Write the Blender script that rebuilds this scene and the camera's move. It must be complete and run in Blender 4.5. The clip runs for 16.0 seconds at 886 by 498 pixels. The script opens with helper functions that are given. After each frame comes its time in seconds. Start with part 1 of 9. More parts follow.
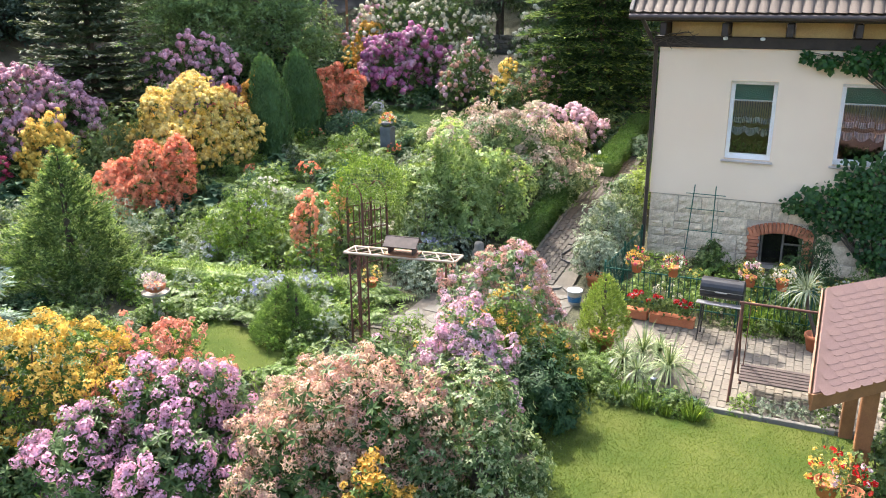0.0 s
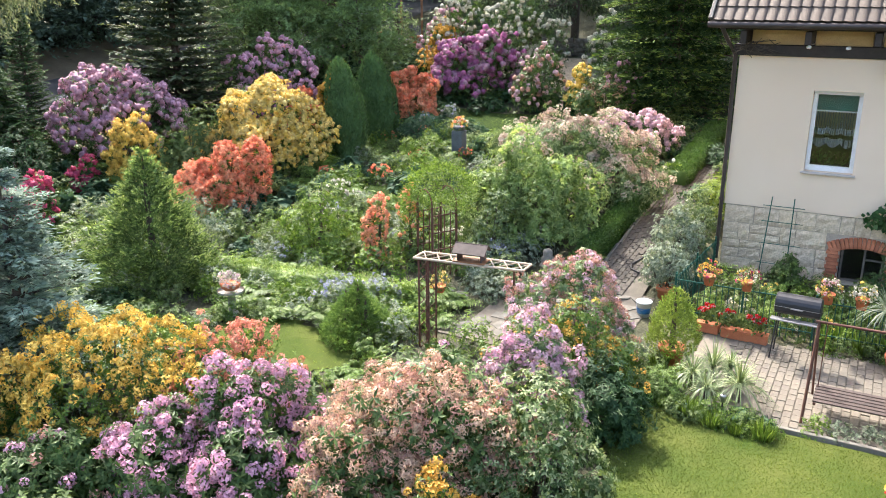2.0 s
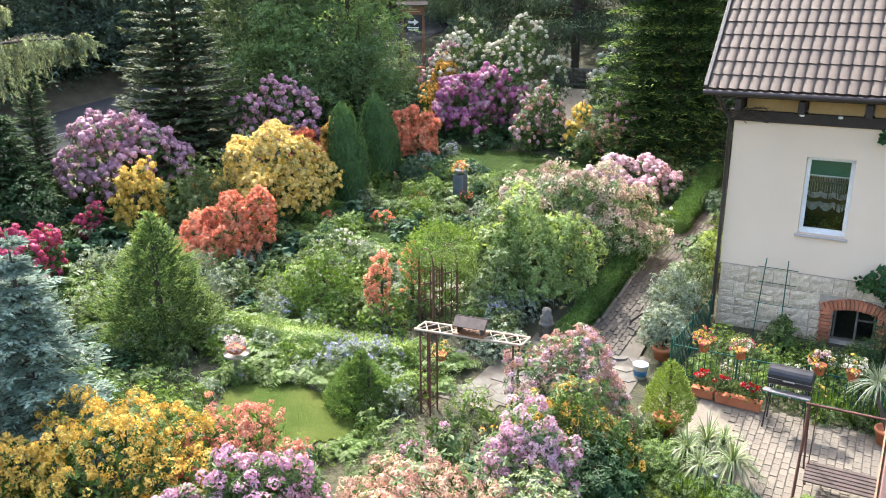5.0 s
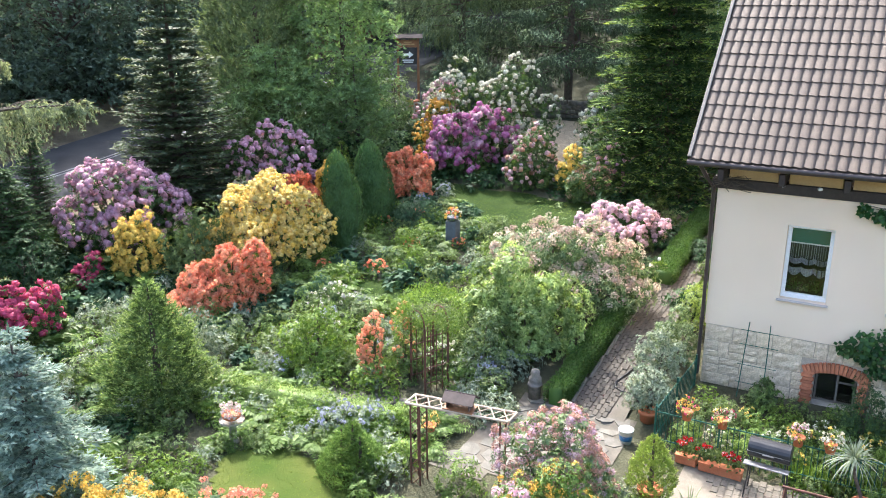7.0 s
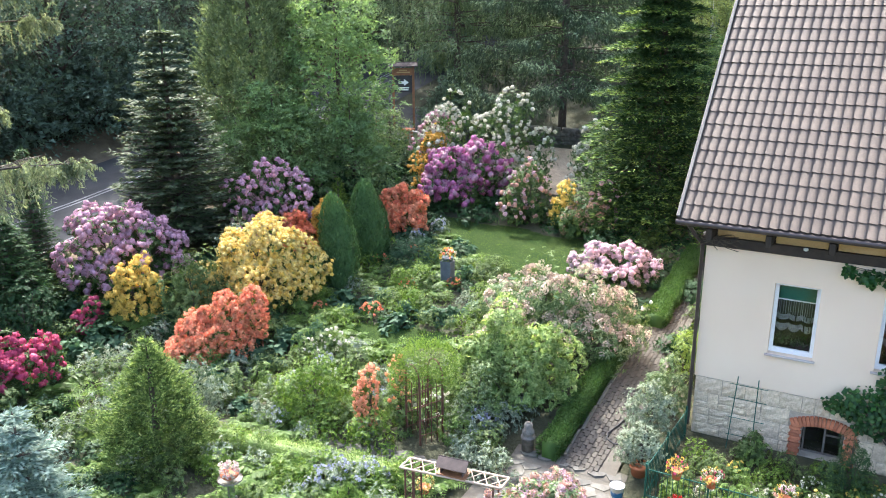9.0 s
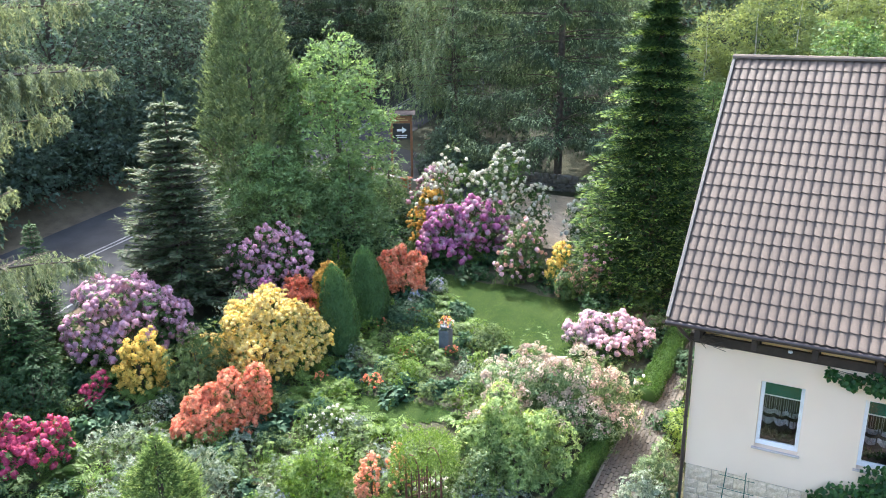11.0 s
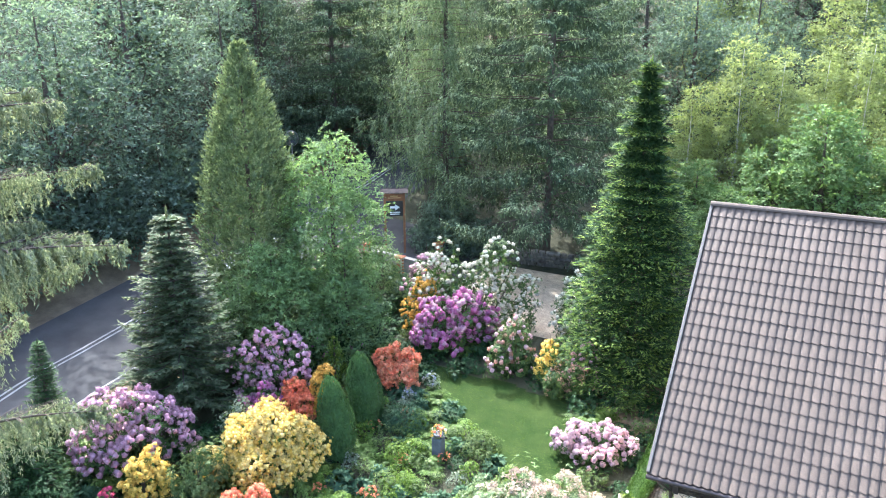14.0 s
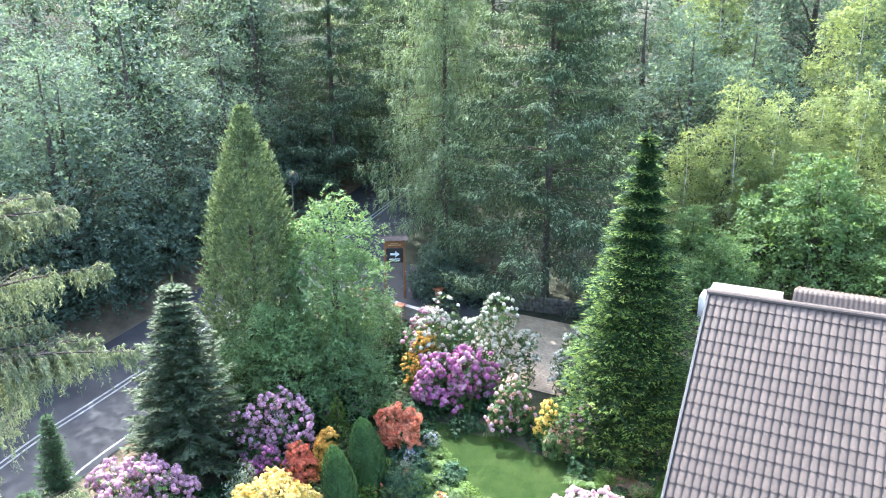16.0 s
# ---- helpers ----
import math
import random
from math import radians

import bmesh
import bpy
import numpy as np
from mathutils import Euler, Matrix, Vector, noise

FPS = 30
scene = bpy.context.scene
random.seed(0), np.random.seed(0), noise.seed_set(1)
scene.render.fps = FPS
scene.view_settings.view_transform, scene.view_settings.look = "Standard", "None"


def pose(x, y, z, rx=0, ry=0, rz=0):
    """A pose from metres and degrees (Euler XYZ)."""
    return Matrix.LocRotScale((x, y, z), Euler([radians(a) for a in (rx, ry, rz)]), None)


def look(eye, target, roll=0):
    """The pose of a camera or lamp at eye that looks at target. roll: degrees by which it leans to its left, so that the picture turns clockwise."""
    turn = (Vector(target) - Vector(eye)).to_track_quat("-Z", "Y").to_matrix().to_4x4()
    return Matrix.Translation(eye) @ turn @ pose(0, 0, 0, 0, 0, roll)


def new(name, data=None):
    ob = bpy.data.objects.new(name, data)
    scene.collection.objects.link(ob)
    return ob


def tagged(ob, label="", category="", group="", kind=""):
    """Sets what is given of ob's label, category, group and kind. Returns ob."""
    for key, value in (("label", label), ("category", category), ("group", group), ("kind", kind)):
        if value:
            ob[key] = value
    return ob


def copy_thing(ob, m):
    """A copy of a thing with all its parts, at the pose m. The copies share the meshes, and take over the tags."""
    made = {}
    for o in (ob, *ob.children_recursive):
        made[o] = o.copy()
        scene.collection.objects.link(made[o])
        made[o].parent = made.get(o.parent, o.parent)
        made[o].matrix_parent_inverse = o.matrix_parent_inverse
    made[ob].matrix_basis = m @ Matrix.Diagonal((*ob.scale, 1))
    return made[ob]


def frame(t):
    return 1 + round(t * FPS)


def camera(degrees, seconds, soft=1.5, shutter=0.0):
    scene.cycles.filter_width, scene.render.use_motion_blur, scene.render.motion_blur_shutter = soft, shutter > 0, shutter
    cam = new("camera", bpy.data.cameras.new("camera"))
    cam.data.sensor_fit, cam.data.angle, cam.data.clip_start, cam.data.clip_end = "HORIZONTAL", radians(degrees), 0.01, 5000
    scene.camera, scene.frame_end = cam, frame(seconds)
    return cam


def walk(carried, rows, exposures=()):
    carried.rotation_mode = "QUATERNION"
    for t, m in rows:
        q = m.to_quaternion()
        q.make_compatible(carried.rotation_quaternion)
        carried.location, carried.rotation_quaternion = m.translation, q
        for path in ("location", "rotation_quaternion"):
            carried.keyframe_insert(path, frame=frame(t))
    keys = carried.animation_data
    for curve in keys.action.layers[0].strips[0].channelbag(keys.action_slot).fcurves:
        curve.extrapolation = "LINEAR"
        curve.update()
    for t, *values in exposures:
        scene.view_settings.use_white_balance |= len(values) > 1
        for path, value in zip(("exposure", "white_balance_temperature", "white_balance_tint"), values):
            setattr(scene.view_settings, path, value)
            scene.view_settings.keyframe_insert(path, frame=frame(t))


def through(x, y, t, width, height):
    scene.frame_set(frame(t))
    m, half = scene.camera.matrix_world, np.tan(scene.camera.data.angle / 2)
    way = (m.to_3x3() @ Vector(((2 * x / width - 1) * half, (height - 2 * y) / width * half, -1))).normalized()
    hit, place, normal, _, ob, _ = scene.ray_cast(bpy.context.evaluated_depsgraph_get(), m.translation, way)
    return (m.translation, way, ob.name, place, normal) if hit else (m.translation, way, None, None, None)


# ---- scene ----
cam = camera(57.2, 16.0, soft=1.0)
PATH = [
    (0, (3.056, -4.778, 6.396), (2.285, -3.036, 5.788), -0.2),
    (0.5, (3.065, -4.778, 6.452), (2.237, -3.062, 5.841), -0.2),
    (1, (3.075, -4.782, 6.487), (2.196, -3.091, 5.88), -0.2),
    (1.5, (3.078, -4.792, 6.534), (2.17, -3.116, 5.927), -0.2),
    (2, (3.064, -4.82, 6.547), (2.143, -3.152, 5.939), -0.2),
    (2.5, (3.049, -4.836, 6.561), (2.125, -3.17, 5.952), -0.2),
    (3, (3.021, -4.81, 6.65), (2.097, -3.144, 6.041), -0.2),
    (3.5, (3.014, -4.804, 6.845), (2.09, -3.137, 6.239), -0.2),
    (4, (3.027, -4.779, 7.156), (2.1, -3.113, 6.552), -0.2),
    (6.5, (3.164, -4.807, 9.008), (2.242, -3.135, 8.411), -0.2),
    (7, (3.214, -4.704, 9.339), (2.292, -3.032, 8.744), -0.2),
    (7.5, (3.256, -4.667, 9.586), (2.334, -2.994, 8.991), -0.3),
    (8, (3.273, -4.647, 9.926), (2.354, -2.973, 9.331), -0.3),
    (10.5, (3.225, -4.579, 12.292), (2.311, -2.899, 11.705), -0.5),
    (11, (3.252, -4.588, 13.053), (2.34, -2.908, 12.465), -0.5),
    (11.5, (3.295, -4.623, 13.71), (2.387, -2.94, 13.126), -0.4),
    (12, (3.31, -4.674, 14.501), (2.408, -2.987, 13.916), -0.3),
    (12.5, (3.346, -4.67, 15.143), (2.448, -2.981, 14.558), -0.3),
    (13, (3.351, -4.637, 15.844), (2.454, -2.947, 15.261), -0.3),
    (13.5, (3.306, -4.606, 16.408), (2.41, -2.914, 15.827), -0.3),
    (14, (3.201, -4.606, 17.082), (2.309, -2.913, 16.501), -0.3),
    (14.5, (3.095, -4.53, 17.772), (2.206, -2.836, 17.19), -0.3),
    (15, (2.999, -4.449, 18.597), (2.112, -2.754, 18.015), -0.3),
    (15.5, (2.879, -4.468, 19.348), (1.996, -2.771, 18.765), -0.3),
    (16, (2.916, -4.461, 19.731), (2.033, -2.764, 19.147), -0.3),
]
walk(cam, [(t, look(eye, target, roll)) for t, eye, target, roll in PATH],
     exposures=[(0, 2.22, 6350, 11), (4, 2.24, 6250, 11), (8, 2.45, 5950, 10), (11, 2.52, 5850, 9.5), (16, 2.92, 5450, 9.5)])

# ---- world, sun, exposure ----
SUN_DIR = Vector((-0.50, 0.43, 0.75)).normalized()      # towards the sun
world = bpy.data.worlds.new("world")
scene.world = world
world.use_nodes = True
wn = world.node_tree
wn.nodes.clear()
sky = wn.nodes.new("ShaderNodeTexSky")
sky.sky_type = "NISHITA"
sky.sun_disc = False
sky.sun_elevation = math.asin(SUN_DIR.z)
sky.sun_rotation = math.atan2(SUN_DIR.x, SUN_DIR.y)
sky.air_density, sky.dust_density, sky.ozone_density = 1.0, 5.0, 0.6
bg = wn.nodes.new("ShaderNodeBackground")
bg.inputs["Strength"].default_value = 0.15
wout = wn.nodes.new("ShaderNodeOutputWorld")
wn.links.new(sky.outputs[0], bg.inputs[0])
wn.links.new(bg.outputs[0], wout.inputs[0])

sun = new("sun", bpy.data.lights.new("sun", "SUN"))
sun.data.energy, sun.data.angle, sun.data.color = 2.35, radians(0.6), (1.0, 0.95, 0.86)
sun.matrix_world = look((0, 0, 30), Vector((0, 0, 30)) - SUN_DIR)
scene.view_settings.exposure = 2.05


# ---- materials ----
def node_mat(name):
    m = bpy.data.materials.new(name)
    m.use_nodes = True
    t = m.node_tree
    return m, t, t.nodes["Principled BSDF"], t.nodes["Material Output"]


def ramp_of(t, fac, stops):
    r = t.nodes.new("ShaderNodeValToRGB")
    el = r.color_ramp.elements
    while len(el) < len(stops):
        el.new(0.5)
    for e, (p, c) in zip(el, stops):
        e.position, e.color = p, (*c, 1)
    t.links.new(fac, r.inputs[0])
    return r.outputs[0]


def noise_of(t, scale, detail=4.0, coords="Object", rough=0.6):
    tc = t.nodes.new("ShaderNodeTexCoord")
    n = t.nodes.new("ShaderNodeTexNoise")
    n.inputs["Scale"].default_value, n.inputs["Detail"].default_value = scale, detail
    n.inputs["Roughness"].default_value = rough
    t.links.new(tc.outputs[coords], n.inputs["Vector"])
    return n.outputs["Fac"]


def mixed(t, fac, a, b, mode="MIX"):
    n = t.nodes.new("ShaderNodeMix")
    n.data_type, n.blend_type = "RGBA", mode
    for sock, v in ((n.inputs["Factor"], fac), (n.inputs[6], a), (n.inputs[7], b)):
        if isinstance(v, bpy.types.NodeSocket):
            t.links.new(v, sock)
        else:
            sock.default_value = v if isinstance(v, (int, float)) else (*v, 1)
    return n.outputs[2]


def bump_on(t, p, height, strength, dist):
    b = t.nodes.new("ShaderNodeBump")
    b.inputs["Strength"].default_value, b.inputs["Distance"].default_value = strength, dist
    t.links.new(height, b.inputs["Height"])
    t.links.new(b.outputs[0], p.inputs["Normal"])


def leaf_mat(name, dark, mid, light, through=0.3, rough=0.45, patch=1.2, low=0.72):
    """Leaves and petals: each one differs, larger patches drift in tone, and light shines through."""
    m, t, p, out = node_mat(name)
    geo = t.nodes.new("ShaderNodeNewGeometry")
    col = ramp_of(t, geo.outputs["Random Per Island"], [(0.0, dark), (0.5, mid), (1.0, light)])
    tone = ramp_of(t, noise_of(t, patch, 3.0), [(0.3, (low, low, low)), (0.7, (1.15, 1.15, 1.1))])
    col = mixed(t, 1.0, col, tone, "MULTIPLY")
    t.links.new(col, p.inputs["Base Color"])
    p.inputs["Roughness"].default_value = rough
    p.inputs["Specular IOR Level"].default_value = 0.2
    if through:
        tr = t.nodes.new("ShaderNodeBsdfTranslucent")
        t.links.new(mixed(t, 1.0, col, (1.25, 1.2, 0.75) if mid[1] > mid[0] else (1.1, 1.0, 1.0), "MULTIPLY"), tr.inputs["Color"])
        mx = t.nodes.new("ShaderNodeMixShader")
        mx.inputs[0].default_value = through
        t.links.new(p.outputs[0], mx.inputs[1])
        t.links.new(tr.outputs[0], mx.inputs[2])
        t.links.new(mx.outputs[0], out.inputs["Surface"])
    return m


def solid_mat(name, a, b, scale=3.0, fine=40.0, rough=0.8, metal=0.0, bump=0.3, dist=0.01, per_object=0.0, gloss=0.4):
    """Mineral, wood, paint: two scales of variation, relief, and a shift from piece to piece."""
    m, t, p, out = node_mat(name)
    col = ramp_of(t, noise_of(t, scale, 5.0), [(0.3, a), (0.7, b)])
    grain = noise_of(t, fine, 6.0)
    col = mixed(t, 0.35, col, ramp_of(t, grain, [(0.3, (0.55, 0.55, 0.55)), (0.7, (1.25, 1.25, 1.25))]), "MULTIPLY")
    if per_object:
        oi = t.nodes.new("ShaderNodeObjectInfo")
        lo, hi = 1 - per_object, 1 + per_object
        col = mixed(t, 1.0, col, ramp_of(t, oi.outputs["Random"], [(0.0, (lo, lo, lo)), (1.0, (hi, hi, hi * 0.97))]), "MULTIPLY")
        geo = t.nodes.new("ShaderNodeNewGeometry")
        col = mixed(t, 1.0, col, ramp_of(t, geo.outputs["Random Per Island"], [(0.0, (lo, lo, lo)), (1.0, (hi, hi, hi))]), "MULTIPLY")
    t.links.new(col, p.inputs["Base Color"])
    p.inputs["Roughness"].default_value, p.inputs["Metallic"].default_value = rough, metal
    p.inputs["Specular IOR Level"].default_value = gloss
    if bump:
        bump_on(t, p, grain, bump, dist)
    return m


# foliage
M_RHODO = leaf_mat("rhododendron_leaf", (0.035, 0.072, 0.018), (0.066, 0.12, 0.032), (0.14, 0.20, 0.065), 0.28, 0.45)
M_RHODO_GREY = leaf_mat("grey_green_leaf", (0.072, 0.12, 0.048), (0.144, 0.21, 0.09), (0.312, 0.384, 0.207), 0.32, 0.5)
M_GREYBUSH = leaf_mat("pale_grey_green_leaf", (0.05, 0.088, 0.026), (0.1, 0.155, 0.048), (0.4, 0.45, 0.25), 0.3, 0.5)
M_RHODO_DARK = leaf_mat("dark_shrub_leaf", (0.014, 0.044, 0.015), (0.03, 0.071, 0.024), (0.06, 0.115, 0.044), 0.18, 0.62)
M_AZALEA = leaf_mat("azalea_leaf", (0.045, 0.095, 0.018), (0.08, 0.15, 0.028), (0.16, 0.23, 0.05), 0.35)
M_LIME = leaf_mat("lime_leaf", (0.07, 0.13, 0.02), (0.13, 0.22, 0.035), (0.24, 0.34, 0.07), 0.4)
M_GREEN = leaf_mat("mid_green_leaf", (0.062, 0.1, 0.032), (0.112, 0.165, 0.055), (0.19, 0.25, 0.095), 0.36, 0.6)
M_FERN = leaf_mat("fern_leaf", (0.08, 0.14, 0.03), (0.135, 0.22, 0.05), (0.21, 0.31, 0.09), 0.42)
M_HOSTA = leaf_mat("blue_green_leaf", (0.035, 0.08, 0.042), (0.06, 0.12, 0.062), (0.10, 0.17, 0.09), 0.28, 0.7)
M_SILVER = leaf_mat("silver_leaf", (0.12, 0.16, 0.11), (0.2, 0.25, 0.17), (0.36, 0.4, 0.3), 0.25, 0.6)
M_FIR = leaf_mat("fir_needles", (0.026, 0.059, 0.023), (0.044, 0.088, 0.031), (0.072, 0.127, 0.041), 0.22, 0.75)
M_FIR_TIP = leaf_mat("fir_young_needles", (0.112, 0.187, 0.038), (0.178, 0.269, 0.054), (0.268, 0.35, 0.085), 0.3, 0.65)
M_GREYFIR = leaf_mat("silver_fir_needles", (0.06, 0.095, 0.047), (0.093, 0.132, 0.066), (0.132, 0.178, 0.093), 0.25, 0.7)
M_GREYTIP = leaf_mat("silver_fir_young_needles", (0.066, 0.09, 0.049), (0.102, 0.127, 0.07), (0.156, 0.18, 0.107), 0.3, 0.7)
M_PALEGREEN = leaf_mat("pale_green_leaf", (0.129, 0.2, 0.064), (0.225, 0.32, 0.103), (0.399, 0.489, 0.206), 0.42)
M_BLUE = leaf_mat("blue_spruce_needles", (0.117, 0.182, 0.14), (0.221, 0.299, 0.231), (0.39, 0.481, 0.377), 0.2, 0.7)
M_THUJA = leaf_mat("thuja_scales", (0.063, 0.118, 0.044), (0.084, 0.157, 0.059), (0.11, 0.205, 0.077), 0.22, 0.6)
M_CYPRESS = leaf_mat("cypress_scales", (0.092, 0.126, 0.064), (0.128, 0.175, 0.09), (0.18, 0.246, 0.125), 0.35, 0.7)
M_CYPTIP = leaf_mat("cypress_tips", (0.13, 0.165, 0.091), (0.18, 0.23, 0.126), (0.253, 0.321, 0.176), 0.4, 0.7)
M_FALSECYP = leaf_mat("false_cypress_scales", (0.063, 0.099, 0.034), (0.105, 0.165, 0.057), (0.167, 0.264, 0.091), 0.35, 0.65)
M_SPRUCE_LIT = leaf_mat("spruce_lit_needles", (0.151, 0.199, 0.118), (0.213, 0.28, 0.168), (0.297, 0.386, 0.235), 0.4, 0.75, 0.4)
M_BOX = leaf_mat("box_hedge_leaf", (0.032, 0.076, 0.016), (0.06, 0.124, 0.026), (0.104, 0.18, 0.044), 0.3, 0.55)
M_TREE = leaf_mat("garden_tree_leaf", (0.118, 0.182, 0.078), (0.164, 0.252, 0.109), (0.228, 0.352, 0.153), 0.45, 0.68)
M_MAPLE = leaf_mat("maple_leaf", (0.09, 0.144, 0.054), (0.125, 0.2, 0.075), (0.175, 0.28, 0.105), 0.42, 0.65, 0.4)
M_DWARFTIP = leaf_mat("dwarf_spruce_young_needles", (0.106, 0.189, 0.046), (0.167, 0.27, 0.075), (0.246, 0.36, 0.127), 0.42, 0.65)
M_DWARF = leaf_mat("dwarf_spruce_needles", (0.075, 0.147, 0.036), (0.131, 0.227, 0.061), (0.215, 0.322, 0.109), 0.42, 0.65)
M_GOLDTIP = leaf_mat("golden_young_needles", (0.226, 0.289, 0.076), (0.313, 0.401, 0.105), (0.438, 0.562, 0.147), 0.4, 0.6)
M_GOLDYEW = leaf_mat("golden_yew_needles", (0.154, 0.215, 0.047), (0.214, 0.299, 0.065), (0.3, 0.419, 0.091), 0.4, 0.5)
M_LARCH = leaf_mat("larch_needles", (0.125, 0.158, 0.10), (0.20, 0.235, 0.148), (0.30, 0.34, 0.23), 0.4, 0.7)
# Paler and bluer than the leaves are: haze is mixed into the colour.
M_WOODS = leaf_mat("hazy_woodland_leaf", (0.082, 0.118, 0.091), (0.124, 0.178, 0.138), (0.186, 0.266, 0.207), 0.5, 0.65, 0.4)
M_WOODS_DARK = leaf_mat("woodland_dark_needles", (0.05, 0.072, 0.042), (0.078, 0.112, 0.066), (0.112, 0.157, 0.094), 0.4, 0.75, 0.4)
M_LARCH_FAR = leaf_mat("far_larch_needles", (0.085, 0.13, 0.068), (0.141, 0.191, 0.099), (0.233, 0.286, 0.159), 0.38, 0.7, 0.4)
M_WOODS_LIGHT = leaf_mat("birch_leaf", (0.19, 0.235, 0.1), (0.26, 0.315, 0.14), (0.34, 0.4, 0.19), 0.5, 0.7, 0.4)
M_IVY = leaf_mat("ivy_leaf", (0.015, 0.05, 0.012), (0.03, 0.085, 0.02), (0.07, 0.14, 0.035), 0.2, 0.32)
M_GRASS = leaf_mat("grass_blade", (0.072, 0.113, 0.016), (0.117, 0.17, 0.028), (0.187, 0.226, 0.051), 0.4, 0.7)
M_YUCCA = leaf_mat("striped_blade", (0.08, 0.13, 0.05), (0.2, 0.26, 0.12), (0.42, 0.46, 0.28), 0.25, 0.4)


def petals(name, c, spread=0.25, through=0.25):
    lo = tuple(max(0.0, v * (1 - spread * 0.6)) for v in c)
    hi = tuple(min(1.0, v * (1 + spread * 0.6) + 0.04) for v in c)
    return leaf_mat(name, lo, c, hi, through, 0.6, 7.0, 0.5)


P_LILAC = petals("lilac_petals", (0.62, 0.36, 0.46))
P_MAUVE = petals("mauve_pink_petals", (0.75, 0.43, 0.56), 0.28)
P_PURPLE = petals("purple_petals", (0.52, 0.17, 0.36))
P_MAGENTA = petals("magenta_petals", (0.6, 0.085, 0.175))
P_PINK = petals("pale_pink_petals", (0.74, 0.5, 0.57))
P_PEACH = petals("faded_peach_petals", (0.77, 0.53, 0.37), 0.35)
P_FADED = petals("faded_cream_pink_petals", (0.71, 0.6, 0.47), 0.32)
P_DULL = petals("withered_rose_petals", (0.55, 0.4, 0.32), 0.35)
P_ROSE = petals("dusty_rose_petals", (0.61, 0.34, 0.265), 0.35)
P_YELLOW = petals("yellow_petals", (0.84, 0.6, 0.13), 0.2)
P_PALEYELLOW = petals("pale_yellow_petals", (0.85, 0.67, 0.23), 0.22)
P_GOLD = petals("golden_petals", (0.80, 0.53, 0.09), 0.25)
P_AMBER = petals("amber_petals", (0.72, 0.42, 0.075), 0.3)
P_CORAL = petals("coral_red_petals", (0.95, 0.32, 0.18), 0.28, 0.45)
P_ORANGE = petals("orange_petals", (0.95, 0.43, 0.25), 0.28, 0.45)
P_SALMON = petals("salmon_petals", (0.82, 0.36, 0.24), 0.3)
P_WHITE = petals("white_petals", (0.72, 0.7, 0.57), 0.1)
P_RED = petals("red_petals", (0.62, 0.012, 0.012), 0.25)
P_BLUE = petals("pale_blue_petals", (0.40, 0.42, 0.60), 0.25)

M_BARK = solid_mat("bark", (0.05, 0.038, 0.028), (0.12, 0.095, 0.07), 6, 30, 0.9, 0, 0.8, 0.02)
M_BIRCHBARK = solid_mat("birch_bark", (0.35, 0.34, 0.32), (0.7, 0.69, 0.66), 5, 25, 0.8, 0, 0.4, 0.01)


# ---- mesh helpers ----
def mesh_np(name, verts, faces, mats, midx=None, smooth=False):
    """A mesh from numpy arrays; faces all with the same number of corners."""
    me = bpy.data.meshes.new(name)
    verts, faces = np.asarray(verts, np.float32), np.asarray(faces, np.int32)
    n, k = faces.shape
    me.vertices.add(len(verts))
    me.vertices.foreach_set("co", verts.ravel())
    me.loops.add(n * k)
    me.loops.foreach_set("vertex_index", faces.ravel())
    me.polygons.add(n)
    me.polygons.foreach_set("loop_start", np.arange(0, n * k, k, dtype=np.int32))
    for m in mats:
        me.materials.append(m)
    if midx is not None:
        me.polygons.foreach_set("material_index", np.asarray(midx, np.int32))
    if smooth:
        me.polygons.foreach_set("use_smooth", np.ones(n, bool))
    me.update(calc_edges=True)
    return me


def child(name, me, parent, label="", kind=""):
    ob = new(name, me)
    ob.parent = parent
    if label or kind:
        tagged(ob, label, kind=kind)
    return ob


def part(name, bm, material, parent, label="", m=None, smooth=False):
    me = bpy.data.meshes.new(name)
    bm.to_mesh(me)
    bm.free()
    if smooth:
        me.polygons.foreach_set("use_smooth", np.ones(len(me.polygons), bool))
    me.materials.append(material)
    ob = new(name, me)
    ob.parent = parent
    if m is not None:
        ob.matrix_basis = m
    if label:
        tagged(ob, label)
    return ob


def unit(v):
    return v / np.maximum(np.linalg.norm(v, axis=-1, keepdims=True), 1e-9)


def blades(P, D, U, L, W, fold=0.12, single=False):
    """Folded, pointed leaves of two triangles each, or single triangles far off. P base, D way, U upper side; L and W sizes."""
    P, D, U = np.asarray(P, float), unit(np.asarray(D, float)), np.asarray(U, float)
    n = len(P)
    L, W = np.broadcast_to(L, n)[:, None], np.broadcast_to(W, n)[:, None]
    S = unit(np.cross(D, U))
    U = np.cross(S, D)
    if single:
        V = np.stack([P + S * W * 0.5, P + D * L, P - S * W * 0.5], 1).reshape(-1, 3)
        return V, np.arange(3 * n).reshape(-1, 3)
    mid = P + D * L * 0.45 + U * W * fold
    V = np.stack([P, mid + S * W / 2, P + D * L - U * L * 0.08, mid - S * W / 2], 1).reshape(-1, 3)
    b = np.arange(n)[:, None] * 4
    T = np.stack([b + [0, 3, 2], b + [0, 2, 1]], 1).reshape(-1, 3)
    return V, T


def join_np(chunks):
    """Vertices and triangles of several chunks in one, with a material index for each chunk."""
    V, T, M, o = [], [], [], 0
    for i, (v, t, *m) in enumerate(chunks):
        V.append(v)
        T.append(t + o)
        M.append(np.full(len(t), m[0] if m else 0))
        o += len(v)
    return np.concatenate(V), np.concatenate(T), np.concatenate(M)


def around(rng, n):
    v = rng.normal(size=(n, 3))
    return unit(v)


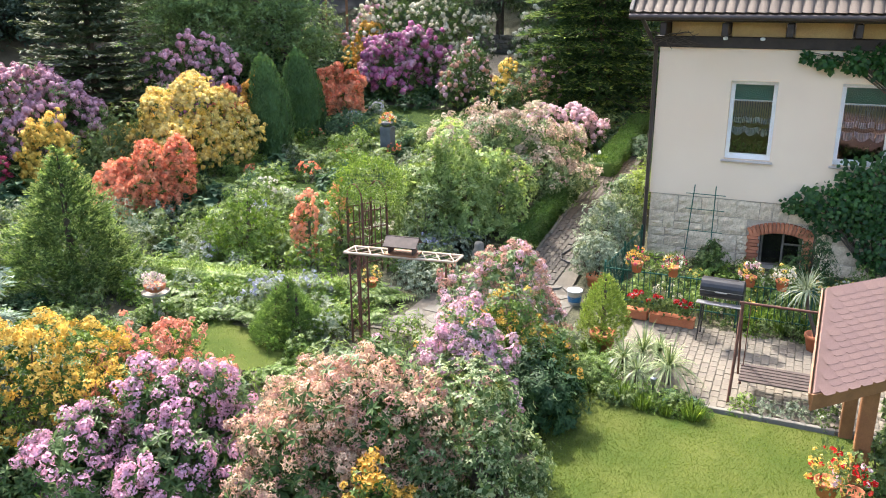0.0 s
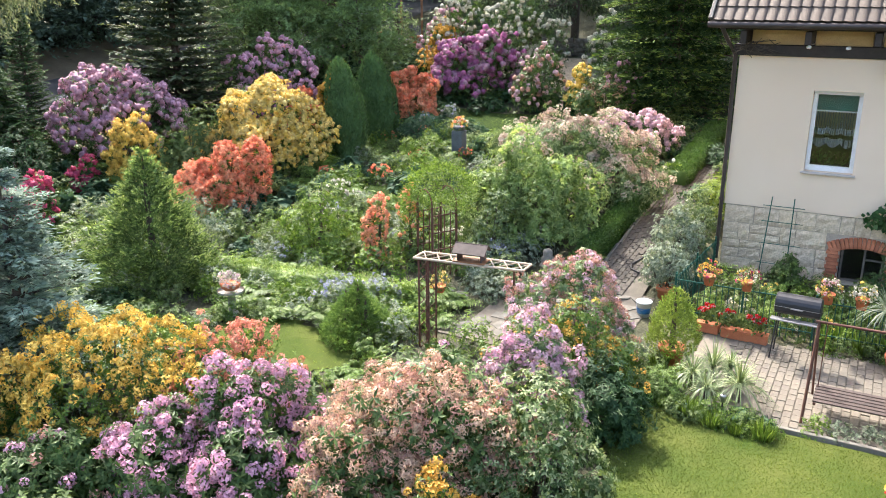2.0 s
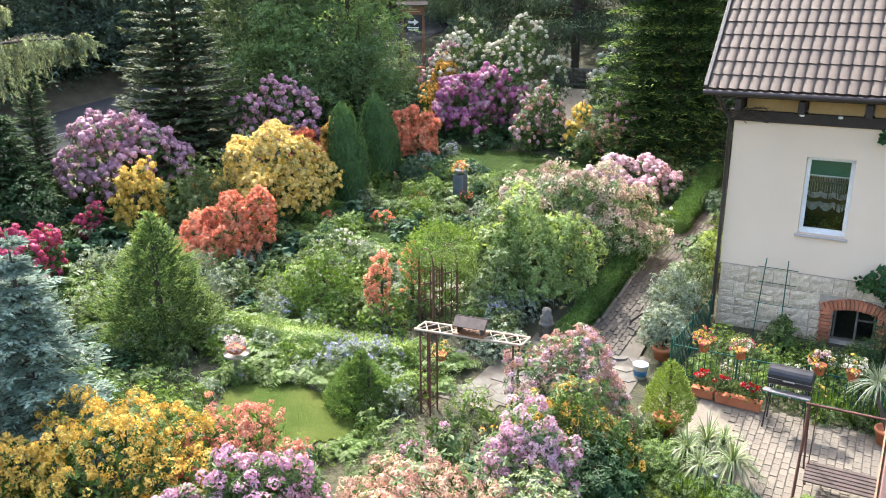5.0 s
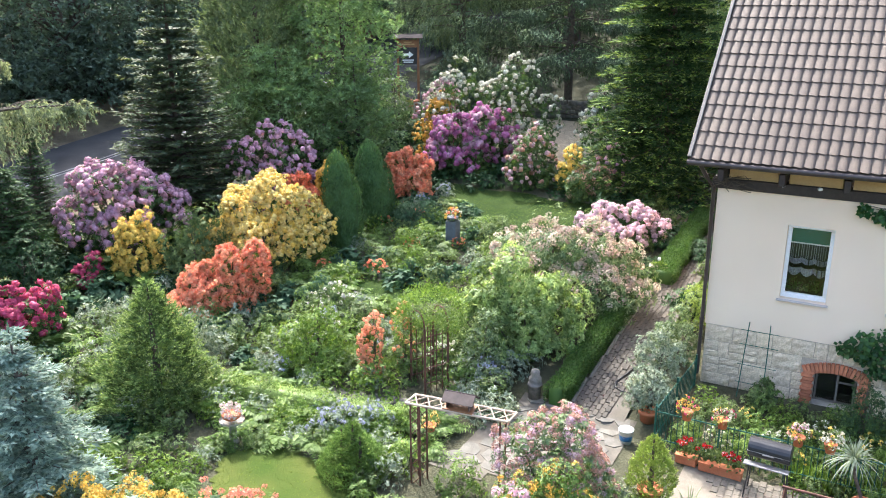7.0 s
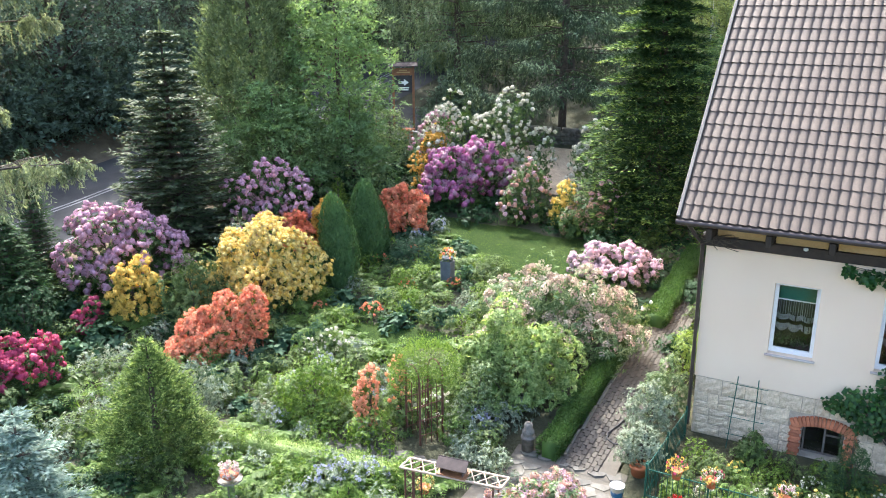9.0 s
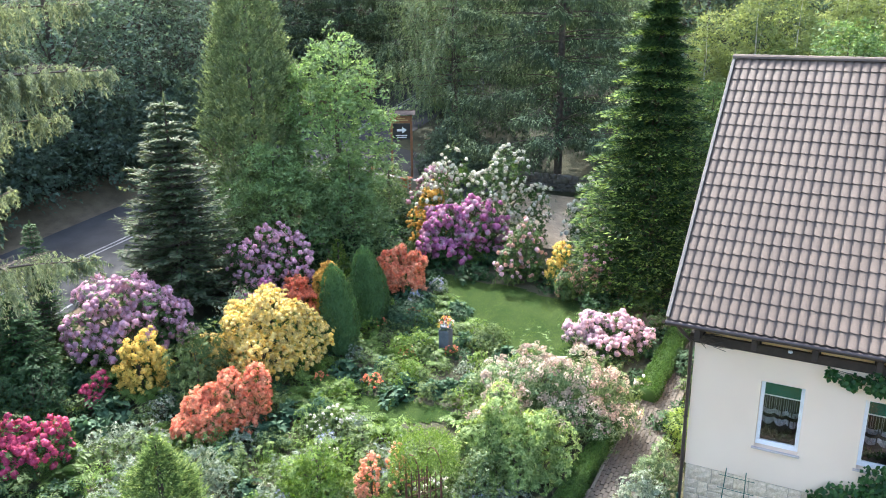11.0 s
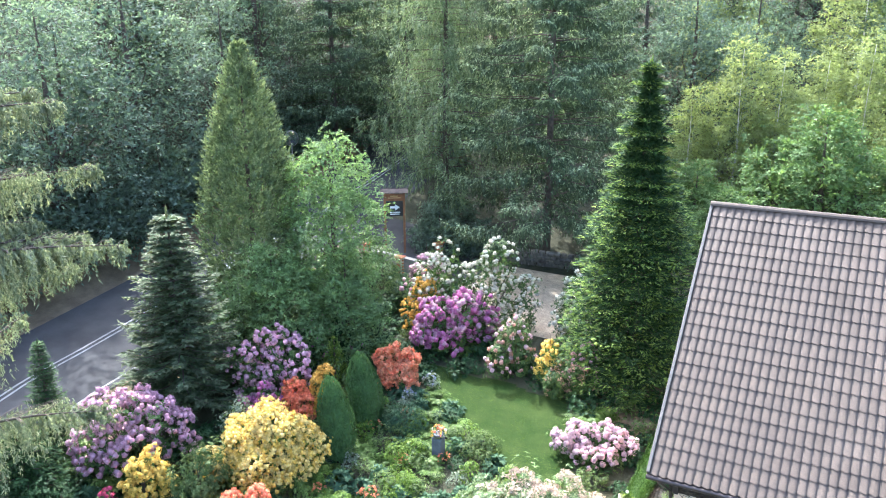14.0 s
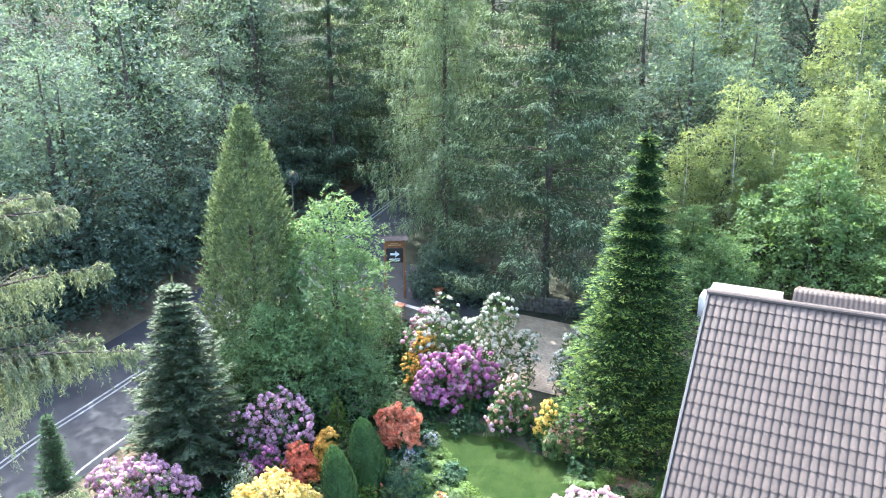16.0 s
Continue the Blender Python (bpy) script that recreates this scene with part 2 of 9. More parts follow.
def tube_np(points, radii, sides=6):
    """A tapered, bent tube as triangles."""
    pts, radii = np.asarray(points, float), np.asarray(radii, float)
    tan = unit(np.gradient(pts, axis=0))
    ref = np.where(np.abs(tan[:, 2:3]) > 0.9, [[1.0, 0, 0]], [[0, 0, 1.0]])
    a = unit(np.cross(tan, ref))
    b = np.cross(tan, a)
    th = np.linspace(0, 2 * math.pi, sides, endpoint=False)
    V = (pts[:, None] + radii[:, None, None] * (a[:, None] * np.cos(th)[:, None] + b[:, None] * np.sin(th)[:, None])).reshape(-1, 3)
    T = []
    for i in range(len(pts) - 1):
        for j in range(sides):
            k = (j + 1) % sides
            p, q, r, s = i * sides + j, i * sides + k, (i + 1) * sides + k, (i + 1) * sides + j
            T += [(p, q, r), (p, r, s)]
    return V, np.array(T)


def lump_points(rng, lumps, n, low, deep=0.0, noise_amp=0.12):
    """Points with outward ways on the skin of a heap of ellipsoids; deep: the share of points set back inside."""
    C, R = lumps
    area = (R[:, 0] * R[:, 1] + R[:, 1] * R[:, 2] + R[:, 0] * R[:, 2])
    out_p, out_n = [], []
    need = n
    for _ in range(12):
        k = rng.choice(len(C), size=int(need * 2.2) + 20, p=area / area.sum())
        d = around(rng, len(k))
        r = 1 + rng.normal(0, noise_amp, len(k))
        if deep:
            inside = rng.random(len(k)) < deep
            r = np.where(inside, rng.uniform(0.55, 0.95, len(k)), r)
        p = C[k] + d * R[k] * r[:, None]
        nn = unit(d / R[k])
        q = ((p[:, None] - C[None]) / R[None])
        dist = np.linalg.norm(q, axis=2)
        dist[np.arange(len(k)), k] = 9
        lim = 0.95 if not deep else 0.6
        ok = (dist.min(1) > lim) & (p[:, 2] > low)
        out_p.append(p[ok])
        out_n.append(nn[ok])
        need -= ok.sum()
        if need <= 0:
            break
    return np.concatenate(out_p)[:n], np.concatenate(out_n)[:n]


def heap(rng, w, d, h, count=9, low=0.0, spread=0.74, size=0.38):
    """A heap of ellipsoids that together fill a shrub of that width, depth and height, standing on z = 0."""
    C, R = [], []
    count = int(count * 1.7)
    for i in range(count):
        a = i * 2.4 + rng.uniform(-0.4, 0.4)
        q = math.sqrt((i + 0.5) / count)
        f = size * rng.uniform(0.6, 1.3)
        x, y = math.cos(a) * q * spread * w / 2, math.sin(a) * q * spread * d / 2
        crown = math.sqrt(max(0.05, 1 - (q * 0.85) ** 2))
        rz = h * f * 0.62
        z = low + (h - low) * rng.uniform(0.84, 1.06) * crown - rz
        C.append((x, y, max(z, rz * 0.55 + low)))
        R.append((w / 2 * f, d / 2 * f, rz))
        if z > rz * 1.2 + low:
            C.append((x * 1.1, y * 1.1, low + rz * 0.8))
            R.append((w / 2 * f, d / 2 * f, rz))
    return np.array(C), np.array(R)


def lobed_heap(rng, w, d, h, low=0.0, lobes=None, turn=45.0, ball=0.9, knobs=7):
    """Ellipsoids of an uneven shrub: a few main lobes (across, depth, top, radius as shares), each with knobs of its own."""
    if lobes is None:
        n = int(rng.integers(5, 8))
        lobes = []
        for i in range(n):
            a, q = i * 2.4 + rng.uniform(-0.5, 0.5), math.sqrt((i + 0.3) / n) * 0.66
            lobes.append((math.cos(a) * q, math.sin(a) * q, (1.0 if i == 0 else rng.uniform(0.62, 1.0)) * (1 - 0.42 * q ** 2), rng.uniform(0.34, 0.52) * (1 - 0.25 * q)))
    ca, sa = math.cos(radians(turn)), math.sin(radians(turn))
    C, R = [], []
    for u, v, tp, r in lobes:
        x, y = u * w / 2, v * d / 2
        rx, ry = r * w / 2, min(r * 1.25, 0.6) * d / 2
        rz = min((rx + ry) * 0.48, h * tp * 0.5)
        c = np.array([x, y, max(low + rz * 0.6, low + (h - low) * tp - rz)])
        rad = np.array([rx, ry, rz])
        C.append(c)
        R.append(rad * ball)
        zz = c[2] - rz * 0.9
        while zz > low + rz * 0.35:
            C.append(np.array([x * 1.06, y * 1.06, zz]))
            R.append(rad * rng.uniform(0.85, 1.05))
            zz -= rz * 0.9
        for k in range(knobs):
            q = around(rng, 1)[0]
            q[2] = abs(q[2]) * 0.9 - 0.25
            C.append(c + q * rad * rng.uniform(0.7, 0.95))
            R.append(rad * rng.uniform(0.26, 0.46))
    C, R = np.array(C), np.array(R)
    C[:, 2] = np.maximum(C[:, 2], low + R[:, 2] * 0.5)
    C[:, :2] = np.stack([C[:, 0] * ca - C[:, 1] * sa, C[:, 0] * sa + C[:, 1] * ca], 1)
    m = (R[:, :1] + R[:, 1:2]) / 2
    R[:, :2] = R[:, :2] * 0.4 + m * 0.6
    return C, R


def stems_np(rng, lumps, r0=0.03, base=0.12, extra=0):
    """Woody stems from the foot of a shrub up into its lumps."""
    C, R = lumps
    ch = []
    for c in C:
        foot = np.array([rng.uniform(-base, base), rng.uniform(-base, base), -0.05])
        knee = foot * 0.6 + c * 0.4 + np.array([0, 0, -0.1 * c[2]])
        ch.append(tube_np([foot, knee, c, c + (c - knee) * 0.5], [r0, r0 * 0.7, r0 * 0.4, r0 * 0.12], 5))
        for _ in range(3 + extra):
            e = c + around(rng, 1)[0] * R[np.abs(C - c).sum(1).argmin()] * 0.85
            ch.append(tube_np([knee * 0.3 + c * 0.7, (c + e) / 2, e], [r0 * 0.4, r0 * 0.25, r0 * 0.08], 4))
    return join_np(ch)


def uneven(P, N, amp, wave, seed):
    """Shift skin points in and out by a smooth field, so that the outline gets bulges, shoots and hollows."""
    r = np.random.default_rng(seed + 900)
    f = np.zeros(len(P))
    for k in range(7):
        way = unit(r.normal(size=3)) * 6.283 / (wave * r.uniform(0.5, 1.5))
        f += np.sin(P @ way + r.uniform(0, 6.283))
    return P + N * (amp * f / 2.2)[:, None]


def whorled_leaves(rng, P, N, per, L, W, droop=0.25):
    """Leaves set in rosettes round shoot tips."""
    n = len(P)
    Pk, Nk = np.repeat(P, per, 0), np.repeat(N, per, 0)
    ref = around(rng, n)
    A = unit(np.cross(N, ref))
    B = np.cross(N, A)
    th = (np.tile(np.arange(per), n) * 2 * math.pi / per + np.repeat(rng.uniform(0, 6.28, n), per) + rng.normal(0, 0.25, n * per))[:, None]
    out = np.repeat(A, per, 0) * np.cos(th) + np.repeat(B, per, 0) * np.sin(th)
    D = out + Nk * rng.uniform(-0.15, 0.7, (n * per, 1)) + np.array([0, 0, -droop])
    size = rng.uniform(0.7, 1.2, n * per)
    return blades(Pk, D, Nk + np.array([0, 0, 0.3]), L * size, W * size)


def scattered_leaves(rng, P, N, L, W, up=0.5, wild=0.8, single=False):
    n = len(P)
    D = N + around(rng, n) * wild + np.array([0, 0, up * 0.4])
    size = rng.uniform(0.65, 1.3, n)
    return blades(P, D, around(rng, n) + np.array([0, 0, up * 2]), L * size, W * size, 0.12, single)


def flower_heads(rng, P, N, florets, r, petal, wide=0.95, limp=0.0, single=False, tight=False):
    """Domed flower heads: florets set evenly over a dome, each of three broad petals; limp ones hang."""
    n = len(P)
    i = np.arange(florets)
    up = 1 - 1.25 * (i + 0.5) / florets
    ring = np.sqrt(np.maximum(0, 1 - up ** 2))
    th = i * 2.39996 + rng.uniform(0, 6.28, (n, 1))
    ref = around(rng, n)
    A0_ = unit(np.cross(N, ref))
    B0_ = np.cross(N, A0_)
    d = N[:, None] * up[None, :, None] + A0_[:, None] * (np.cos(th) * ring)[..., None] + B0_[:, None] * (np.sin(th) * ring)[..., None]
    d = unit(d.reshape(-1, 3) + rng.normal(0, 0.12 if tight else 0.24, (n * florets, 3)))
    size = np.repeat(rng.uniform(0.72, 1.2, n), florets)[:, None]
    base = np.repeat(P, florets, 0) + d * r * size * rng.uniform(0.85 if tight else 0.6, 1.0, (len(d), 1))
    A = unit(np.cross(d, around(rng, len(d))))
    B = np.cross(d, A)
    ch = []
    for k in range(3):
        a = 2.094 * k
        side = A * math.cos(a) + B * math.sin(a)
        way = side * 0.95 + d * 0.38 + rng.normal(0, 0.15, d.shape) - np.array([0, 0, limp])
        ch.append(blades(base - side * petal * 0.12, way, d, petal * size[:, 0] * rng.uniform(0.8, 1.2, len(d)), petal * wide * size[:, 0], 0.15, single))
    v, t, _ = join_np(ch)
    return v, t


def truss_domes(rng, P, N, r, seg=9, polar=(0.5, 1.0, 1.5, 2.0)):
    """Lumpy domes, one for each full flower head: the packed florets under the outermost petals."""
    n = len(P)
    A = unit(np.cross(N, around(rng, n)))
    B = np.cross(N, A)
    size = (r * rng.uniform(0.72, 1.12, n))[:, None]
    rows = [P + N * size]
    for k, pol in enumerate(polar):
        for j in range(seg):
            th = 6.283 * (j + 0.5 * (k % 2)) / seg
            q = size * (1.0 + (0.17 if (j + k) % 2 else -0.17) + rng.normal(0, 0.08, (n, 1)))
            rows.append(P + (N * math.cos(pol) + (A * math.cos(th) + B * math.sin(th)) * math.sin(pol)) * q)
    V = np.stack(rows, 1)
    T = [(0, 1 + j, 1 + (j + 1) % seg) for j in range(seg)]
    for k in range(len(polar) - 1):
        for j in range(seg):
            a, b = 1 + k * seg + j, 1 + k * seg + (j + 1) % seg
            T += [(a, a + seg, b), (b, a + seg, b + seg)]
    T = np.array(T)
    return V.reshape(-1, 3), (T[None] + (np.arange(n) * V.shape[1])[:, None, None]).reshape(-1, 3), len(T)


def ground_z(x, y):
    """The lie of the land: level by the terrace, rising up the garden, to the road and the woods."""
    ys = [-60, 9.0, 11.0, 13.0, 14.5, 17.0, 21.7, 31.0, 35.0, 45.0, 60.0, 90.0, 160.0]
    zs = [0.12, 0.12, 0.16, 0.55, 0.85, 1.08, 1.62, 2.72, 3.15, 4.9, 8.0, 17.0, 40.0]
    z = np.interp(y, ys, zs)
    z = z + np.interp(x, [-160, -60, -33, -31, -21.5, -14, 0], [36, 13, 2.3, 1.4, 1.4, 0.25, 0.0]) * np.interp(y, [2, 12], [0.7, 1.0])
    bed = np.interp(y, [11, 14], [0.16, 0.38])
    z = z + (np.minimum(z, bed) - z) * np.interp(x, [-1.0, -0.35, 11, 14], [0, 1, 1, 0]) * np.interp(y, [10.5, 11, 24, 27], [0, 1, 1, 0])
    return z + np.interp(x, [6, 20, 60], [0, 1.0, 8.0]) * np.interp(y, [20, 35], [0.0, 1.0])


def rooted(name, x, y, label, category, group="", rz=0.0, z=None):
    """The Empty at a thing's foot, on the ground."""
    ob = new(name)
    ob.matrix_basis = pose(x, y, float(ground_z(x, y)) if z is None else z, 0, 0, rz)
    ob.empty_display_size = 0.2
    return tagged(ob, label, category, group)


def shrub(name, x, y, top, w, d, label, leaf, flower=None, seed=0, leaves=900, per=6, L=0.12, W=0.045, heads=120, florets=9, head_r=0.075,
          petal=0.055, category="shrub", group="", count=9, low=0.0, up_bias=0.35, z0=None, flower2=None, fuzz=0.22, lobes=None, turn=45.0, topmost=0.6):
    """A flowering shrub: stems, foliage of many leaves in rosettes, and flower heads at the shoot tips."""
    rng = np.random.default_rng(seed)
    z0 = float(ground_z(x, y)) if z0 is None else z0
    h = top - z0
    root = rooted(name, x, y, label, category, group, z=z0)
    lumps = lobed_heap(rng, w * 1.02, d * 1.02, h * 0.97, low, lobes, turn)
    main = np.argsort(-lumps[1].prod(1))[:count]
    v, t, _ = stems_np(rng, (lumps[0][main], lumps[1][main]), 0.012 + 0.012 * h)
    child("stem", mesh_np("stem", v, t, [M_BARK]), root, "brown woody stems", "stuff")
    leaves = int(leaves * (1.35 if y < 8 else 1.1))
    L, W = L * 0.82, W * 0.82
    P, N = lump_points(rng, lumps, leaves, 0.06 * h, 0.0, fuzz)
    Q, K = lump_points(rng, lumps, leaves // 4, 0.04 * h, 1.0)
    amp, wave = 0.033 * (w + h), 0.26 * (w + h) ** 0.8
    P = uneven(P, unit(N + np.array([0, 0, 0.3])), amp, wave, seed)
    tip = unit(N + np.array([0, 0, up_bias]))
    a = whorled_leaves(rng, P, tip, per, L, W)
    b = whorled_leaves(rng, Q, K, max(4, per - 2), L * 1.5, W * 2.0)
    v, t, _ = join_np([a, b])
    child("foliage", mesh_np("foliage", v, t, [leaf]), root, kind="stuff")
    if flower is not None:
        near = y < 8 and x > -12
        loose = category == "azalea" and not near
        heads, florets, petal = int(heads * ((2.1 if category == "azalea" else 1.75) if near else 2.3 if loose else 1.0)), int(florets * (2.3 if near else 1.9 if not loose else 1.5)), petal * (0.6 if near else 0.6 if loose else 0.8)
        head_r = head_r * (1.0 if near else 1.08 if florets < 8 else 1.32)
        limp = 0.55 if flower in (P_PEACH, P_ROSE) else 0.0
        full = not (near or loose or limp or flower is P_FADED)
        if full:
            florets, heads, head_r = 8, int(heads * 1.2), head_r * 0.86
        F, G = lump_points(rng, lumps, heads * 2, 0.12 * h, 0.0, 0.1)
        keep = np.argsort(-(G[:, 2] * topmost - 0.25 * G[:, 1] + rng.uniform(0, 1.0, len(G))))[:heads]
        F, G = F[keep], G[keep]
        F = uneven(F, unit(G + np.array([0, 0, 0.3])), amp, wave, seed)
        G = unit(G + np.array([0, 0, 0.45]))
        F = F + G * L * 0.3
        v, t = flower_heads(rng, F, G, florets, head_r, petal * (1.15 if near else 1.0), 0.45 if limp else 0.75 if near else 1.0, limp, loose or full, full)
        mats, mi = [flower], None
        second = (np.random.default_rng(seed + 1).random(heads) < 0.38).astype(int)
        if flower2 is not None:
            mats = [flower, flower2]
            mi = np.tile(np.repeat(second, florets * (1 if loose or full else 2)), 3)
        if full or loose:
            dv, dt, per_head = truss_domes(rng, F, G, head_r * 0.92) if full else truss_domes(rng, F, G, head_r * 0.8, 6, (0.75, 1.7))
            v, t, _ = join_np([(v, t), (dv, dt)])
            mi = None if mi is None else np.concatenate([mi, np.repeat(second, per_head)])
        child("blossoms", mesh_np("blossoms", v, t, mats, mi), root, kind="stuff")
    return root


def conifer(name, x, y, top, r, label, mat, tip=None, seed=0, whorls=34, per=9, twigs=9, needle=0.22, wide=0.10, droop=0.15, rise=0.1, low=0.15, power=0.85,
            category="conifer", group="", hang=0.0, z0=None, tips=0.4, trunk=None, segs=2, ragged=0.0, single=False):
    """A conifer: a straight trunk, whorls of branches, and flat sprays of needles along each branch."""
    rng = np.random.default_rng(seed)
    z0 = float(ground_z(x, y)) if z0 is None else z0
    h = top - z0
    root = rooted(name, x, y, label, category, group, z=z0)
    tr = trunk or 0.018 * h + 0.02
    v, t = tube_np([(0, 0, -0.1), (0, 0, h * 0.4), (0, 0, h * 0.8), (0, 0, h * 0.985)], [tr, tr * 0.7, tr * 0.3, 0.01], 8)
    child("trunk", mesh_np("trunk", v, t, [M_BARK]), root, "grey-brown trunk")
    PB, DB, UB, LB, WB, MB, br = [], [], [], [], [], [], []
    for i in range(whorls):
        f = (i + rng.uniform(-0.3, 0.3)) / whorls
        f = min(max(f, 0), 0.985)
        z = h * (low + (1 - low) * f)
        rad = r * (1 - f) ** power * rng.uniform(0.88, 1.1) + 0.03 * h * (1 - f) * 0.3
        k = max(4, int(per * (0.55 + 0.45 * (1 - f))))
        a0 = rng.uniform(0, 6.28)
        for j in range(k):
            a = a0 + 6.283 * j / k + rng.normal(0, 0.15)
            R = rad * rng.uniform(0.72 - ragged, 1.08 + ragged * 0.5)
            out = np.array([math.cos(a), math.sin(a), 0])
            side = np.array([-math.sin(a), math.cos(a), 0])
            nt = max(4, int(twigs * (0.4 + 0.6 * R / max(r, 0.01))))
            s = np.linspace(0.18, 1.0, nt)
            line = np.array([0, 0, z]) + out * (R * s)[:, None] + np.array([0, 0, 1.0]) * (R * (rise * s - droop * s ** 2 * 1.6 + (0.14 if droop > 0.1 else 0.05) * s ** 4))[:, None]
            br.append(tube_np([(0, 0, z), line[nt // 2], line[-1]], [0.012 + 0.012 * R, 0.008 + 0.006 * R, 0.004], 4))
            for sgn in (-1, 1):
                spread = (0.95 - 0.6 * s)[:, None]
                dirs = out * (0.55 + 0.5 * s)[:, None] + side * sgn * (0.35 + spread) + np.array([0, 0, -hang]) + rng.normal(0, 0.13, (nt, 3))
                ln = needle * (1.15 - 0.45 * s) * rng.uniform(0.75, 1.25, nt) * (0.65 + 0.5 * R / max(r, 0.01))
                base = line + side * sgn * 0.02
                for q in range(segs):
                    PB.append(base + (dirs * ln[:, None] * 0.5 * q if q else 0) + rng.normal(0, 0.02, (nt, 3)))
                    DB.append(dirs + rng.normal(0, 0.25, (nt, 3)) + np.array([0, 0, -hang * 0.7 * q]))
                    UB.append(np.tile([0, 0, 1.0], (nt, 1)) + rng.normal(0, 0.35, (nt, 3)))
                    LB.append(ln)
                    WB.append(np.full(nt, wide) * rng.uniform(0.7, 1.3, nt))
                    MB.append((s + rng.normal(0, 0.15, nt) > 1 - tips) & (tip is not None) & (q == 1 or rng.random() < 0.4))
            PB.append(line)
            DB.append(np.tile(out, (nt, 1)) + rng.normal(0, 0.2, (nt, 3)) + np.array([0, 0, -hang]))
            UB.append(np.tile([0, 0, 1.0], (nt, 1)))
            LB.append(np.full(nt, needle))
            WB.append(np.full(nt, wide))
            MB.append((s > 1 - tips) & (tip is not None))
    lead = np.array([[0, 0, h * (0.94 + 0.012 * i)] for i in range(5)])
    PB.append(lead); DB.append(np.array([[0.2, 0, 1], [-0.2, 0.1, 1], [0, -0.2, 1], [0, 0.2, 1], [0, 0, 1.0]])); UB.append(around(rng, 5))
    LB.append(np.full(5, h * 0.04)); WB.append(np.full(5, wide)); MB.append(np.full(5, tip is not None))
    v, t, _ = join_np(br)
    child("branch", mesh_np("branch", v, t, [M_BARK]), root, kind="stuff")
    v, t = blades(np.concatenate(PB), np.concatenate(DB), np.concatenate(UB), np.concatenate(LB), np.concatenate(WB), 0.12, single)
    mi = np.repeat(np.concatenate(MB).astype(int), 1 if single else 2)
    child("needles", mesh_np("needles", v, t, [mat] + ([tip] if tip else []), mi), root, kind="stuff")
    return root


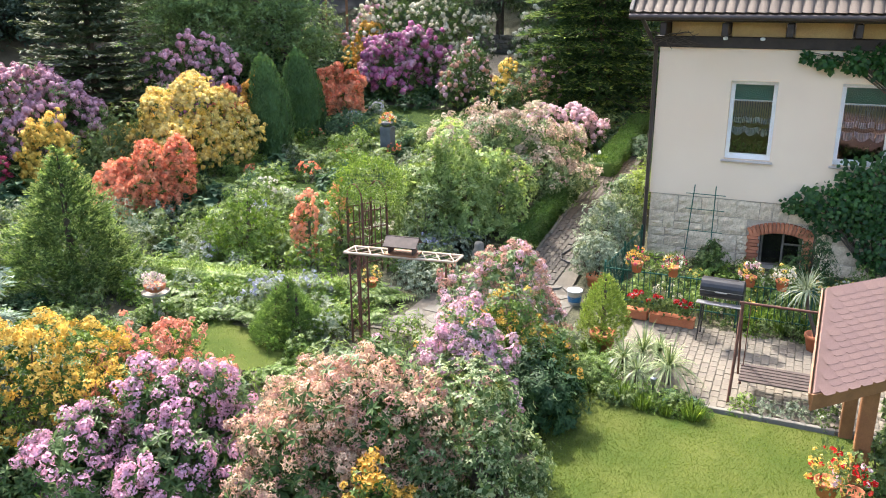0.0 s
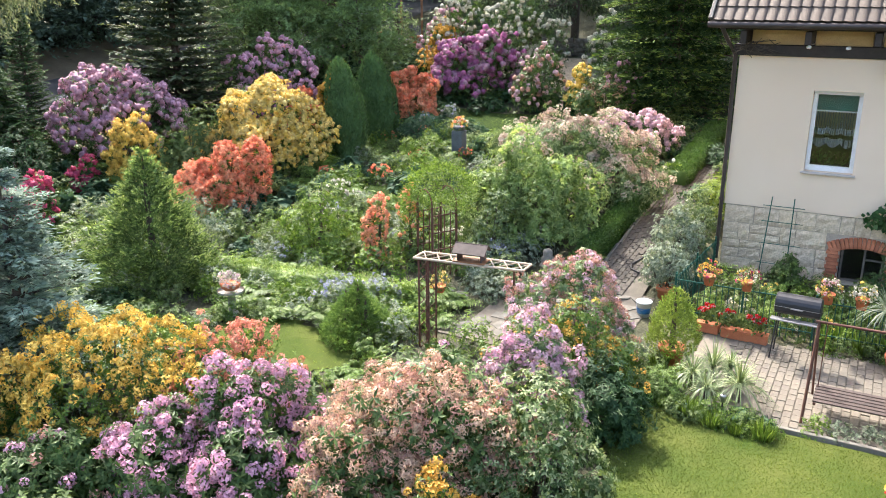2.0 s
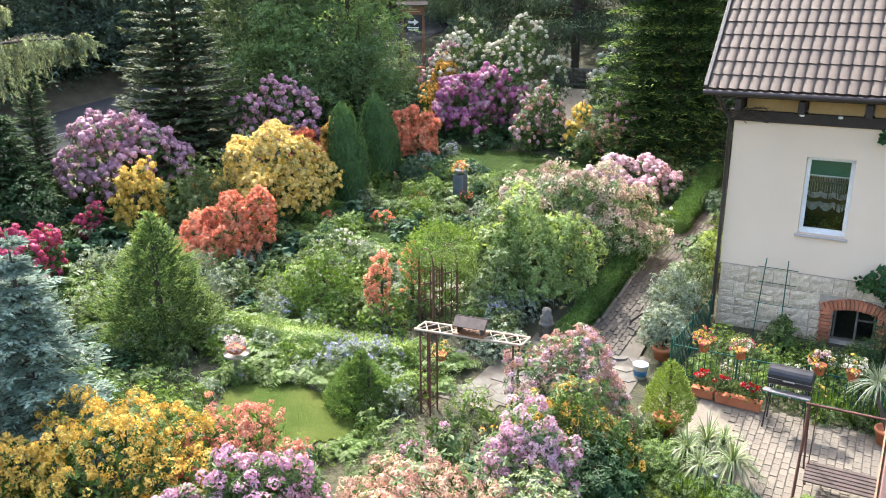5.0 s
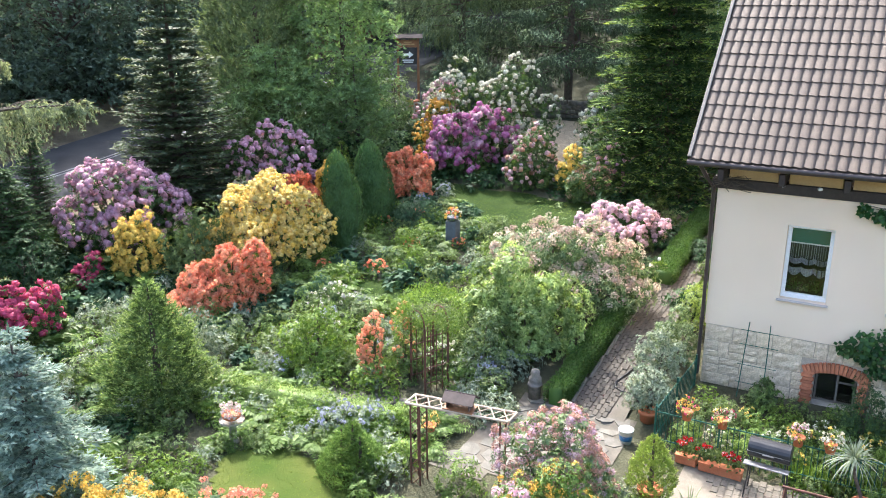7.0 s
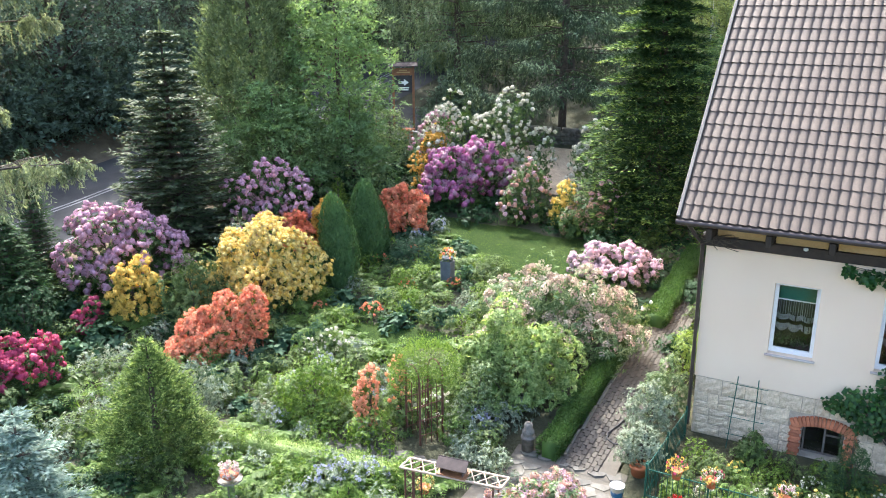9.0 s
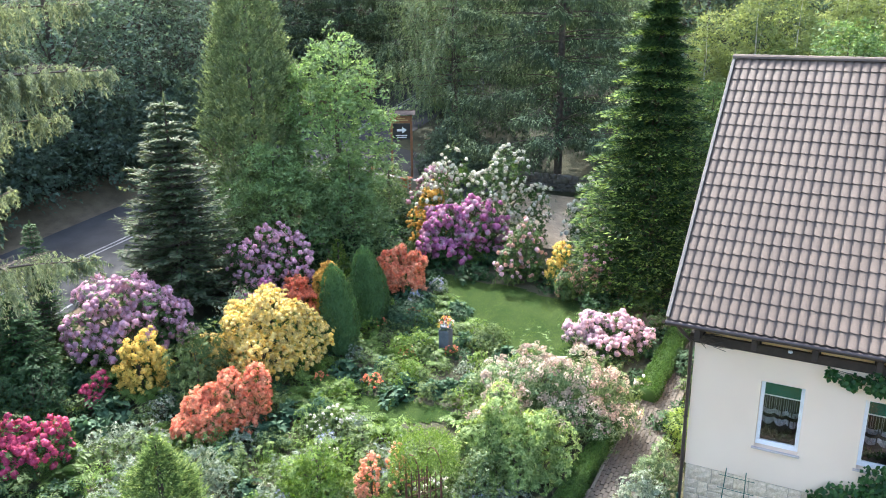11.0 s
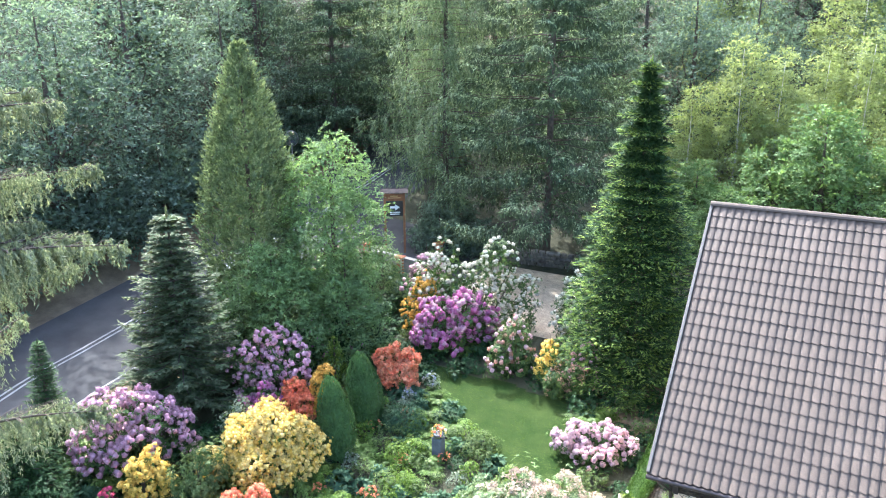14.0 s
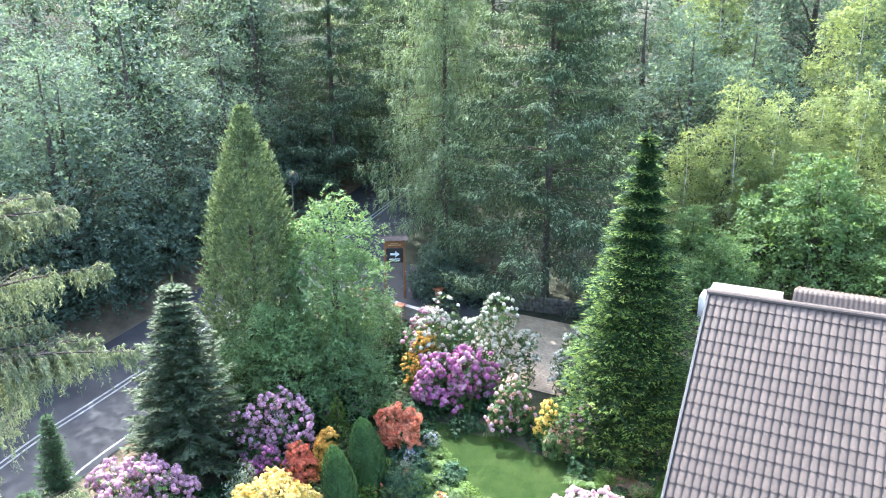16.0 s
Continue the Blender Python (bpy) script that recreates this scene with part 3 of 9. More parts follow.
def layered_fir(name, x, y, top, r, label, mat, tip, seed, category, group, levels=22, per=14, cushion=0.52, each=76, L=0.18, W=0.07, power=0.86, low=0.04):
    """A dense fir: boughs in layers, each carrying flat domed cushions of needles with fresh shoots along their rims."""
    rng = np.random.default_rng(seed)
    z0 = float(ground_z(x, y))
    h = top - z0
    root = rooted(name, x, y, label, category, group, z=z0)
    v, t = tube_np([(0, 0, -0.1), (0, 0, h * 0.4), (0, 0, h * 0.8), (0, 0, h * 0.985)], [0.02 * h, 0.014 * h, 0.006 * h, 0.012], 8)
    child("trunk", mesh_np("trunk", v, t, [M_BARK]), root, "grey-brown trunk")
    wood, C, O, S = [], [], [], []
    for i in range(levels):
        f = (i + 0.2) / levels
        R0 = r * (1 - f) ** power + 0.12
        k = max(4, int(per * (0.4 + 0.6 * (1 - f))))
        for j in range(k):
            a = 6.283 * (j + 0.5 * (i % 2)) / k + rng.normal(0, 0.14)
            R = R0 * rng.uniform(0.84, 1.08)
            z = h * (low + (1 - low) * f) + rng.normal(0, 0.06)
            out = np.array([math.cos(a), math.sin(a), 0.0])
            side = np.array([-math.sin(a), math.cos(a), 0.0])
            for s, w in ((0.5, 0.0), (0.76, -0.3), (0.8, 0.3), (1.0, 0.0)) if R > 0.9 else ((0.6, 0.0), (1.0, 0.0)):
                C.append(np.array([0, 0, z]) + out * (R * s - 0.2) + side * w * R * 0.42 + np.array([0, 0, R * (0.1 * s - 0.2 * s * s)]))
                O.append(out + side * w)
                S.append(cushion * (0.5 + 0.5 * min(1.0, R / 1.6)) * rng.uniform(0.75, 1.25))
            wood.append(tube_np([(0, 0, z), C[-1] * 0.5 + np.array([0, 0, z]) * 0.5, C[-1]], [0.01 + 0.012 * R, 0.008 + 0.006 * R, 0.006], 4))
    C, O, S = np.array(C), unit(np.array(O)), np.array(S)
    n = len(C)
    side = unit(np.cross(O, [0, 0, 1.0]))
    th, q = rng.uniform(-2.5, 2.5, (n, each, 1)), np.sqrt(rng.random((n, each, 1)))
    way = O[:, None] * np.cos(th) + side[:, None] * np.sin(th)
    Q = C[:, None] + (way * q + np.array([0, 0, 1.0]) * (0.3 * (1 - q ** 2) - 0.05)) * S[:, None, None] + rng.normal(0, 0.015, (n, each, 3))
    D = way * (0.35 + q) + O[:, None] * 0.5 + np.array([0, 0, 1.0]) * (0.55 - 0.6 * q) + rng.normal(0, 0.25, Q.shape)
    U = way * 0.4 + np.array([0, 0, 1.0]) + rng.normal(0, 0.3, Q.shape)
    sz = rng.uniform(0.7, 1.25, n * each)
    m = 15000
    fz = rng.random(m) ** 1.4
    fa, fr = rng.uniform(0, 6.283, m), (r * (1 - fz) ** power) * rng.uniform(0.2, 0.6, m)
    inner = np.stack([np.cos(fa) * fr, np.sin(fa) * fr, h * (low + (0.97 - low) * fz)], 1)
    fd = np.stack([np.cos(fa), np.sin(fa), np.full(m, -0.25)], 1) + rng.normal(0, 0.5, (m, 3))
    lead = np.array([[0, 0, h * (0.955 + 0.01 * i)] for i in range(4)])
    v, t = blades(np.concatenate([Q.reshape(-1, 3), inner, lead]), np.concatenate([D.reshape(-1, 3), fd, around(rng, 4) * 0.2 + np.array([0, 0, 1.0])]), np.concatenate([U.reshape(-1, 3), around(rng, m + 4)]),
                  np.concatenate([L * sz, np.full(m, 0.24), np.full(4, 0.4)]), np.concatenate([W * sz, np.full(m, 0.1), np.full(4, 0.07)]), 0.12, True)
    mi = np.concatenate([((np.cos(th) > -0.5) & (q > 0.7) & (rng.random(q.shape) < 0.85)).ravel(), np.zeros(m, bool), np.ones(4, bool)]).astype(int)
    child("needles", mesh_np("needles", v, t, [mat, tip], mi), root, kind="stuff")
    v, t, _ = join_np(wood)
    child("branch", mesh_np("branch", v, t, [M_BARK]), root, kind="stuff")
    return root


def old_spruce(name, x, y, top, r, label, mat, tip, seed, category, group, levels=26, per=7, groups=80, each=4, L=0.26, W=0.08, power=0.55, low=0.05, hang=0.5, lift=0.3):
    """An old spruce or larch: uneven layers of boughs that sweep down and out, each with side shoots and twigs that hang from it like a curtain."""
    rng = np.random.default_rng(seed)
    z0 = float(ground_z(x, y))
    h = top - z0
    root = rooted(name, x, y, label, category, group, z=z0)
    v, t = tube_np([(0, 0, -0.1), (0, 0, h * 0.4), (0, 0, h * 0.8), (0, 0, h)], [0.011 * h, 0.008 * h, 0.004 * h, 0.01], 8)
    child("trunk", mesh_np("trunk", v, t, [M_BARK]), root, "grey-brown trunk")
    wood, PB, DB, MB = [], [], [], []
    down = np.array([0, 0, -1.0])
    for i in range(levels * per):
        f = low + (1 - low) * min(0.985, ((i // per) + rng.uniform(-0.25, 0.25) + 0.3) / levels)
        a = i * 2.39996 + rng.normal(0, 0.3)
        R = r * (1 - f) ** power * rng.choice([0.6, 0.85, 1.0, 1.08]) * rng.uniform(0.9, 1.08) + 0.3
        out, side = np.array([math.cos(a), math.sin(a), 0.0]), np.array([-math.sin(a), math.cos(a), 0.0])
        sweep = rng.uniform(0.25, 0.55)
        def along(s):
            return np.array([0, 0, f * h]) + out * (R * s)[:, None] - down * (R * (0.18 * s - sweep * s ** 2 + lift * s ** 4))[:, None]
        line = along(np.linspace(0, 1, 5))
        wood.append(tube_np(line, [0.012 + 0.005 * R, 0.01 + 0.003 * R, 0.008 + 0.002 * R, 0.006, 0.003], 4))
        m = max(6, int(groups * (0.25 + 0.75 * R / r)))
        s = rng.random(m) ** 0.75 * 0.92 + 0.08
        w = rng.uniform(-1, 1, m) * (0.13 * R * np.sin(np.minimum(1.0, s + 0.12) * 2.6) + 0.18)
        base = along(s) + side * w[:, None] + out * (np.abs(w) * 0.5)[:, None] + down * (np.abs(w) * 0.35)[:, None]
        drop = hang * rng.uniform(0.35, 1.25, m) * (0.45 + 0.55 * np.sin(s * 2.8))
        g = np.tile(np.linspace(0, 1, each), (m, 1)) * rng.uniform(0.7, 1.0, (m, each))
        Q = base[:, None] + down * (g * drop[:, None])[..., None] + rng.normal(0, 0.05, (m, each, 3))
        D = (out * 0.55 + side * np.sign(w)[:, None] * 0.5)[:, None] * (1.1 - g)[..., None] + down * (0.2 + 0.9 * g)[..., None] + rng.normal(0, 0.28, Q.shape)
        PB.append(Q.reshape(-1, 3)); DB.append(D.reshape(-1, 3))
        # Upper needles take the lighter material: light painted on the bough tops.
        MB.append(((g < 0.3) & (rng.random(g.shape) < 0.25 + 0.6 * s[:, None])).ravel())
    v, t, _ = join_np(wood)
    child("branch", mesh_np("branch", v, t, [M_BARK]), root, kind="stuff")
    P, D, M = np.concatenate(PB), np.concatenate(DB), np.concatenate(MB)
    k = rng.uniform(0.65, 1.3, len(P))
    v, t = blades(P, D, rng.normal(0, 0.4, P.shape) + np.array([0, 0, 1.0]), L * k, W * k, 0.12, True)
    child("needles", mesh_np("needles", v, t, [mat, tip], M.astype(int)), root, kind="stuff")
    return root


FLAME = (0.55, 0.74, 1.0, 0.97, 0.7, 0.42, 0.06)
def clipped_column(name, x, y, top, r, label, mat, seed, category, group, n=5200, shape=FLAME, L=0.12, W=0.05, flare=0.3, lean=(0.0, 0.0)):
    """A dense flame-shaped column of small upright scale sprays."""
    rng = np.random.default_rng(seed)
    z0 = float(ground_z(x, y))
    h = top - z0
    root = rooted(name, x, y, label, category, group, z=z0)
    v, t = tube_np([(0, 0, -0.1), (0, 0, h * 0.5), (0, 0, h * 0.9)], [0.09, 0.06, 0.02], 7)
    child("trunk", mesh_np("trunk", v, t, [M_BARK]), root, "brown trunk")
    f = rng.random(n * 3) ** 0.8
    prof = np.interp(f, [0, 0.06, 0.3, 0.55, 0.8, 0.93, 1.0], shape)
    ok = rng.random(n * 3) < prof + 0.05
    f, prof = f[ok][:n], prof[ok][:n]
    a = rng.uniform(0, 6.283, len(f))
    wave = 1 + 0.07 * np.sin(a * 3 + f * 5 + seed) + 0.05 * np.sin(a * 7 - f * 11) + rng.normal(0, 0.035, len(f))
    rr = r * prof * wave
    P = np.stack([np.cos(a) * rr, np.sin(a) * rr, f * h], 1)
    P[:, :2] += (f ** 1.5)[:, None] * np.array(lean)
    out = np.stack([np.cos(a), np.sin(a), np.zeros(len(f))], 1)
    D = out * flare + np.array([0, 0, 1.0]) + rng.normal(0, 0.25 + 0.2 * flare, P.shape)
    s = rng.uniform(0.7, 1.3, len(f))
    va, ta = blades(P - D * 0.03, D, out + rng.normal(0, 0.4, P.shape), L * s, W * s)
    core = tube_np([(lean[0] * g ** 1.5, lean[1] * g ** 1.5, g * h) for g in (0.02, 0.3, 0.55, 0.8, 0.95)], [r * k for k in (shape[0] * 0.9, shape[2] * 0.86, shape[3] * 0.86, shape[4] * 0.78, shape[5] * 0.4)], 12)
    v, t, _ = join_np([(va, ta), core])
    child("foliage", mesh_np("foliage", v, t, [mat]), root, kind="stuff")
    return root


def weeping_larch(name, x, y, top, boughs, label, mat, seed, category, group, size=1.0, rounds=22):
    """An old larch: level boughs, each given by its tip, with short side shoots and dense curtains of hanging twigs."""
    rng = np.random.default_rng(seed)
    z0 = float(ground_z(x, y))
    root = rooted(name, x, y, label, category, group, z=z0)
    v, t = tube_np([(0, 0, -0.1), (0.05, 0, (top - z0) * 0.4), (0, 0.05, (top - z0) * 0.8), (0, 0, top - z0)], [0.32, 0.24, 0.1, 0.02], 9)
    child("trunk", mesh_np("trunk", v, t, [M_BARK]), root, "grey-brown trunk")
    wood, PB, DB, LB = [], [], [], []
    for (tx, ty, tz, dense) in boughs:
        tip = np.array([tx - x, ty - y, tz - z0])
        foot = np.array([0, 0, tip[2] - 0.9])
        s = np.linspace(0, 1, 12)
        sag = np.array([0, 0, 1.0]) * (0.25 * np.sin(s * 3.14))[:, None]
        line = foot + (tip - foot) * s[:, None] + sag
        wood.append(tube_np(line, 0.06 * (1 - s) + 0.008, 5))
        ln = np.linalg.norm(tip - foot)
        out = unit((tip - foot)[None])[0]
        side = unit(np.cross(out, [0, 0, 1.0])[None])[0]
        n = int(26 * dense)
        H, K = [], []
        for q in rng.uniform(0.25, 1.0, n):
            base = np.array([np.interp(q, s, line[:, k]) for k in range(3)])
            reach = ln * 0.26 * (1.08 - q) + 0.12
            w = (side * (1 if rng.random() < 0.5 else -1) + out * 0.8) * reach * rng.uniform(0.5, 1.1) + np.array([0, 0, rng.uniform(-0.1, 0.12)])
            wood.append(tube_np([base, base + w * 0.55 + np.array([0, 0, 0.05]), base + w], [0.014, 0.009, 0.004], 3))
            for g in np.linspace(0.05, 1.0, 8):
                H.append(base + w * g + rng.normal(0, 0.03, 3))
                K.append(q)
        for q in np.linspace(0.3, 1.0, int(30 * dense)):
            H.append(np.array([np.interp(q, s, line[:, k]) for k in range(3)]))
            K.append(q)
        H, K = np.array(H), np.array(K)
        drop = rng.uniform(0.15, 0.6, len(H)) + 1.25 * rng.random(len(H)) ** 2
        drop = drop * (0.25 + 1.6 * (1 - K)) * size
        swing = rng.normal(0, 0.07, (len(H), 2)) * size + out[:2] * 0.08
        for m in range(rounds):
            g = rng.random(len(H)) ** 1.1
            PB.append(H + np.stack([swing[:, 0] * g, swing[:, 1] * g, -drop * g], 1) + rng.normal(0, 0.012 * size, (len(H), 3)))
            DB.append(rng.normal(0, 0.42, (len(H), 3)) + np.array([0, 0, -0.8]) + out * 0.15)
            LB.append(rng.uniform(0.07, 0.15, len(H)) * size)
    v, t, _ = join_np(wood)
    child("branch", mesh_np("branch", v, t, [M_BARK]), root, kind="stuff")
    P, D, L = np.concatenate(PB), np.concatenate(DB), np.concatenate(LB)
    v, t = blades(P, D, around(rng, len(P)), L, L * 0.3, 0.12, True)
    child("needles", mesh_np("needles", v, t, [mat]), root, kind="stuff")
    return root


def tree_lobes(rng, count):
    """Main boughs of a crown: tall in the middle, lower and uneven outwards."""
    lobes = [(0.0, 0.0, 1.0, 0.34)]
    n = max(8, count - 4)
    for i in range(n):
        a, q = i * 2.4 + rng.uniform(-0.3, 0.3), 0.25 + 0.5 * math.sqrt((i + 0.5) / n)
        lobes.append((math.cos(a) * q, math.sin(a) * q, min(0.98, (1.12 - 0.75 * q ** 1.4) * rng.uniform(0.72, 1.02)), rng.uniform(0.24, 0.4)))
    return lobes


def sprays(rng, P, N, per, size, L, W, flat=0.8, droop=0.35, single=True):
    """Leafy sprays: each a flat fan of leaves that reaches outwards and hangs a little at its tip."""
    n = len(P)
    out = unit(N * np.array([1, 1, 0.3]) + rng.normal(0, 0.3, (n, 3)))
    up = unit(np.array([0, 0, flat]) + N * (1.05 - flat) + rng.normal(0, 0.18, (n, 3)))
    side = unit(np.cross(up, out))
    s = (size * rng.uniform(0.55, 1.35, n))[:, None, None]
    u = rng.uniform(-0.7, 1.0, (n, per, 1))
    v = rng.normal(0, 0.5, (n, per, 1)) * (1.15 - np.abs(u))
    Q = P[:, None] + (out[:, None] * u + side[:, None] * v + up[:, None] * rng.normal(0, 0.07, (n, per, 1))) * s
    Q[..., 2] -= (droop * np.maximum(u, 0) ** 2 * s)[..., 0]
    D = out[:, None] * 0.8 + side[:, None] * (v * 1.6) + rng.normal(0, 0.35, (n, per, 3)) - np.array([0, 0, 0.15])
    U = up[:, None] + rng.normal(0, 0.35, (n, per, 3))
    k = rng.uniform(0.65, 1.3, n * per)
    return blades(Q.reshape(-1, 3), D.reshape(-1, 3), U.reshape(-1, 3), L * k, W * k, 0.12, single)


def plumed_cone(name, x, y, top, r, label, mat, tip, seed, category, group, n, per, plume, L, W, shape, lean=0.55, lumps=0.1, tips=0.35, raised=0.0):
    """A dense cypress: feathery upright plumes of scale sprays over the whole of a cone, with an uneven outline."""
    rng = np.random.default_rng(seed)
    z0 = float(ground_z(x, y)) + raised
    h = top - z0
    root = rooted(name, x, y, label, category, group, z=z0)
    v, t = tube_np([(0, 0, -0.1), (0, 0, h * 0.5), (0, 0, h * 0.92)], [0.05 * r + 0.05, 0.04 * r + 0.02, 0.015], 7)
    child("trunk", mesh_np("trunk", v, t, [M_BARK]), root, "brown trunk")
    knots = np.linspace(0, 1, len(shape))
    f = rng.random(n * 4) ** 0.9
    prof = np.interp(f, knots, shape)
    ok = rng.random(n * 4) < prof + 0.06
    f, prof = f[ok][:n], prof[ok][:n]
    a = rng.uniform(0, 6.283, len(f))
    wave = 1 + lumps * (np.sin(a * 3 + f * 9 + seed) + 0.8 * np.sin(a * 5 - f * 17) + 0.6 * np.sin(a * 8 + f * 31)) + rng.normal(0, 0.05, len(f))
    out = np.stack([np.cos(a), np.sin(a), np.zeros(len(f))], 1)
    inner = np.where(rng.random(len(f)) < 0.3, rng.uniform(0.4, 0.88, len(f)), 1.0)
    P = out * (r * prof * wave * inner * 0.93)[:, None] + np.stack([0 * f, 0 * f, f * h * 0.97], 1)
    axis = unit(out * lean + np.array([0, 0, 1.0]) + rng.normal(0, 0.2, P.shape))
    side = unit(np.cross(axis, out) + rng.normal(0, 0.5, P.shape))
    s = (plume * rng.uniform(0.6, 1.3, len(f)) * (0.55 + 0.45 * np.minimum(1, prof * 1.6)))[:, None, None]
    u = rng.random((len(f), per, 1))
    sg = rng.choice([-1.0, 1.0], (len(f), per, 1))
    Q = P[:, None] + axis[:, None] * (u - 0.25) * s + side[:, None] * sg * 0.16 * s * (1.1 - u) * rng.random((len(f), per, 1))
    D = axis[:, None] + side[:, None] * sg * (0.85 - 0.5 * u) + rng.normal(0, 0.22, Q.shape)
    U = out[:, None] + rng.normal(0, 0.4, Q.shape)
    k = (rng.uniform(0.7, 1.25, u.shape) * (1.1 - 0.5 * u)).ravel()
    va, ta = blades(Q.reshape(-1, 3), D.reshape(-1, 3), U.reshape(-1, 3), L * k, W * k)
    mi = np.repeat(((u + rng.normal(0, 0.12, u.shape)).ravel() > 1 - tips).astype(int), 2)
    child("foliage", mesh_np("foliage", va, ta, [mat, tip], mi), root, kind="stuff")
    return root


def broadleaf(name, x, y, top, w, d, label, leaf, seed=0, leaves=5000, L=0.22, W=0.13, crown_low=0.25, count=16, bark=None, category="tree", group="", z0=None, trunk=None, single=False, limb=1.0, per=22, spray=0.75, flat=0.75, lobes=None):
    """A broad-leaved tree: tapered trunk, forking limbs, and a crown of many single leaves with gaps."""
    rng = np.random.default_rng(seed)
    z0 = float(ground_z(x, y)) if z0 is None else z0
    h = top - z0
    root = rooted(name, x, y, label, category, group, z=z0)
    C, R = lobed_heap(rng, w, d, h, h * crown_low, lobes or tree_lobes(rng, count), 0.0, 0.62, 11)
    tr = trunk or 0.02 * h + 0.03
    ch = [tube_np([(0, 0, -0.1), (0.1, 0.05, h * 0.3), (0, 0.1, h * 0.6), (0, 0, h * 0.9)], [tr, tr * 0.75, tr * 0.4, 0.02], 8)]
    for c in C[np.argsort(-R.prod(1))[:18]]:
        zf = min(c[2] * 0.6, h * 0.7)
        ch.append(tube_np([(0.05, 0.05, zf), (c[0] * 0.5, c[1] * 0.5, (zf + c[2]) / 2 + 0.2), tuple(c), tuple(c + (0, 0, 0.4))], [tr * 0.35 * limb, tr * 0.25 * limb, tr * 0.12 * limb, 0.01], 5))
    v, t, _ = join_np(ch)
    child("trunk", mesh_np("trunk", v, t, [bark or M_BARK]), root, "forked trunk and limbs")
    P, N = lump_points(rng, (C, R), int(leaves * 0.82 / per), h * crown_low * 0.6, 0.0, 0.16)
    Q, K = lump_points(rng, (C, R), int(leaves * 0.18), h * crown_low * 0.6, 1.0)
    P = uneven(P, N, 0.06 * w, 0.24 * w, seed)
    a = sprays(rng, P, N, per, spray, L, W, flat, 0.35, single)
    b = scattered_leaves(rng, Q, K, L * 1.6, W * 1.7, 0.6, 0.8, single)
    v, t, _ = join_np([a, b])
    child("crown", mesh_np("crown", v, t, [leaf]), root, kind="stuff")
    return root


# ---- the setting: ground, lawns, road ----
M_SOIL = solid_mat("garden_soil", (0.030, 0.034, 0.016), (0.075, 0.07, 0.035), 1.3, 14, 0.95, 0, 0.9, 0.06)
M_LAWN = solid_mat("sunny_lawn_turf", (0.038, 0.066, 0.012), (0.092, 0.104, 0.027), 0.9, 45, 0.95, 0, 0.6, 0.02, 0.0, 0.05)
# Darker copy of the turf: the upper lawn's shade is in its colour.
M_SHADELAWN = solid_mat("shaded_lawn_turf", (0.016, 0.036, 0.008), (0.042, 0.064, 0.018), 1.3, 50, 0.95, 0, 0.6, 0.02, 0.0, 0.05)
M_ASPHALT = solid_mat("asphalt", (0.045, 0.044, 0.044), (0.07, 0.069, 0.068), 0.7, 60, 0.9, 0, 0.3, 0.005, 0.0, 0.2)
M_LINE = solid_mat("road_paint", (0.2, 0.2, 0.19), (0.33, 0.33, 0.315), 2, 40, 0.7)
M_KERB = solid_mat("kerb_concrete", (0.13, 0.122, 0.105), (0.22, 0.205, 0.18), 3, 40, 0.9, 0, 0.4, 0.006, 0.12)
M_VERGE = solid_mat("leaf_litter", (0.10, 0.075, 0.045), (0.2, 0.15, 0.09), 1.1, 16, 0.95, 0, 0.8, 0.05)


def sheet(name, xs, ys, lift, mat, label="", kind="structure", cut=None):
    """A piece of ground that follows the lie of the land."""
    X, Y = np.meshgrid(xs, ys)
    Z = ground_z(X, Y) + lift
    V = np.stack([X, Y, Z], -1).reshape(-1, 3)
    nx = len(xs)
    i, j = np.meshgrid(np.arange(nx - 1), np.arange(len(ys) - 1))
    a = (j * nx + i).ravel()
    Fq = np.stack([a, a + 1, a + nx + 1, a + nx], 1)
    if cut is not None:
        Fq = Fq[cut(V[Fq].mean(1))]
        used = np.unique(Fq)
        back = np.zeros(len(V), int)
        back[used] = np.arange(len(used))
        V, Fq = V[used], back[Fq]
    return tagged(new(name, mesh_np(name, V, Fq, [mat], smooth=True)), label, kind=kind)


def steps(*spans):
    """Grid lines: (from, to, step) spans in one row."""
    out = [np.arange(a, b - 1e-6, s) for a, b, s in spans]
    return np.concatenate(out + [[spans[-1][1]]])


sheet("ground", steps((-1200, -160, 130), (-160, -40, 8), (-40, 20, 0.7), (20, 160, 9), (160, 1200, 130)),
      steps((-1200, -60, 130), (-60, -8, 6), (-8, 46, 0.7), (46, 160, 6), (160, 1200, 130)), 0.0, M_SOIL, "dark garden soil rising up a slope")


def blob(cx, cy, rx, ry, wob=0.12, turn=0.0, seed=0.0):
    """A soft-edged outline: true inside."""
    def inside(c):
        x, y = c[:, 0] - cx, c[:, 1] - cy
        u, v = x * math.cos(turn) + y * math.sin(turn), -x * math.sin(turn) + y * math.cos(turn)
        a = np.arctan2(v, u)
        return np.hypot(u / rx, v / ry) < 1 + wob * np.sin(3 * a + seed) + wob * 0.5 * np.sin(7 * a + 2 * seed)
    return inside


def either(*fs):
    return lambda c: np.any([f(c) for f in fs], axis=0)


def front_lawn(c):
    return (c[:, 1] < 7.12) & (c[:, 1] > -16 + np.sin(c[:, 0])) & (c[:, 0] > np.interp(c[:, 1], [-16, 2, 4.2, 6.7, 7.2], [-1, 0.2, 0.7, 0.0, 0.5]) - 0.25) & (c[:, 0] < 15 + 0.5 * np.sin(c[:, 1] * 0.8))


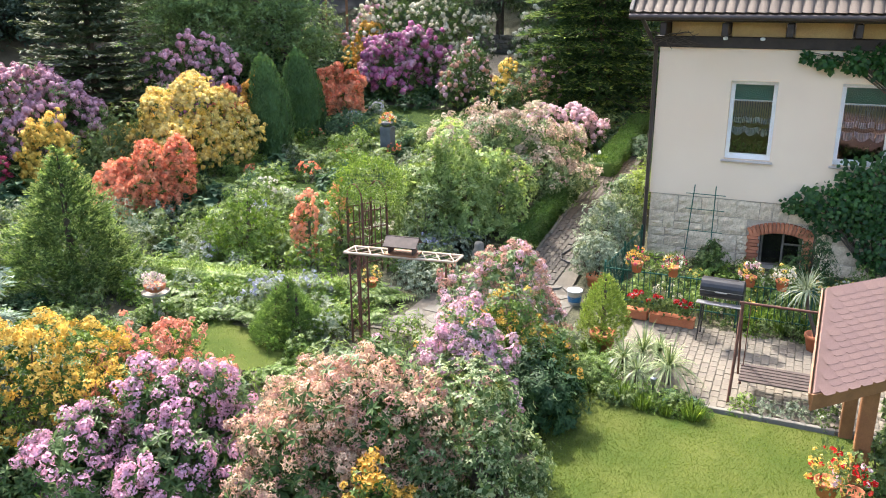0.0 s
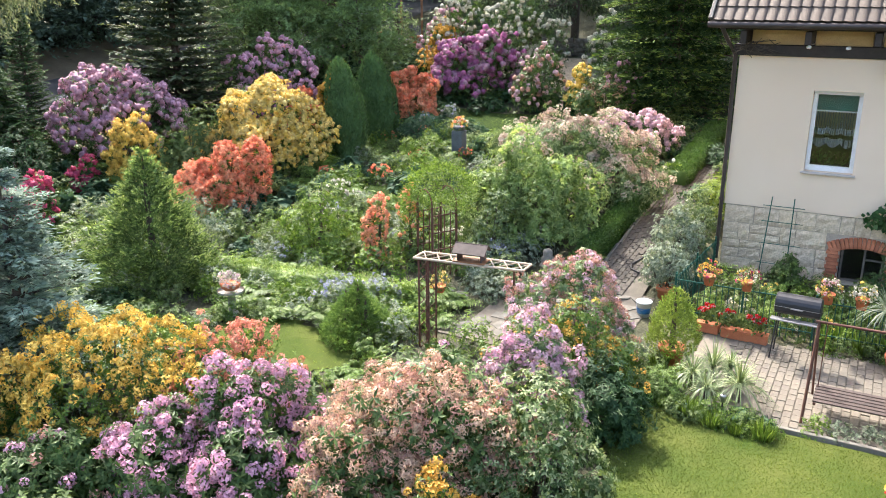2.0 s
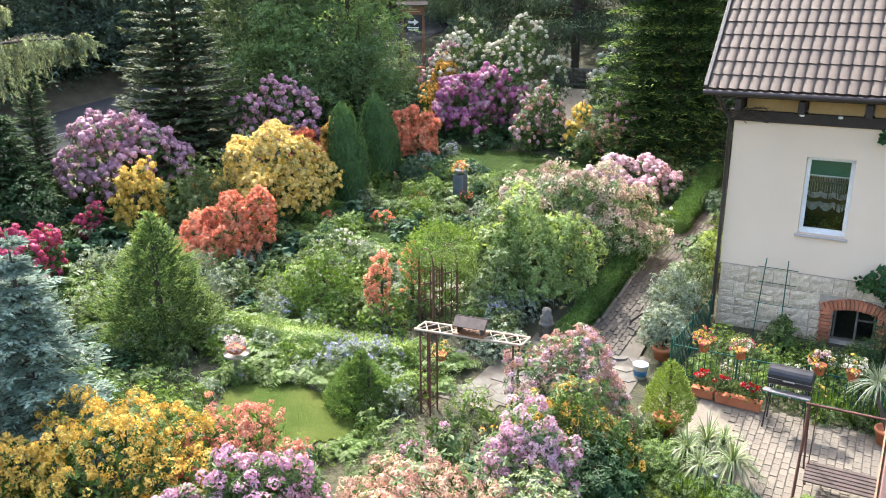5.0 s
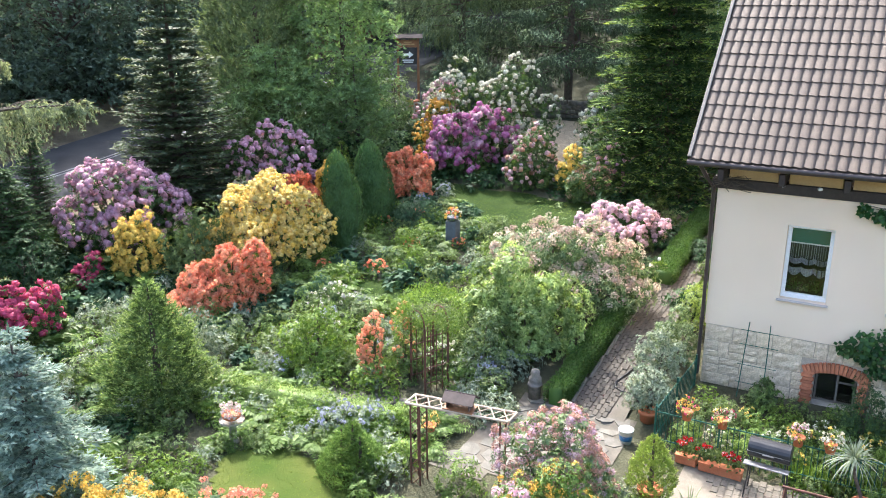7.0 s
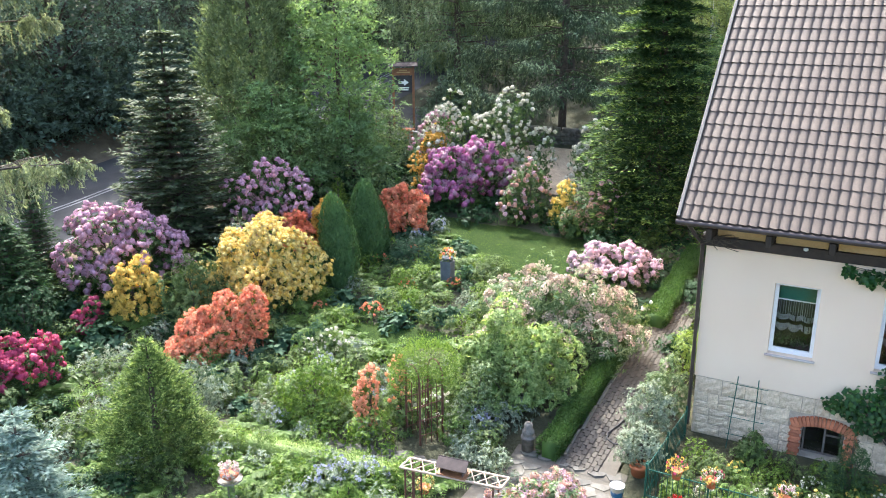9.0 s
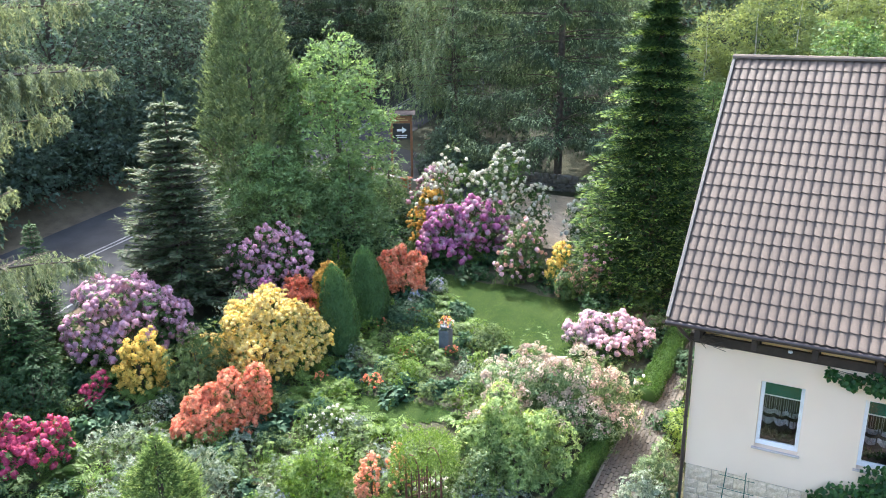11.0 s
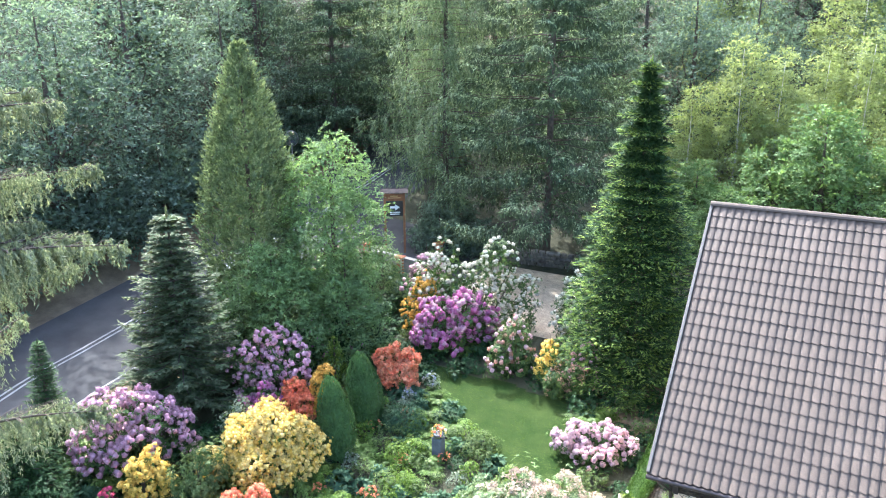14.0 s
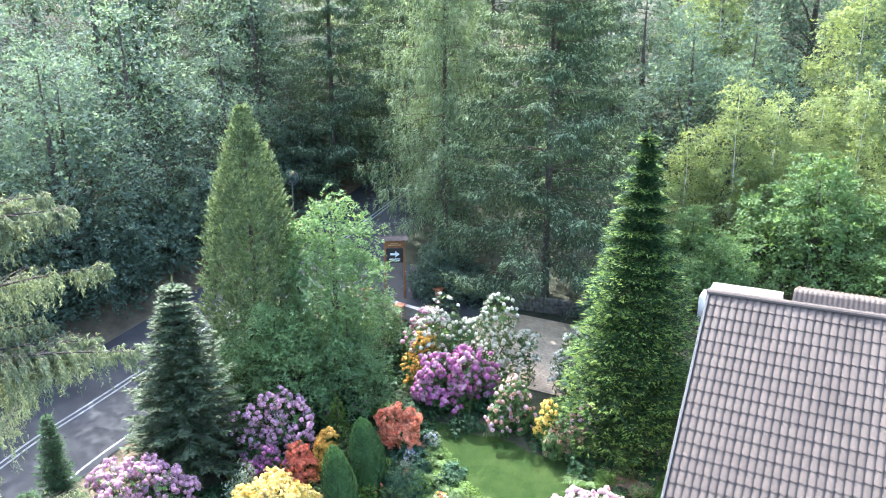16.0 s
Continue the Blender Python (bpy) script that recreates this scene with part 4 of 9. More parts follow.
small_lawn = blob(-6.3, 5.7, 1.5, 1.35)
def long_lawn(c):
    x, y = c[:, 0], c[:, 1] + 0.12 * np.sin(c[:, 0] * 2.3)
    return (x > -12.6) & (x < -4.4) & (y > np.interp(x, [-12.6, -12.2, -10.4, -9.0, -7.4, -6.0, -4.4], [23.3, 22.9, 21.4, 20.2, 18.8, 18.0, 17.8])) & (y < np.interp(x, [-12.6, -8.8, -6.1, -5.3, -4.4], [23.6, 23.6, 23.3, 22.0, 20.2]))


back_lawn = either(long_lawn, blob(-9.0, 14.3, 1.9, 0.6, 0.1, 0.25, 1.0), blob(-12.9, 17.4, 0.8, 0.8, 0.1))
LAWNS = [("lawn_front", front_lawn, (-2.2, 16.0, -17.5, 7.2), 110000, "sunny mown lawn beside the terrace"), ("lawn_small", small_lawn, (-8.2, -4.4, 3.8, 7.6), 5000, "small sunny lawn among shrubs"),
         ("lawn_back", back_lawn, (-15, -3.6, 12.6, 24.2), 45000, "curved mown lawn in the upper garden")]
for nm, inside, (xa, xb, ya, yb), nblade, lab in LAWNS:
    sheet(nm, np.arange(xa, xb, 0.16), np.arange(ya, yb, 0.16), 0.03, M_SHADELAWN if nm == "lawn_back" else M_LAWN, lab, cut=inside)
    rng = np.random.default_rng(len(nm))
    p = np.stack([rng.uniform(xa, min(xb, 5.5), nblade * 3), rng.uniform(max(ya, 0.5), yb, nblade * 3), np.zeros(nblade * 3)], 1)
    p = p[inside(p)][:nblade]
    p[:, 2] = ground_z(p[:, 0], p[:, 1]) + 0.025
    v, t = blades(p, around(rng, len(p)) * 1.3 + np.array([0, 0, 0.75]), around(rng, len(p)) + np.array([0, 0, 1.0]), rng.uniform(0.018, 0.045, len(p)), 0.012, 0.12, True)
    tagged(new("grass", mesh_np("grass", v, t, [M_GRASS])), "short mown grass", "grass", kind="stuff")

sheet("fir_litter", np.arange(-5.6, -1.6, 0.3), np.arange(21.6, 26.6, 0.3), 0.035, M_VERGE, "brown needle litter under the fir", cut=blob(-3.7, 24.0, 1.8, 2.0))
# road beyond the garden, with its verges
sheet("road", np.arange(-30.1, -22.2, 0.56), steps((-30, 90, 1.0)), 0.06, M_ASPHALT, "grey asphalt road with a double white line")
for x in (-26.35, -26.05):
    sheet("road_marking", np.array([x, x + 0.12]), steps((-20, 80, 1.0)), 0.066, M_LINE, "white centre line on the road")
sheet("road_edge_line", np.array([-22.75, -22.63]), steps((-20, 31, 1.0)), 0.066, M_LINE, "white edge line on the road")
sheet("road_verge", np.arange(-33.0, -29.9, 0.75), steps((-30, 90, 1.0)), 0.03, M_VERGE, "brown leaf litter beside the road")
sheet("garden_verge", np.arange(-22.3, -19.9, 0.6), steps((-10, 31, 1.0)), 0.03, M_VERGE, "brown leaf litter beside the road")

# ---- house ----
M_RENDER = solid_mat("cream_render", (0.74, 0.58, 0.42), (0.80, 0.64, 0.475), 0.5, 90, 0.9, 0, 0.15, 0.003)
M_STONE = solid_mat("granite_block", (0.50, 0.395, 0.275), (0.80, 0.655, 0.475), 7, 26, 0.9, 0, 1.0, 0.03, 0.08)
M_MORTAR = solid_mat("mortar", (0.36, 0.30, 0.23), (0.50, 0.425, 0.335), 5, 50, 0.95, 0, 0.5, 0.008)
M_TILE = solid_mat("roof_tile_glaze", (0.086, 0.066, 0.052), (0.122, 0.095, 0.076), 0.8, 30, 0.68, 0, 0.08, 0.003, 0.1, 0.2)
M_DARKWOOD = solid_mat("dark_stained_wood", (0.02, 0.014, 0.011), (0.045, 0.032, 0.026), 5, 40, 0.6)
M_YELLOWBOARD = solid_mat("ochre_infill", (0.45, 0.30, 0.13), (0.55, 0.38, 0.18), 2, 50, 0.85)
M_PVC = solid_mat("white_window_frame", (0.78, 0.78, 0.77), (0.84, 0.84, 0.83), 2, 60, 0.35, 0, 0.02)
M_SILL = solid_mat("stone_sill", (0.42, 0.36, 0.32), (0.52, 0.46, 0.41), 3, 50, 0.7)
M_BRICK = solid_mat("red_brick", (0.36, 0.12, 0.06), (0.50, 0.19, 0.10), 6, 45, 0.9, 0, 0.6, 0.01, 0.22)
M_ZINC = solid_mat("zinc_flashing", (0.10, 0.092, 0.08), (0.145, 0.132, 0.115), 2, 40, 0.7, 0.0, 0.05)
M_GUTTER = solid_mat("brown_gutter", (0.035, 0.025, 0.022), (0.06, 0.045, 0.04), 3, 40, 0.4)
# The dark of the unlit rooms is put into this colour.
M_DARKROOM = solid_mat("dim_interior", (0.03, 0.03, 0.03), (0.06, 0.055, 0.05), 1, 10, 0.9)
M_BLIND = solid_mat("green_roller_blind", (0.01, 0.10, 0.07), (0.015, 0.13, 0.09), 2, 40, 0.8)
M_LACE = solid_mat("lace_curtain", (0.14, 0.14, 0.16), (0.3, 0.3, 0.34), 9, 60, 0.9)


def glass_mat():
    m, t, p, out = node_mat("window_glass")
    p.inputs["Base Color"].default_value = (0.92, 0.95, 0.94, 1)
    p.inputs["Roughness"].default_value = 0.02
    p.inputs["Transmission Weight"].default_value = 1.0
    p.inputs["IOR"].default_value = 1.45
    return m


M_GLASS = glass_mat()


def slab(x0, x1, y0, y1, z0, z1, bevel=0.0):
    bm = bmesh.new()
    bmesh.ops.create_cube(bm, size=1.0, matrix=Matrix.Translation(((x0 + x1) / 2, (y0 + y1) / 2, (z0 + z1) / 2)) @ Matrix.Diagonal((x1 - x0, y1 - y0, z1 - z0, 1)))
    if bevel:
        bmesh.ops.bevel(bm, geom=bm.edges[:], offset=bevel, segments=1, affect="EDGES")
    return bm


def holed_wall(x0, x1, z0, z1, y0, y1, holes):
    """A wall in the x-z plane, y0 to y1 thick, with openings (xa, xb, za, zb) through it."""
    xs = sorted({x0, x1, *[v for h in holes for v in h[:2]]})
    zs = sorted({z0, z1, *[v for h in holes for v in h[2:]]})
    bm = bmesh.new()
    solid = lambda i, j: 0 <= i < len(xs) - 1 and 0 <= j < len(zs) - 1 and not any(h[0] < (xs[i] + xs[i + 1]) / 2 < h[1] and h[2] < (zs[j] + zs[j + 1]) / 2 < h[3] for h in holes)
    quad = lambda *c: bm.faces.new([bm.verts.new(v) for v in c])
    for i in range(len(xs) - 1):
        for j in range(len(zs) - 1):
            if not solid(i, j):
                continue
            a, b, c, d = xs[i], xs[i + 1], zs[j], zs[j + 1]
            quad((a, y0, c), (b, y0, c), (b, y0, d), (a, y0, d))
            quad((a, y1, c), (a, y1, d), (b, y1, d), (b, y1, c))
            if not solid(i - 1, j):
                quad((a, y0, c), (a, y0, d), (a, y1, d), (a, y1, c))
            if not solid(i + 1, j):
                quad((b, y0, c), (b, y1, c), (b, y1, d), (b, y0, d))
            if not solid(i, j - 1):
                quad((a, y0, c), (a, y1, c), (b, y1, c), (b, y0, c))
            if not solid(i, j + 1):
                quad((a, y0, d), (b, y0, d), (b, y1, d), (a, y1, d))
    bmesh.ops.remove_doubles(bm, verts=bm.verts[:], dist=1e-4)
    return bm


HX1 = 11.0                      # far end of the house front
WINDOWS = [(1.56, 2.51, 2.80, 4.51), (3.74, 4.75, 2.82, 4.53), (6.1, 7.1, 2.82, 4.53)]
CELLAR = (2.50, 3.38, 0.38, 1.24)
house = tagged(new("house"), "cream rendered house with a stone base and brown tiled roof", "house")
front = part("wall", holed_wall(0, HX1, 1.9, 5.19, 14.0, 14.36, list(WINDOWS)), M_RENDER, house, "smooth cream rendered wall")
part("side_wall", slab(0.0, 0.34, 14.36, 24.5, 1.9, 5.42), M_RENDER, house, "smooth cream rendered wall")
part("side_wall", slab(HX1 - 0.34, HX1, 14.36, 24.5, 0.0, 5.42), M_RENDER, house)
part("back_wall", slab(0.34, HX1 - 0.34, 24.14, 24.5, 0.0, 5.42), M_RENDER, house)
base = part("plinth", holed_wall(0.03, HX1, -0.3, 1.9, 14.035, 14.4, [CELLAR]), M_MORTAR, house, "grey granite block plinth")
part("side_plinth", slab(0.03, 0.34, 14.4, 24.5, 0.2, 1.9), M_MORTAR, house)
# gable above the side wall
bm = bmesh.new()
for yy in (0.05, 0.34):
    bm.faces.new([bm.verts.new(c) for c in ((yy, 14.05, 5.42), (yy, 24.45, 5.42), (yy, 19.24, 10.9))])
part("gable", bm, M_RENDER, house)
# ---- roof (rows of tiles are laid last) ----
EAVE_Y, EAVE_Z, RIDGE_Y, RIDGE_Z, VERGE_X = 13.33, 5.93, 19.24, 11.46, -0.56
def roof_face(y0, z0, y1, z1, thick):
    bm = bmesh.new()
    vs = []
    for x in (VERGE_X, HX1 + 0.5):
        vs.append([bm.verts.new((x, y0, z0 - 0.03)), bm.verts.new((x, y1, z1 - 0.03)), bm.verts.new((x, y1, z1 - thick)), bm.verts.new((x, y0, z0 - thick))])
    a, b = vs
    for i in range(4):
        bm.faces.new((a[i], a[(i + 1) % 4], b[(i + 1) % 4], b[i]))
    bm.faces.new(a)
    bm.faces.new(b[::-1])
    return bm
part("roof_deck", roof_face(EAVE_Y, EAVE_Z, RIDGE_Y, RIDGE_Z, 0.16), M_TILE, house, "brown roof underlay")
part("back_roof", roof_face(2 * RIDGE_Y - EAVE_Y, EAVE_Z, RIDGE_Y, RIDGE_Z, 0.16), M_TILE, house)

# ---- shrubs and trees of the garden ----
G_R, G_A, G_C = "rhododendrons of the garden", "azaleas of the garden", "garden conifers"
# near bank, below the camera
shrub("rhododendron", -3.95, 2.1, 1.88, 3.1, 2.5, "rhododendron full of mauve-pink flower heads", M_RHODO, P_MAUVE, 1, 950, 7, 0.14, 0.045, 240, 11, 0.085, 0.055, "rhododendron", G_R, 13, topmost=0.3)
shrub("rhododendron", -1.55, 2.6, 2.4, 2.5, 2.4, "rhododendron with faded peach and rose blossom", M_RHODO, P_PEACH, 2, 850, 7, 0.14, 0.045, 520, 9, 0.085, 0.06, "rhododendron", G_R, 13, flower2=P_ROSE, topmost=0.3)
shrub("rhododendron", -0.15, 3.15, 2.25, 2.0, 1.9, "grey-green leaved rhododendron past its bloom", M_GREYBUSH, P_ROSE, 3, 1500, 5, 0.075, 0.032, 10, 8, 0.06, 0.045, "rhododendron", G_R, 11)
shrub("rhododendron", -0.85, 4.6, 2.3, 1.35, 1.1, "rhododendron with pink and lilac flower heads", M_RHODO_GREY, P_PINK, 4, 500, 6, 0.12, 0.045, 120, 10, 0.08, 0.055, "rhododendron", G_R, 8, flower2=P_MAUVE, topmost=1.2)
shrub("azalea", -0.85, 6.4, 2.0, 2.4, 1.3, "azalea with amber-yellow blossom and brown leaves", M_AZALEA, P_AMBER, 5, 1100, 5, 0.075, 0.03, 90, 6, 0.06, 0.042, "azalea", G_A, 9, flower2=P_YELLOW)
shrub("rhododendron", -1.25, 7.8, 2.3, 2.0, 1.4, "rhododendron with dusty pink fading blossom", M_RHODO_GREY, P_ROSE, 6, 520, 6, 0.12, 0.045, 210, 10, 0.075, 0.055, "rhododendron", G_R, 8, flower2=P_PINK)
shrub("azalea", -6.35, 2.05, 2.25, 3.3, 2.1, "azalea covered in bright yellow blossom", M_AZALEA, P_YELLOW, 7, 1300, 5, 0.08, 0.03, 430, 5, 0.06, 0.055, "azalea", G_A, 10, flower2=P_GOLD, fuzz=0.28, topmost=1.4)
shrub("azalea", -5.0, 3.35, 1.95, 2.2, 1.4, "azalea with salmon-orange blossom beside the small lawn", M_AZALEA, P_SALMON, 8, 600, 5, 0.07, 0.03, 190, 6, 0.055, 0.05, "azalea", G_A, 9)
conifer("blue_spruce", -8.4, 2.3, 4.45, 1.5, "blue spruce with silvery blue layered branches", M_BLUE, None, 9, 19, 12, 30, 0.15, 0.05, 0.10, 0.18, 0.02, 0.75, "conifer", G_C, ragged=0.25, single=True, segs=3)
for i, (dx, dy, tp, rr) in enumerate(((0.0, 0.0, 1.42, 0.74), (0.22, -0.08, 1.22, 0.46), (-0.24, -0.05, 1.27, 0.48))):
    plumed_cone("dwarf_spruce", -5.2 + dx, 6.85 + dy, tp, rr, "dense bright green dwarf spruce cone", M_DWARF, M_DWARFTIP, 10 + 3 * i, "conifer", G_C, 1500 if i == 0 else 500, 10, 0.13, 0.055, 0.022, (1.0, 1.0, 0.9, 0.76, 0.6, 0.42, 0.24, 0.12, 0.02), 0.9, 0.06, 0.35)
plumed_cone("false_cypress", -10.75, 7.0, 3.45, 1.12, "broad conical false cypress with yellow-green tips", M_FALSECYP, M_PALEGREEN, 11, "conifer", G_C, 2300, 15, 0.36, 0.095, 0.034, (0.9, 1.0, 0.97, 0.86, 0.7, 0.52, 0.34, 0.17, 0.02), 1.7, 0.17, 0.45)
# middle beds
shrub("shrub", -4.3, 12.8, 3.3, 3.1, 1.7, "tall pale green leafy shrub beside the path", M_PALEGREEN, None, 12, 2000, 6, 0.12, 0.05, category="shrub", fuzz=0.18, lobes=((-0.15, 0, 1.0, 0.34), (0.4, 0, 0.88, 0.34), (-0.6, 0, 0.74, 0.32), (0.75, 0, 0.62, 0.26), (0.1, -0.3, 0.6, 0.4), (-0.35, -0.3, 0.56, 0.36)), turn=25)
shrub("shrub", -8.7, 10.2, 2.2, 1.9, 1.5, "yellow-green leafy shrub in the bed", M_LIME, None, 13, 900, 5, 0.08, 0.035)
shrub("azalea", -7.1, 10.4, 2.05, 0.7, 0.6, "small azalea with bright orange blossom", M_AZALEA, P_ORANGE, 14, 300, 5, 0.06, 0.025, 60, 6, 0.055, 0.05, "azalea", G_A, 6)
shrub("azalea", -6.6, 11.1, 2.5, 0.6, 0.5, "small azalea with pale orange blossom", M_AZALEA, P_ORANGE, 15, 300, 5, 0.06, 0.025, 16, 6, 0.055, 0.05, "azalea", G_A, 6)
shrub("azalea", -13.0, 11.5, 2.55, 2.7, 1.7, "azalea covered in coral-red blossom", M_AZALEA, P_ORANGE, 16, 800, 5, 0.08, 0.03, 420, 5, 0.08, 0.1, "azalea", G_A, 11, flower2=P_CORAL, fuzz=0.3, lobes=((-0.5, -0.1, 0.64, 0.38), (0.25, 0, 0.92, 0.36), (0.68, 0.1, 1.0, 0.26), (0, -0.3, 0.66, 0.36), (-0.85, -0.1, 0.42, 0.22), (-0.15, 0.2, 0.82, 0.26)), turn=45)
shrub("rhododendron", -4.2, 15.4, 3.6, 4.1, 2.9, "large rhododendron with faded cream and peach-pink blossom", M_RHODO_GREY, P_FADED, 17, 2300, 6, 0.13, 0.04, 480, 8, 0.085, 0.058, "rhododendron", G_R, 12, flower2=P_DULL, fuzz=0.25, lobes=((-0.1, 0.1, 1.0, 0.42), (0.4, 0, 0.93, 0.42), (-0.55, 0, 0.86, 0.4), (0.7, -0.1, 0.7, 0.34), (0.3, -0.4, 0.62, 0.42), (-0.75, -0.2, 0.55, 0.28), (0.05, -0.5, 0.5, 0.4), (0.65, -0.55, 0.5, 0.34), (0.85, -0.3, 0.42, 0.26)), turn=30, topmost=1.6)
shrub("rhododendron", -4.05, 20.4, 2.85, 3.0, 1.7, "rounded rhododendron in full pale pink bloom", M_RHODO, P_PINK, 18, 600, 6, 0.13, 0.05, 260, 10, 0.09, 0.06, "rhododendron", G_R, 10, lobes=((-0.55, 0, 0.86, 0.42), (-0.2, 0.1, 1.0, 0.36), (0.35, 0, 0.96, 0.4), (0.75, 0, 0.72, 0.3), (0, -0.4, 0.6, 0.5)), turn=20)
# left bank
shrub("rhododendron", -18.2, 12.75, 4.35, 3.8, 2.3, "tall rhododendron in full lilac bloom", M_RHODO, P_LILAC, 19, 900, 6, 0.14, 0.05, 460, 10, 0.10, 0.065, "rhododendron", G_R, 13, lobes=((-0.35, 0, 1.0, 0.46), (0.45, 0.1, 0.86, 0.42), (-0.65, -0.2, 0.72, 0.36), (0.78, 0.1, 0.58, 0.26), (-0.15, -0.4, 0.6, 0.42), (0.08, 0.2, 0.95, 0.34)), turn=48)
shrub("azalea", -16.5, 11.6, 3.1, 1.8, 1.1, "azalea with golden yellow blossom", M_AZALEA, P_YELLOW, 20, 420, 5, 0.08, 0.03, 150, 6, 0.08, 0.1, "azalea", G_A, 8)
shrub("rhododendron", -17.3, 10.5, 2.0, 0.9, 0.8, "small rhododendron with cerise-red bloom", M_RHODO, P_MAGENTA, 21, 200, 6, 0.11, 0.04, 60, 8, 0.075, 0.055, "rhododendron", G_R, 6)
shrub("rhododendron", -16.5, 7.0, 2.75, 3.0, 2.0, "rhododendron in deep magenta bloom", M_RHODO, P_MAGENTA, 22, 700, 6, 0.13, 0.05, 330, 9, 0.085, 0.06, "rhododendron", G_R, 11, lobes=((-0.6, 0, 1.0, 0.46), (0.35, -0.1, 0.72, 0.46), (0.72, 0, 0.52, 0.3), (-0.1, -0.3, 0.62, 0.45)), turn=55)
shrub("rhododendron", -14.7, 12.4, 3.4, 2.4, 1.7, "mid green rhododendron without flowers", M_GREEN, None, 23, 800, 6, 0.13, 0.045, category="rhododendron", group=G_R)
shrub("azalea", -13.75, 14.5, 3.95, 3.5, 2.4, "big domed azalea covered in yellow blossom", M_AZALEA, P_PALEYELLOW, 124, 900, 5, 0.08, 0.03, 820, 5, 0.085, 0.088, "azalea", G_A, 13, flower2=P_YELLOW, low=0.15, lobes=((-0.45, 0, 0.9, 0.44), (-0.12, 0.05, 1.0, 0.5), (0.25, 0.1, 0.98, 0.46), (0.6, 0, 0.8, 0.4), (0.0, -0.4, 0.66, 0.46), (-0.82, -0.1, 0.62, 0.26), (0.85, 0, 0.64, 0.24), (-0.3, -0.4, 0.7, 0.36)), turn=42)
shrub("rhododendron", -16.6, 18.2, 5.05, 3.2, 2.0, "tall rhododendron with mauve bloom", M_RHODO, P_LILAC, 25, 700, 6, 0.14, 0.05, 300, 9, 0.09, 0.06, "rhododendron", G_R, 10, flower2=P_MAUVE)
shrub("azalea", -15.0, 17.7, 3.4, 1.6, 1.1, "azalea with orange-red blossom", M_AZALEA, P_CORAL, 26, 260, 5, 0.08, 0.03, 130, 6, 0.08, 0.11, "azalea", G_A, 7)
shrub("azalea", -14.2, 18.5, 3.8, 1.1, 1.0, "azalea with deep amber blossom", M_AZALEA, P_AMBER, 27, 220, 5, 0.08, 0.03, 90, 6, 0.08, 0.1, "azalea", G_A, 7)
for (x, y, tp, wd) in ((-12.27, 16.63, 4.5, 1.2), (-12.46, 18.8, 4.5, 1.28)):
    clipped_column("columnar_thuja", x, y, tp, wd * 0.5, "dense green flame-shaped columnar thuja", M_THUJA, int(30 - x), "conifer", G_C, lean=(-0.22, -0.1))
shrub("azalea", -12.65, 21.5, 4.0, 1.8, 1.4, "azalea with orange-coral blossom", M_AZALEA, P_ORANGE, 28, 420, 5, 0.09, 0.03, 190, 6, 0.09, 0.12, "azalea", G_A, 9, flower2=P_CORAL, fuzz=0.3, lobes=((-0.1, 0, 1.0, 0.26), (0.3, 0, 0.86, 0.26), (0.65, -0.1, 0.7, 0.26), (-0.55, 0, 0.74, 0.28), (0.1, -0.3, 0.6, 0.34), (-0.3, -0.3, 0.5, 0.3)), turn=30)
shrub("rhododendron", -11.9, 25.1, 5.15, 3.5, 2.2, "large rhododendron in deep purple bloom", M_RHODO, P_PURPLE, 29, 700, 6, 0.14, 0.05, 340, 10, 0.11, 0.075, "rhododendron", G_R, 12, flower2=P_LILAC, lobes=((-0.4, 0, 0.85, 0.46), (0.3, 0, 1.0, 0.46), (0, -0.3, 0.62, 0.42), (-0.72, 0, 0.55, 0.28), (0.8, 0.1, 0.62, 0.26)), turn=30)
shrub("azalea", -13.9, 25.8, 5.3, 1.9, 1.5, "azalea with amber-orange blossom", M_AZALEA, P_AMBER, 31, 420, 5, 0.09, 0.035, 130, 6, 0.075, 0.07, "azalea", G_A, 9)
shrub("rhododendron", -11.7, 26.9, 6.8, 5.0, 2.2, "tall rhododendron in full white bloom", M_RHODO, P_WHITE, 32, 1400, 6, 0.14, 0.05, 300, 8, 0.082, 0.06, "rhododendron", G_R, 14, lobes=((-0.5, 0, 0.92, 0.36), (-0.05, 0, 0.86, 0.4), (0.45, 0.1, 1.0, 0.34), (0.8, 0, 0.72, 0.26), (-0.85, 0, 0.66, 0.24), (0.15, -0.3, 0.6, 0.42), (-0.4, -0.3, 0.55, 0.4)), turn=25)
shrub("rhododendron", -14.6, 27.2, 6.0, 2.0, 1.6, "rhododendron with pale lilac bloom", M_RHODO, P_LILAC, 33, 500, 6, 0.14, 0.05, 110, 8, 0.10, 0.07, "rhododendron", G_R, 9, flower2=P_PINK)
shrub("rhododendron", -8.8, 24.4, 4.7, 2.3, 1.6, "rhododendron with sparse dusty pink bloom", M_RHODO, P_PINK, 34, 700, 6, 0.13, 0.045, 80, 8, 0.08, 0.06, "rhododendron", G_R, 9, flower2=P_ROSE)
shrub("azalea", -7.2, 24.2, 4.0, 1.2, 0.9, "azalea with golden yellow blossom", M_AZALEA, P_YELLOW, 35, 300, 5, 0.09, 0.035, 50, 6, 0.075, 0.07, "azalea", G_A, 6)
shrub("rhododendron", -6.2, 23.9, 3.5, 2.5, 1.6, "dark green rhododendron with a few pink heads", M_RHODO, P_ROSE, 36, 750, 6, 0.13, 0.045, 60, 8, 0.09, 0.06, "rhododendron", G_R, 9)
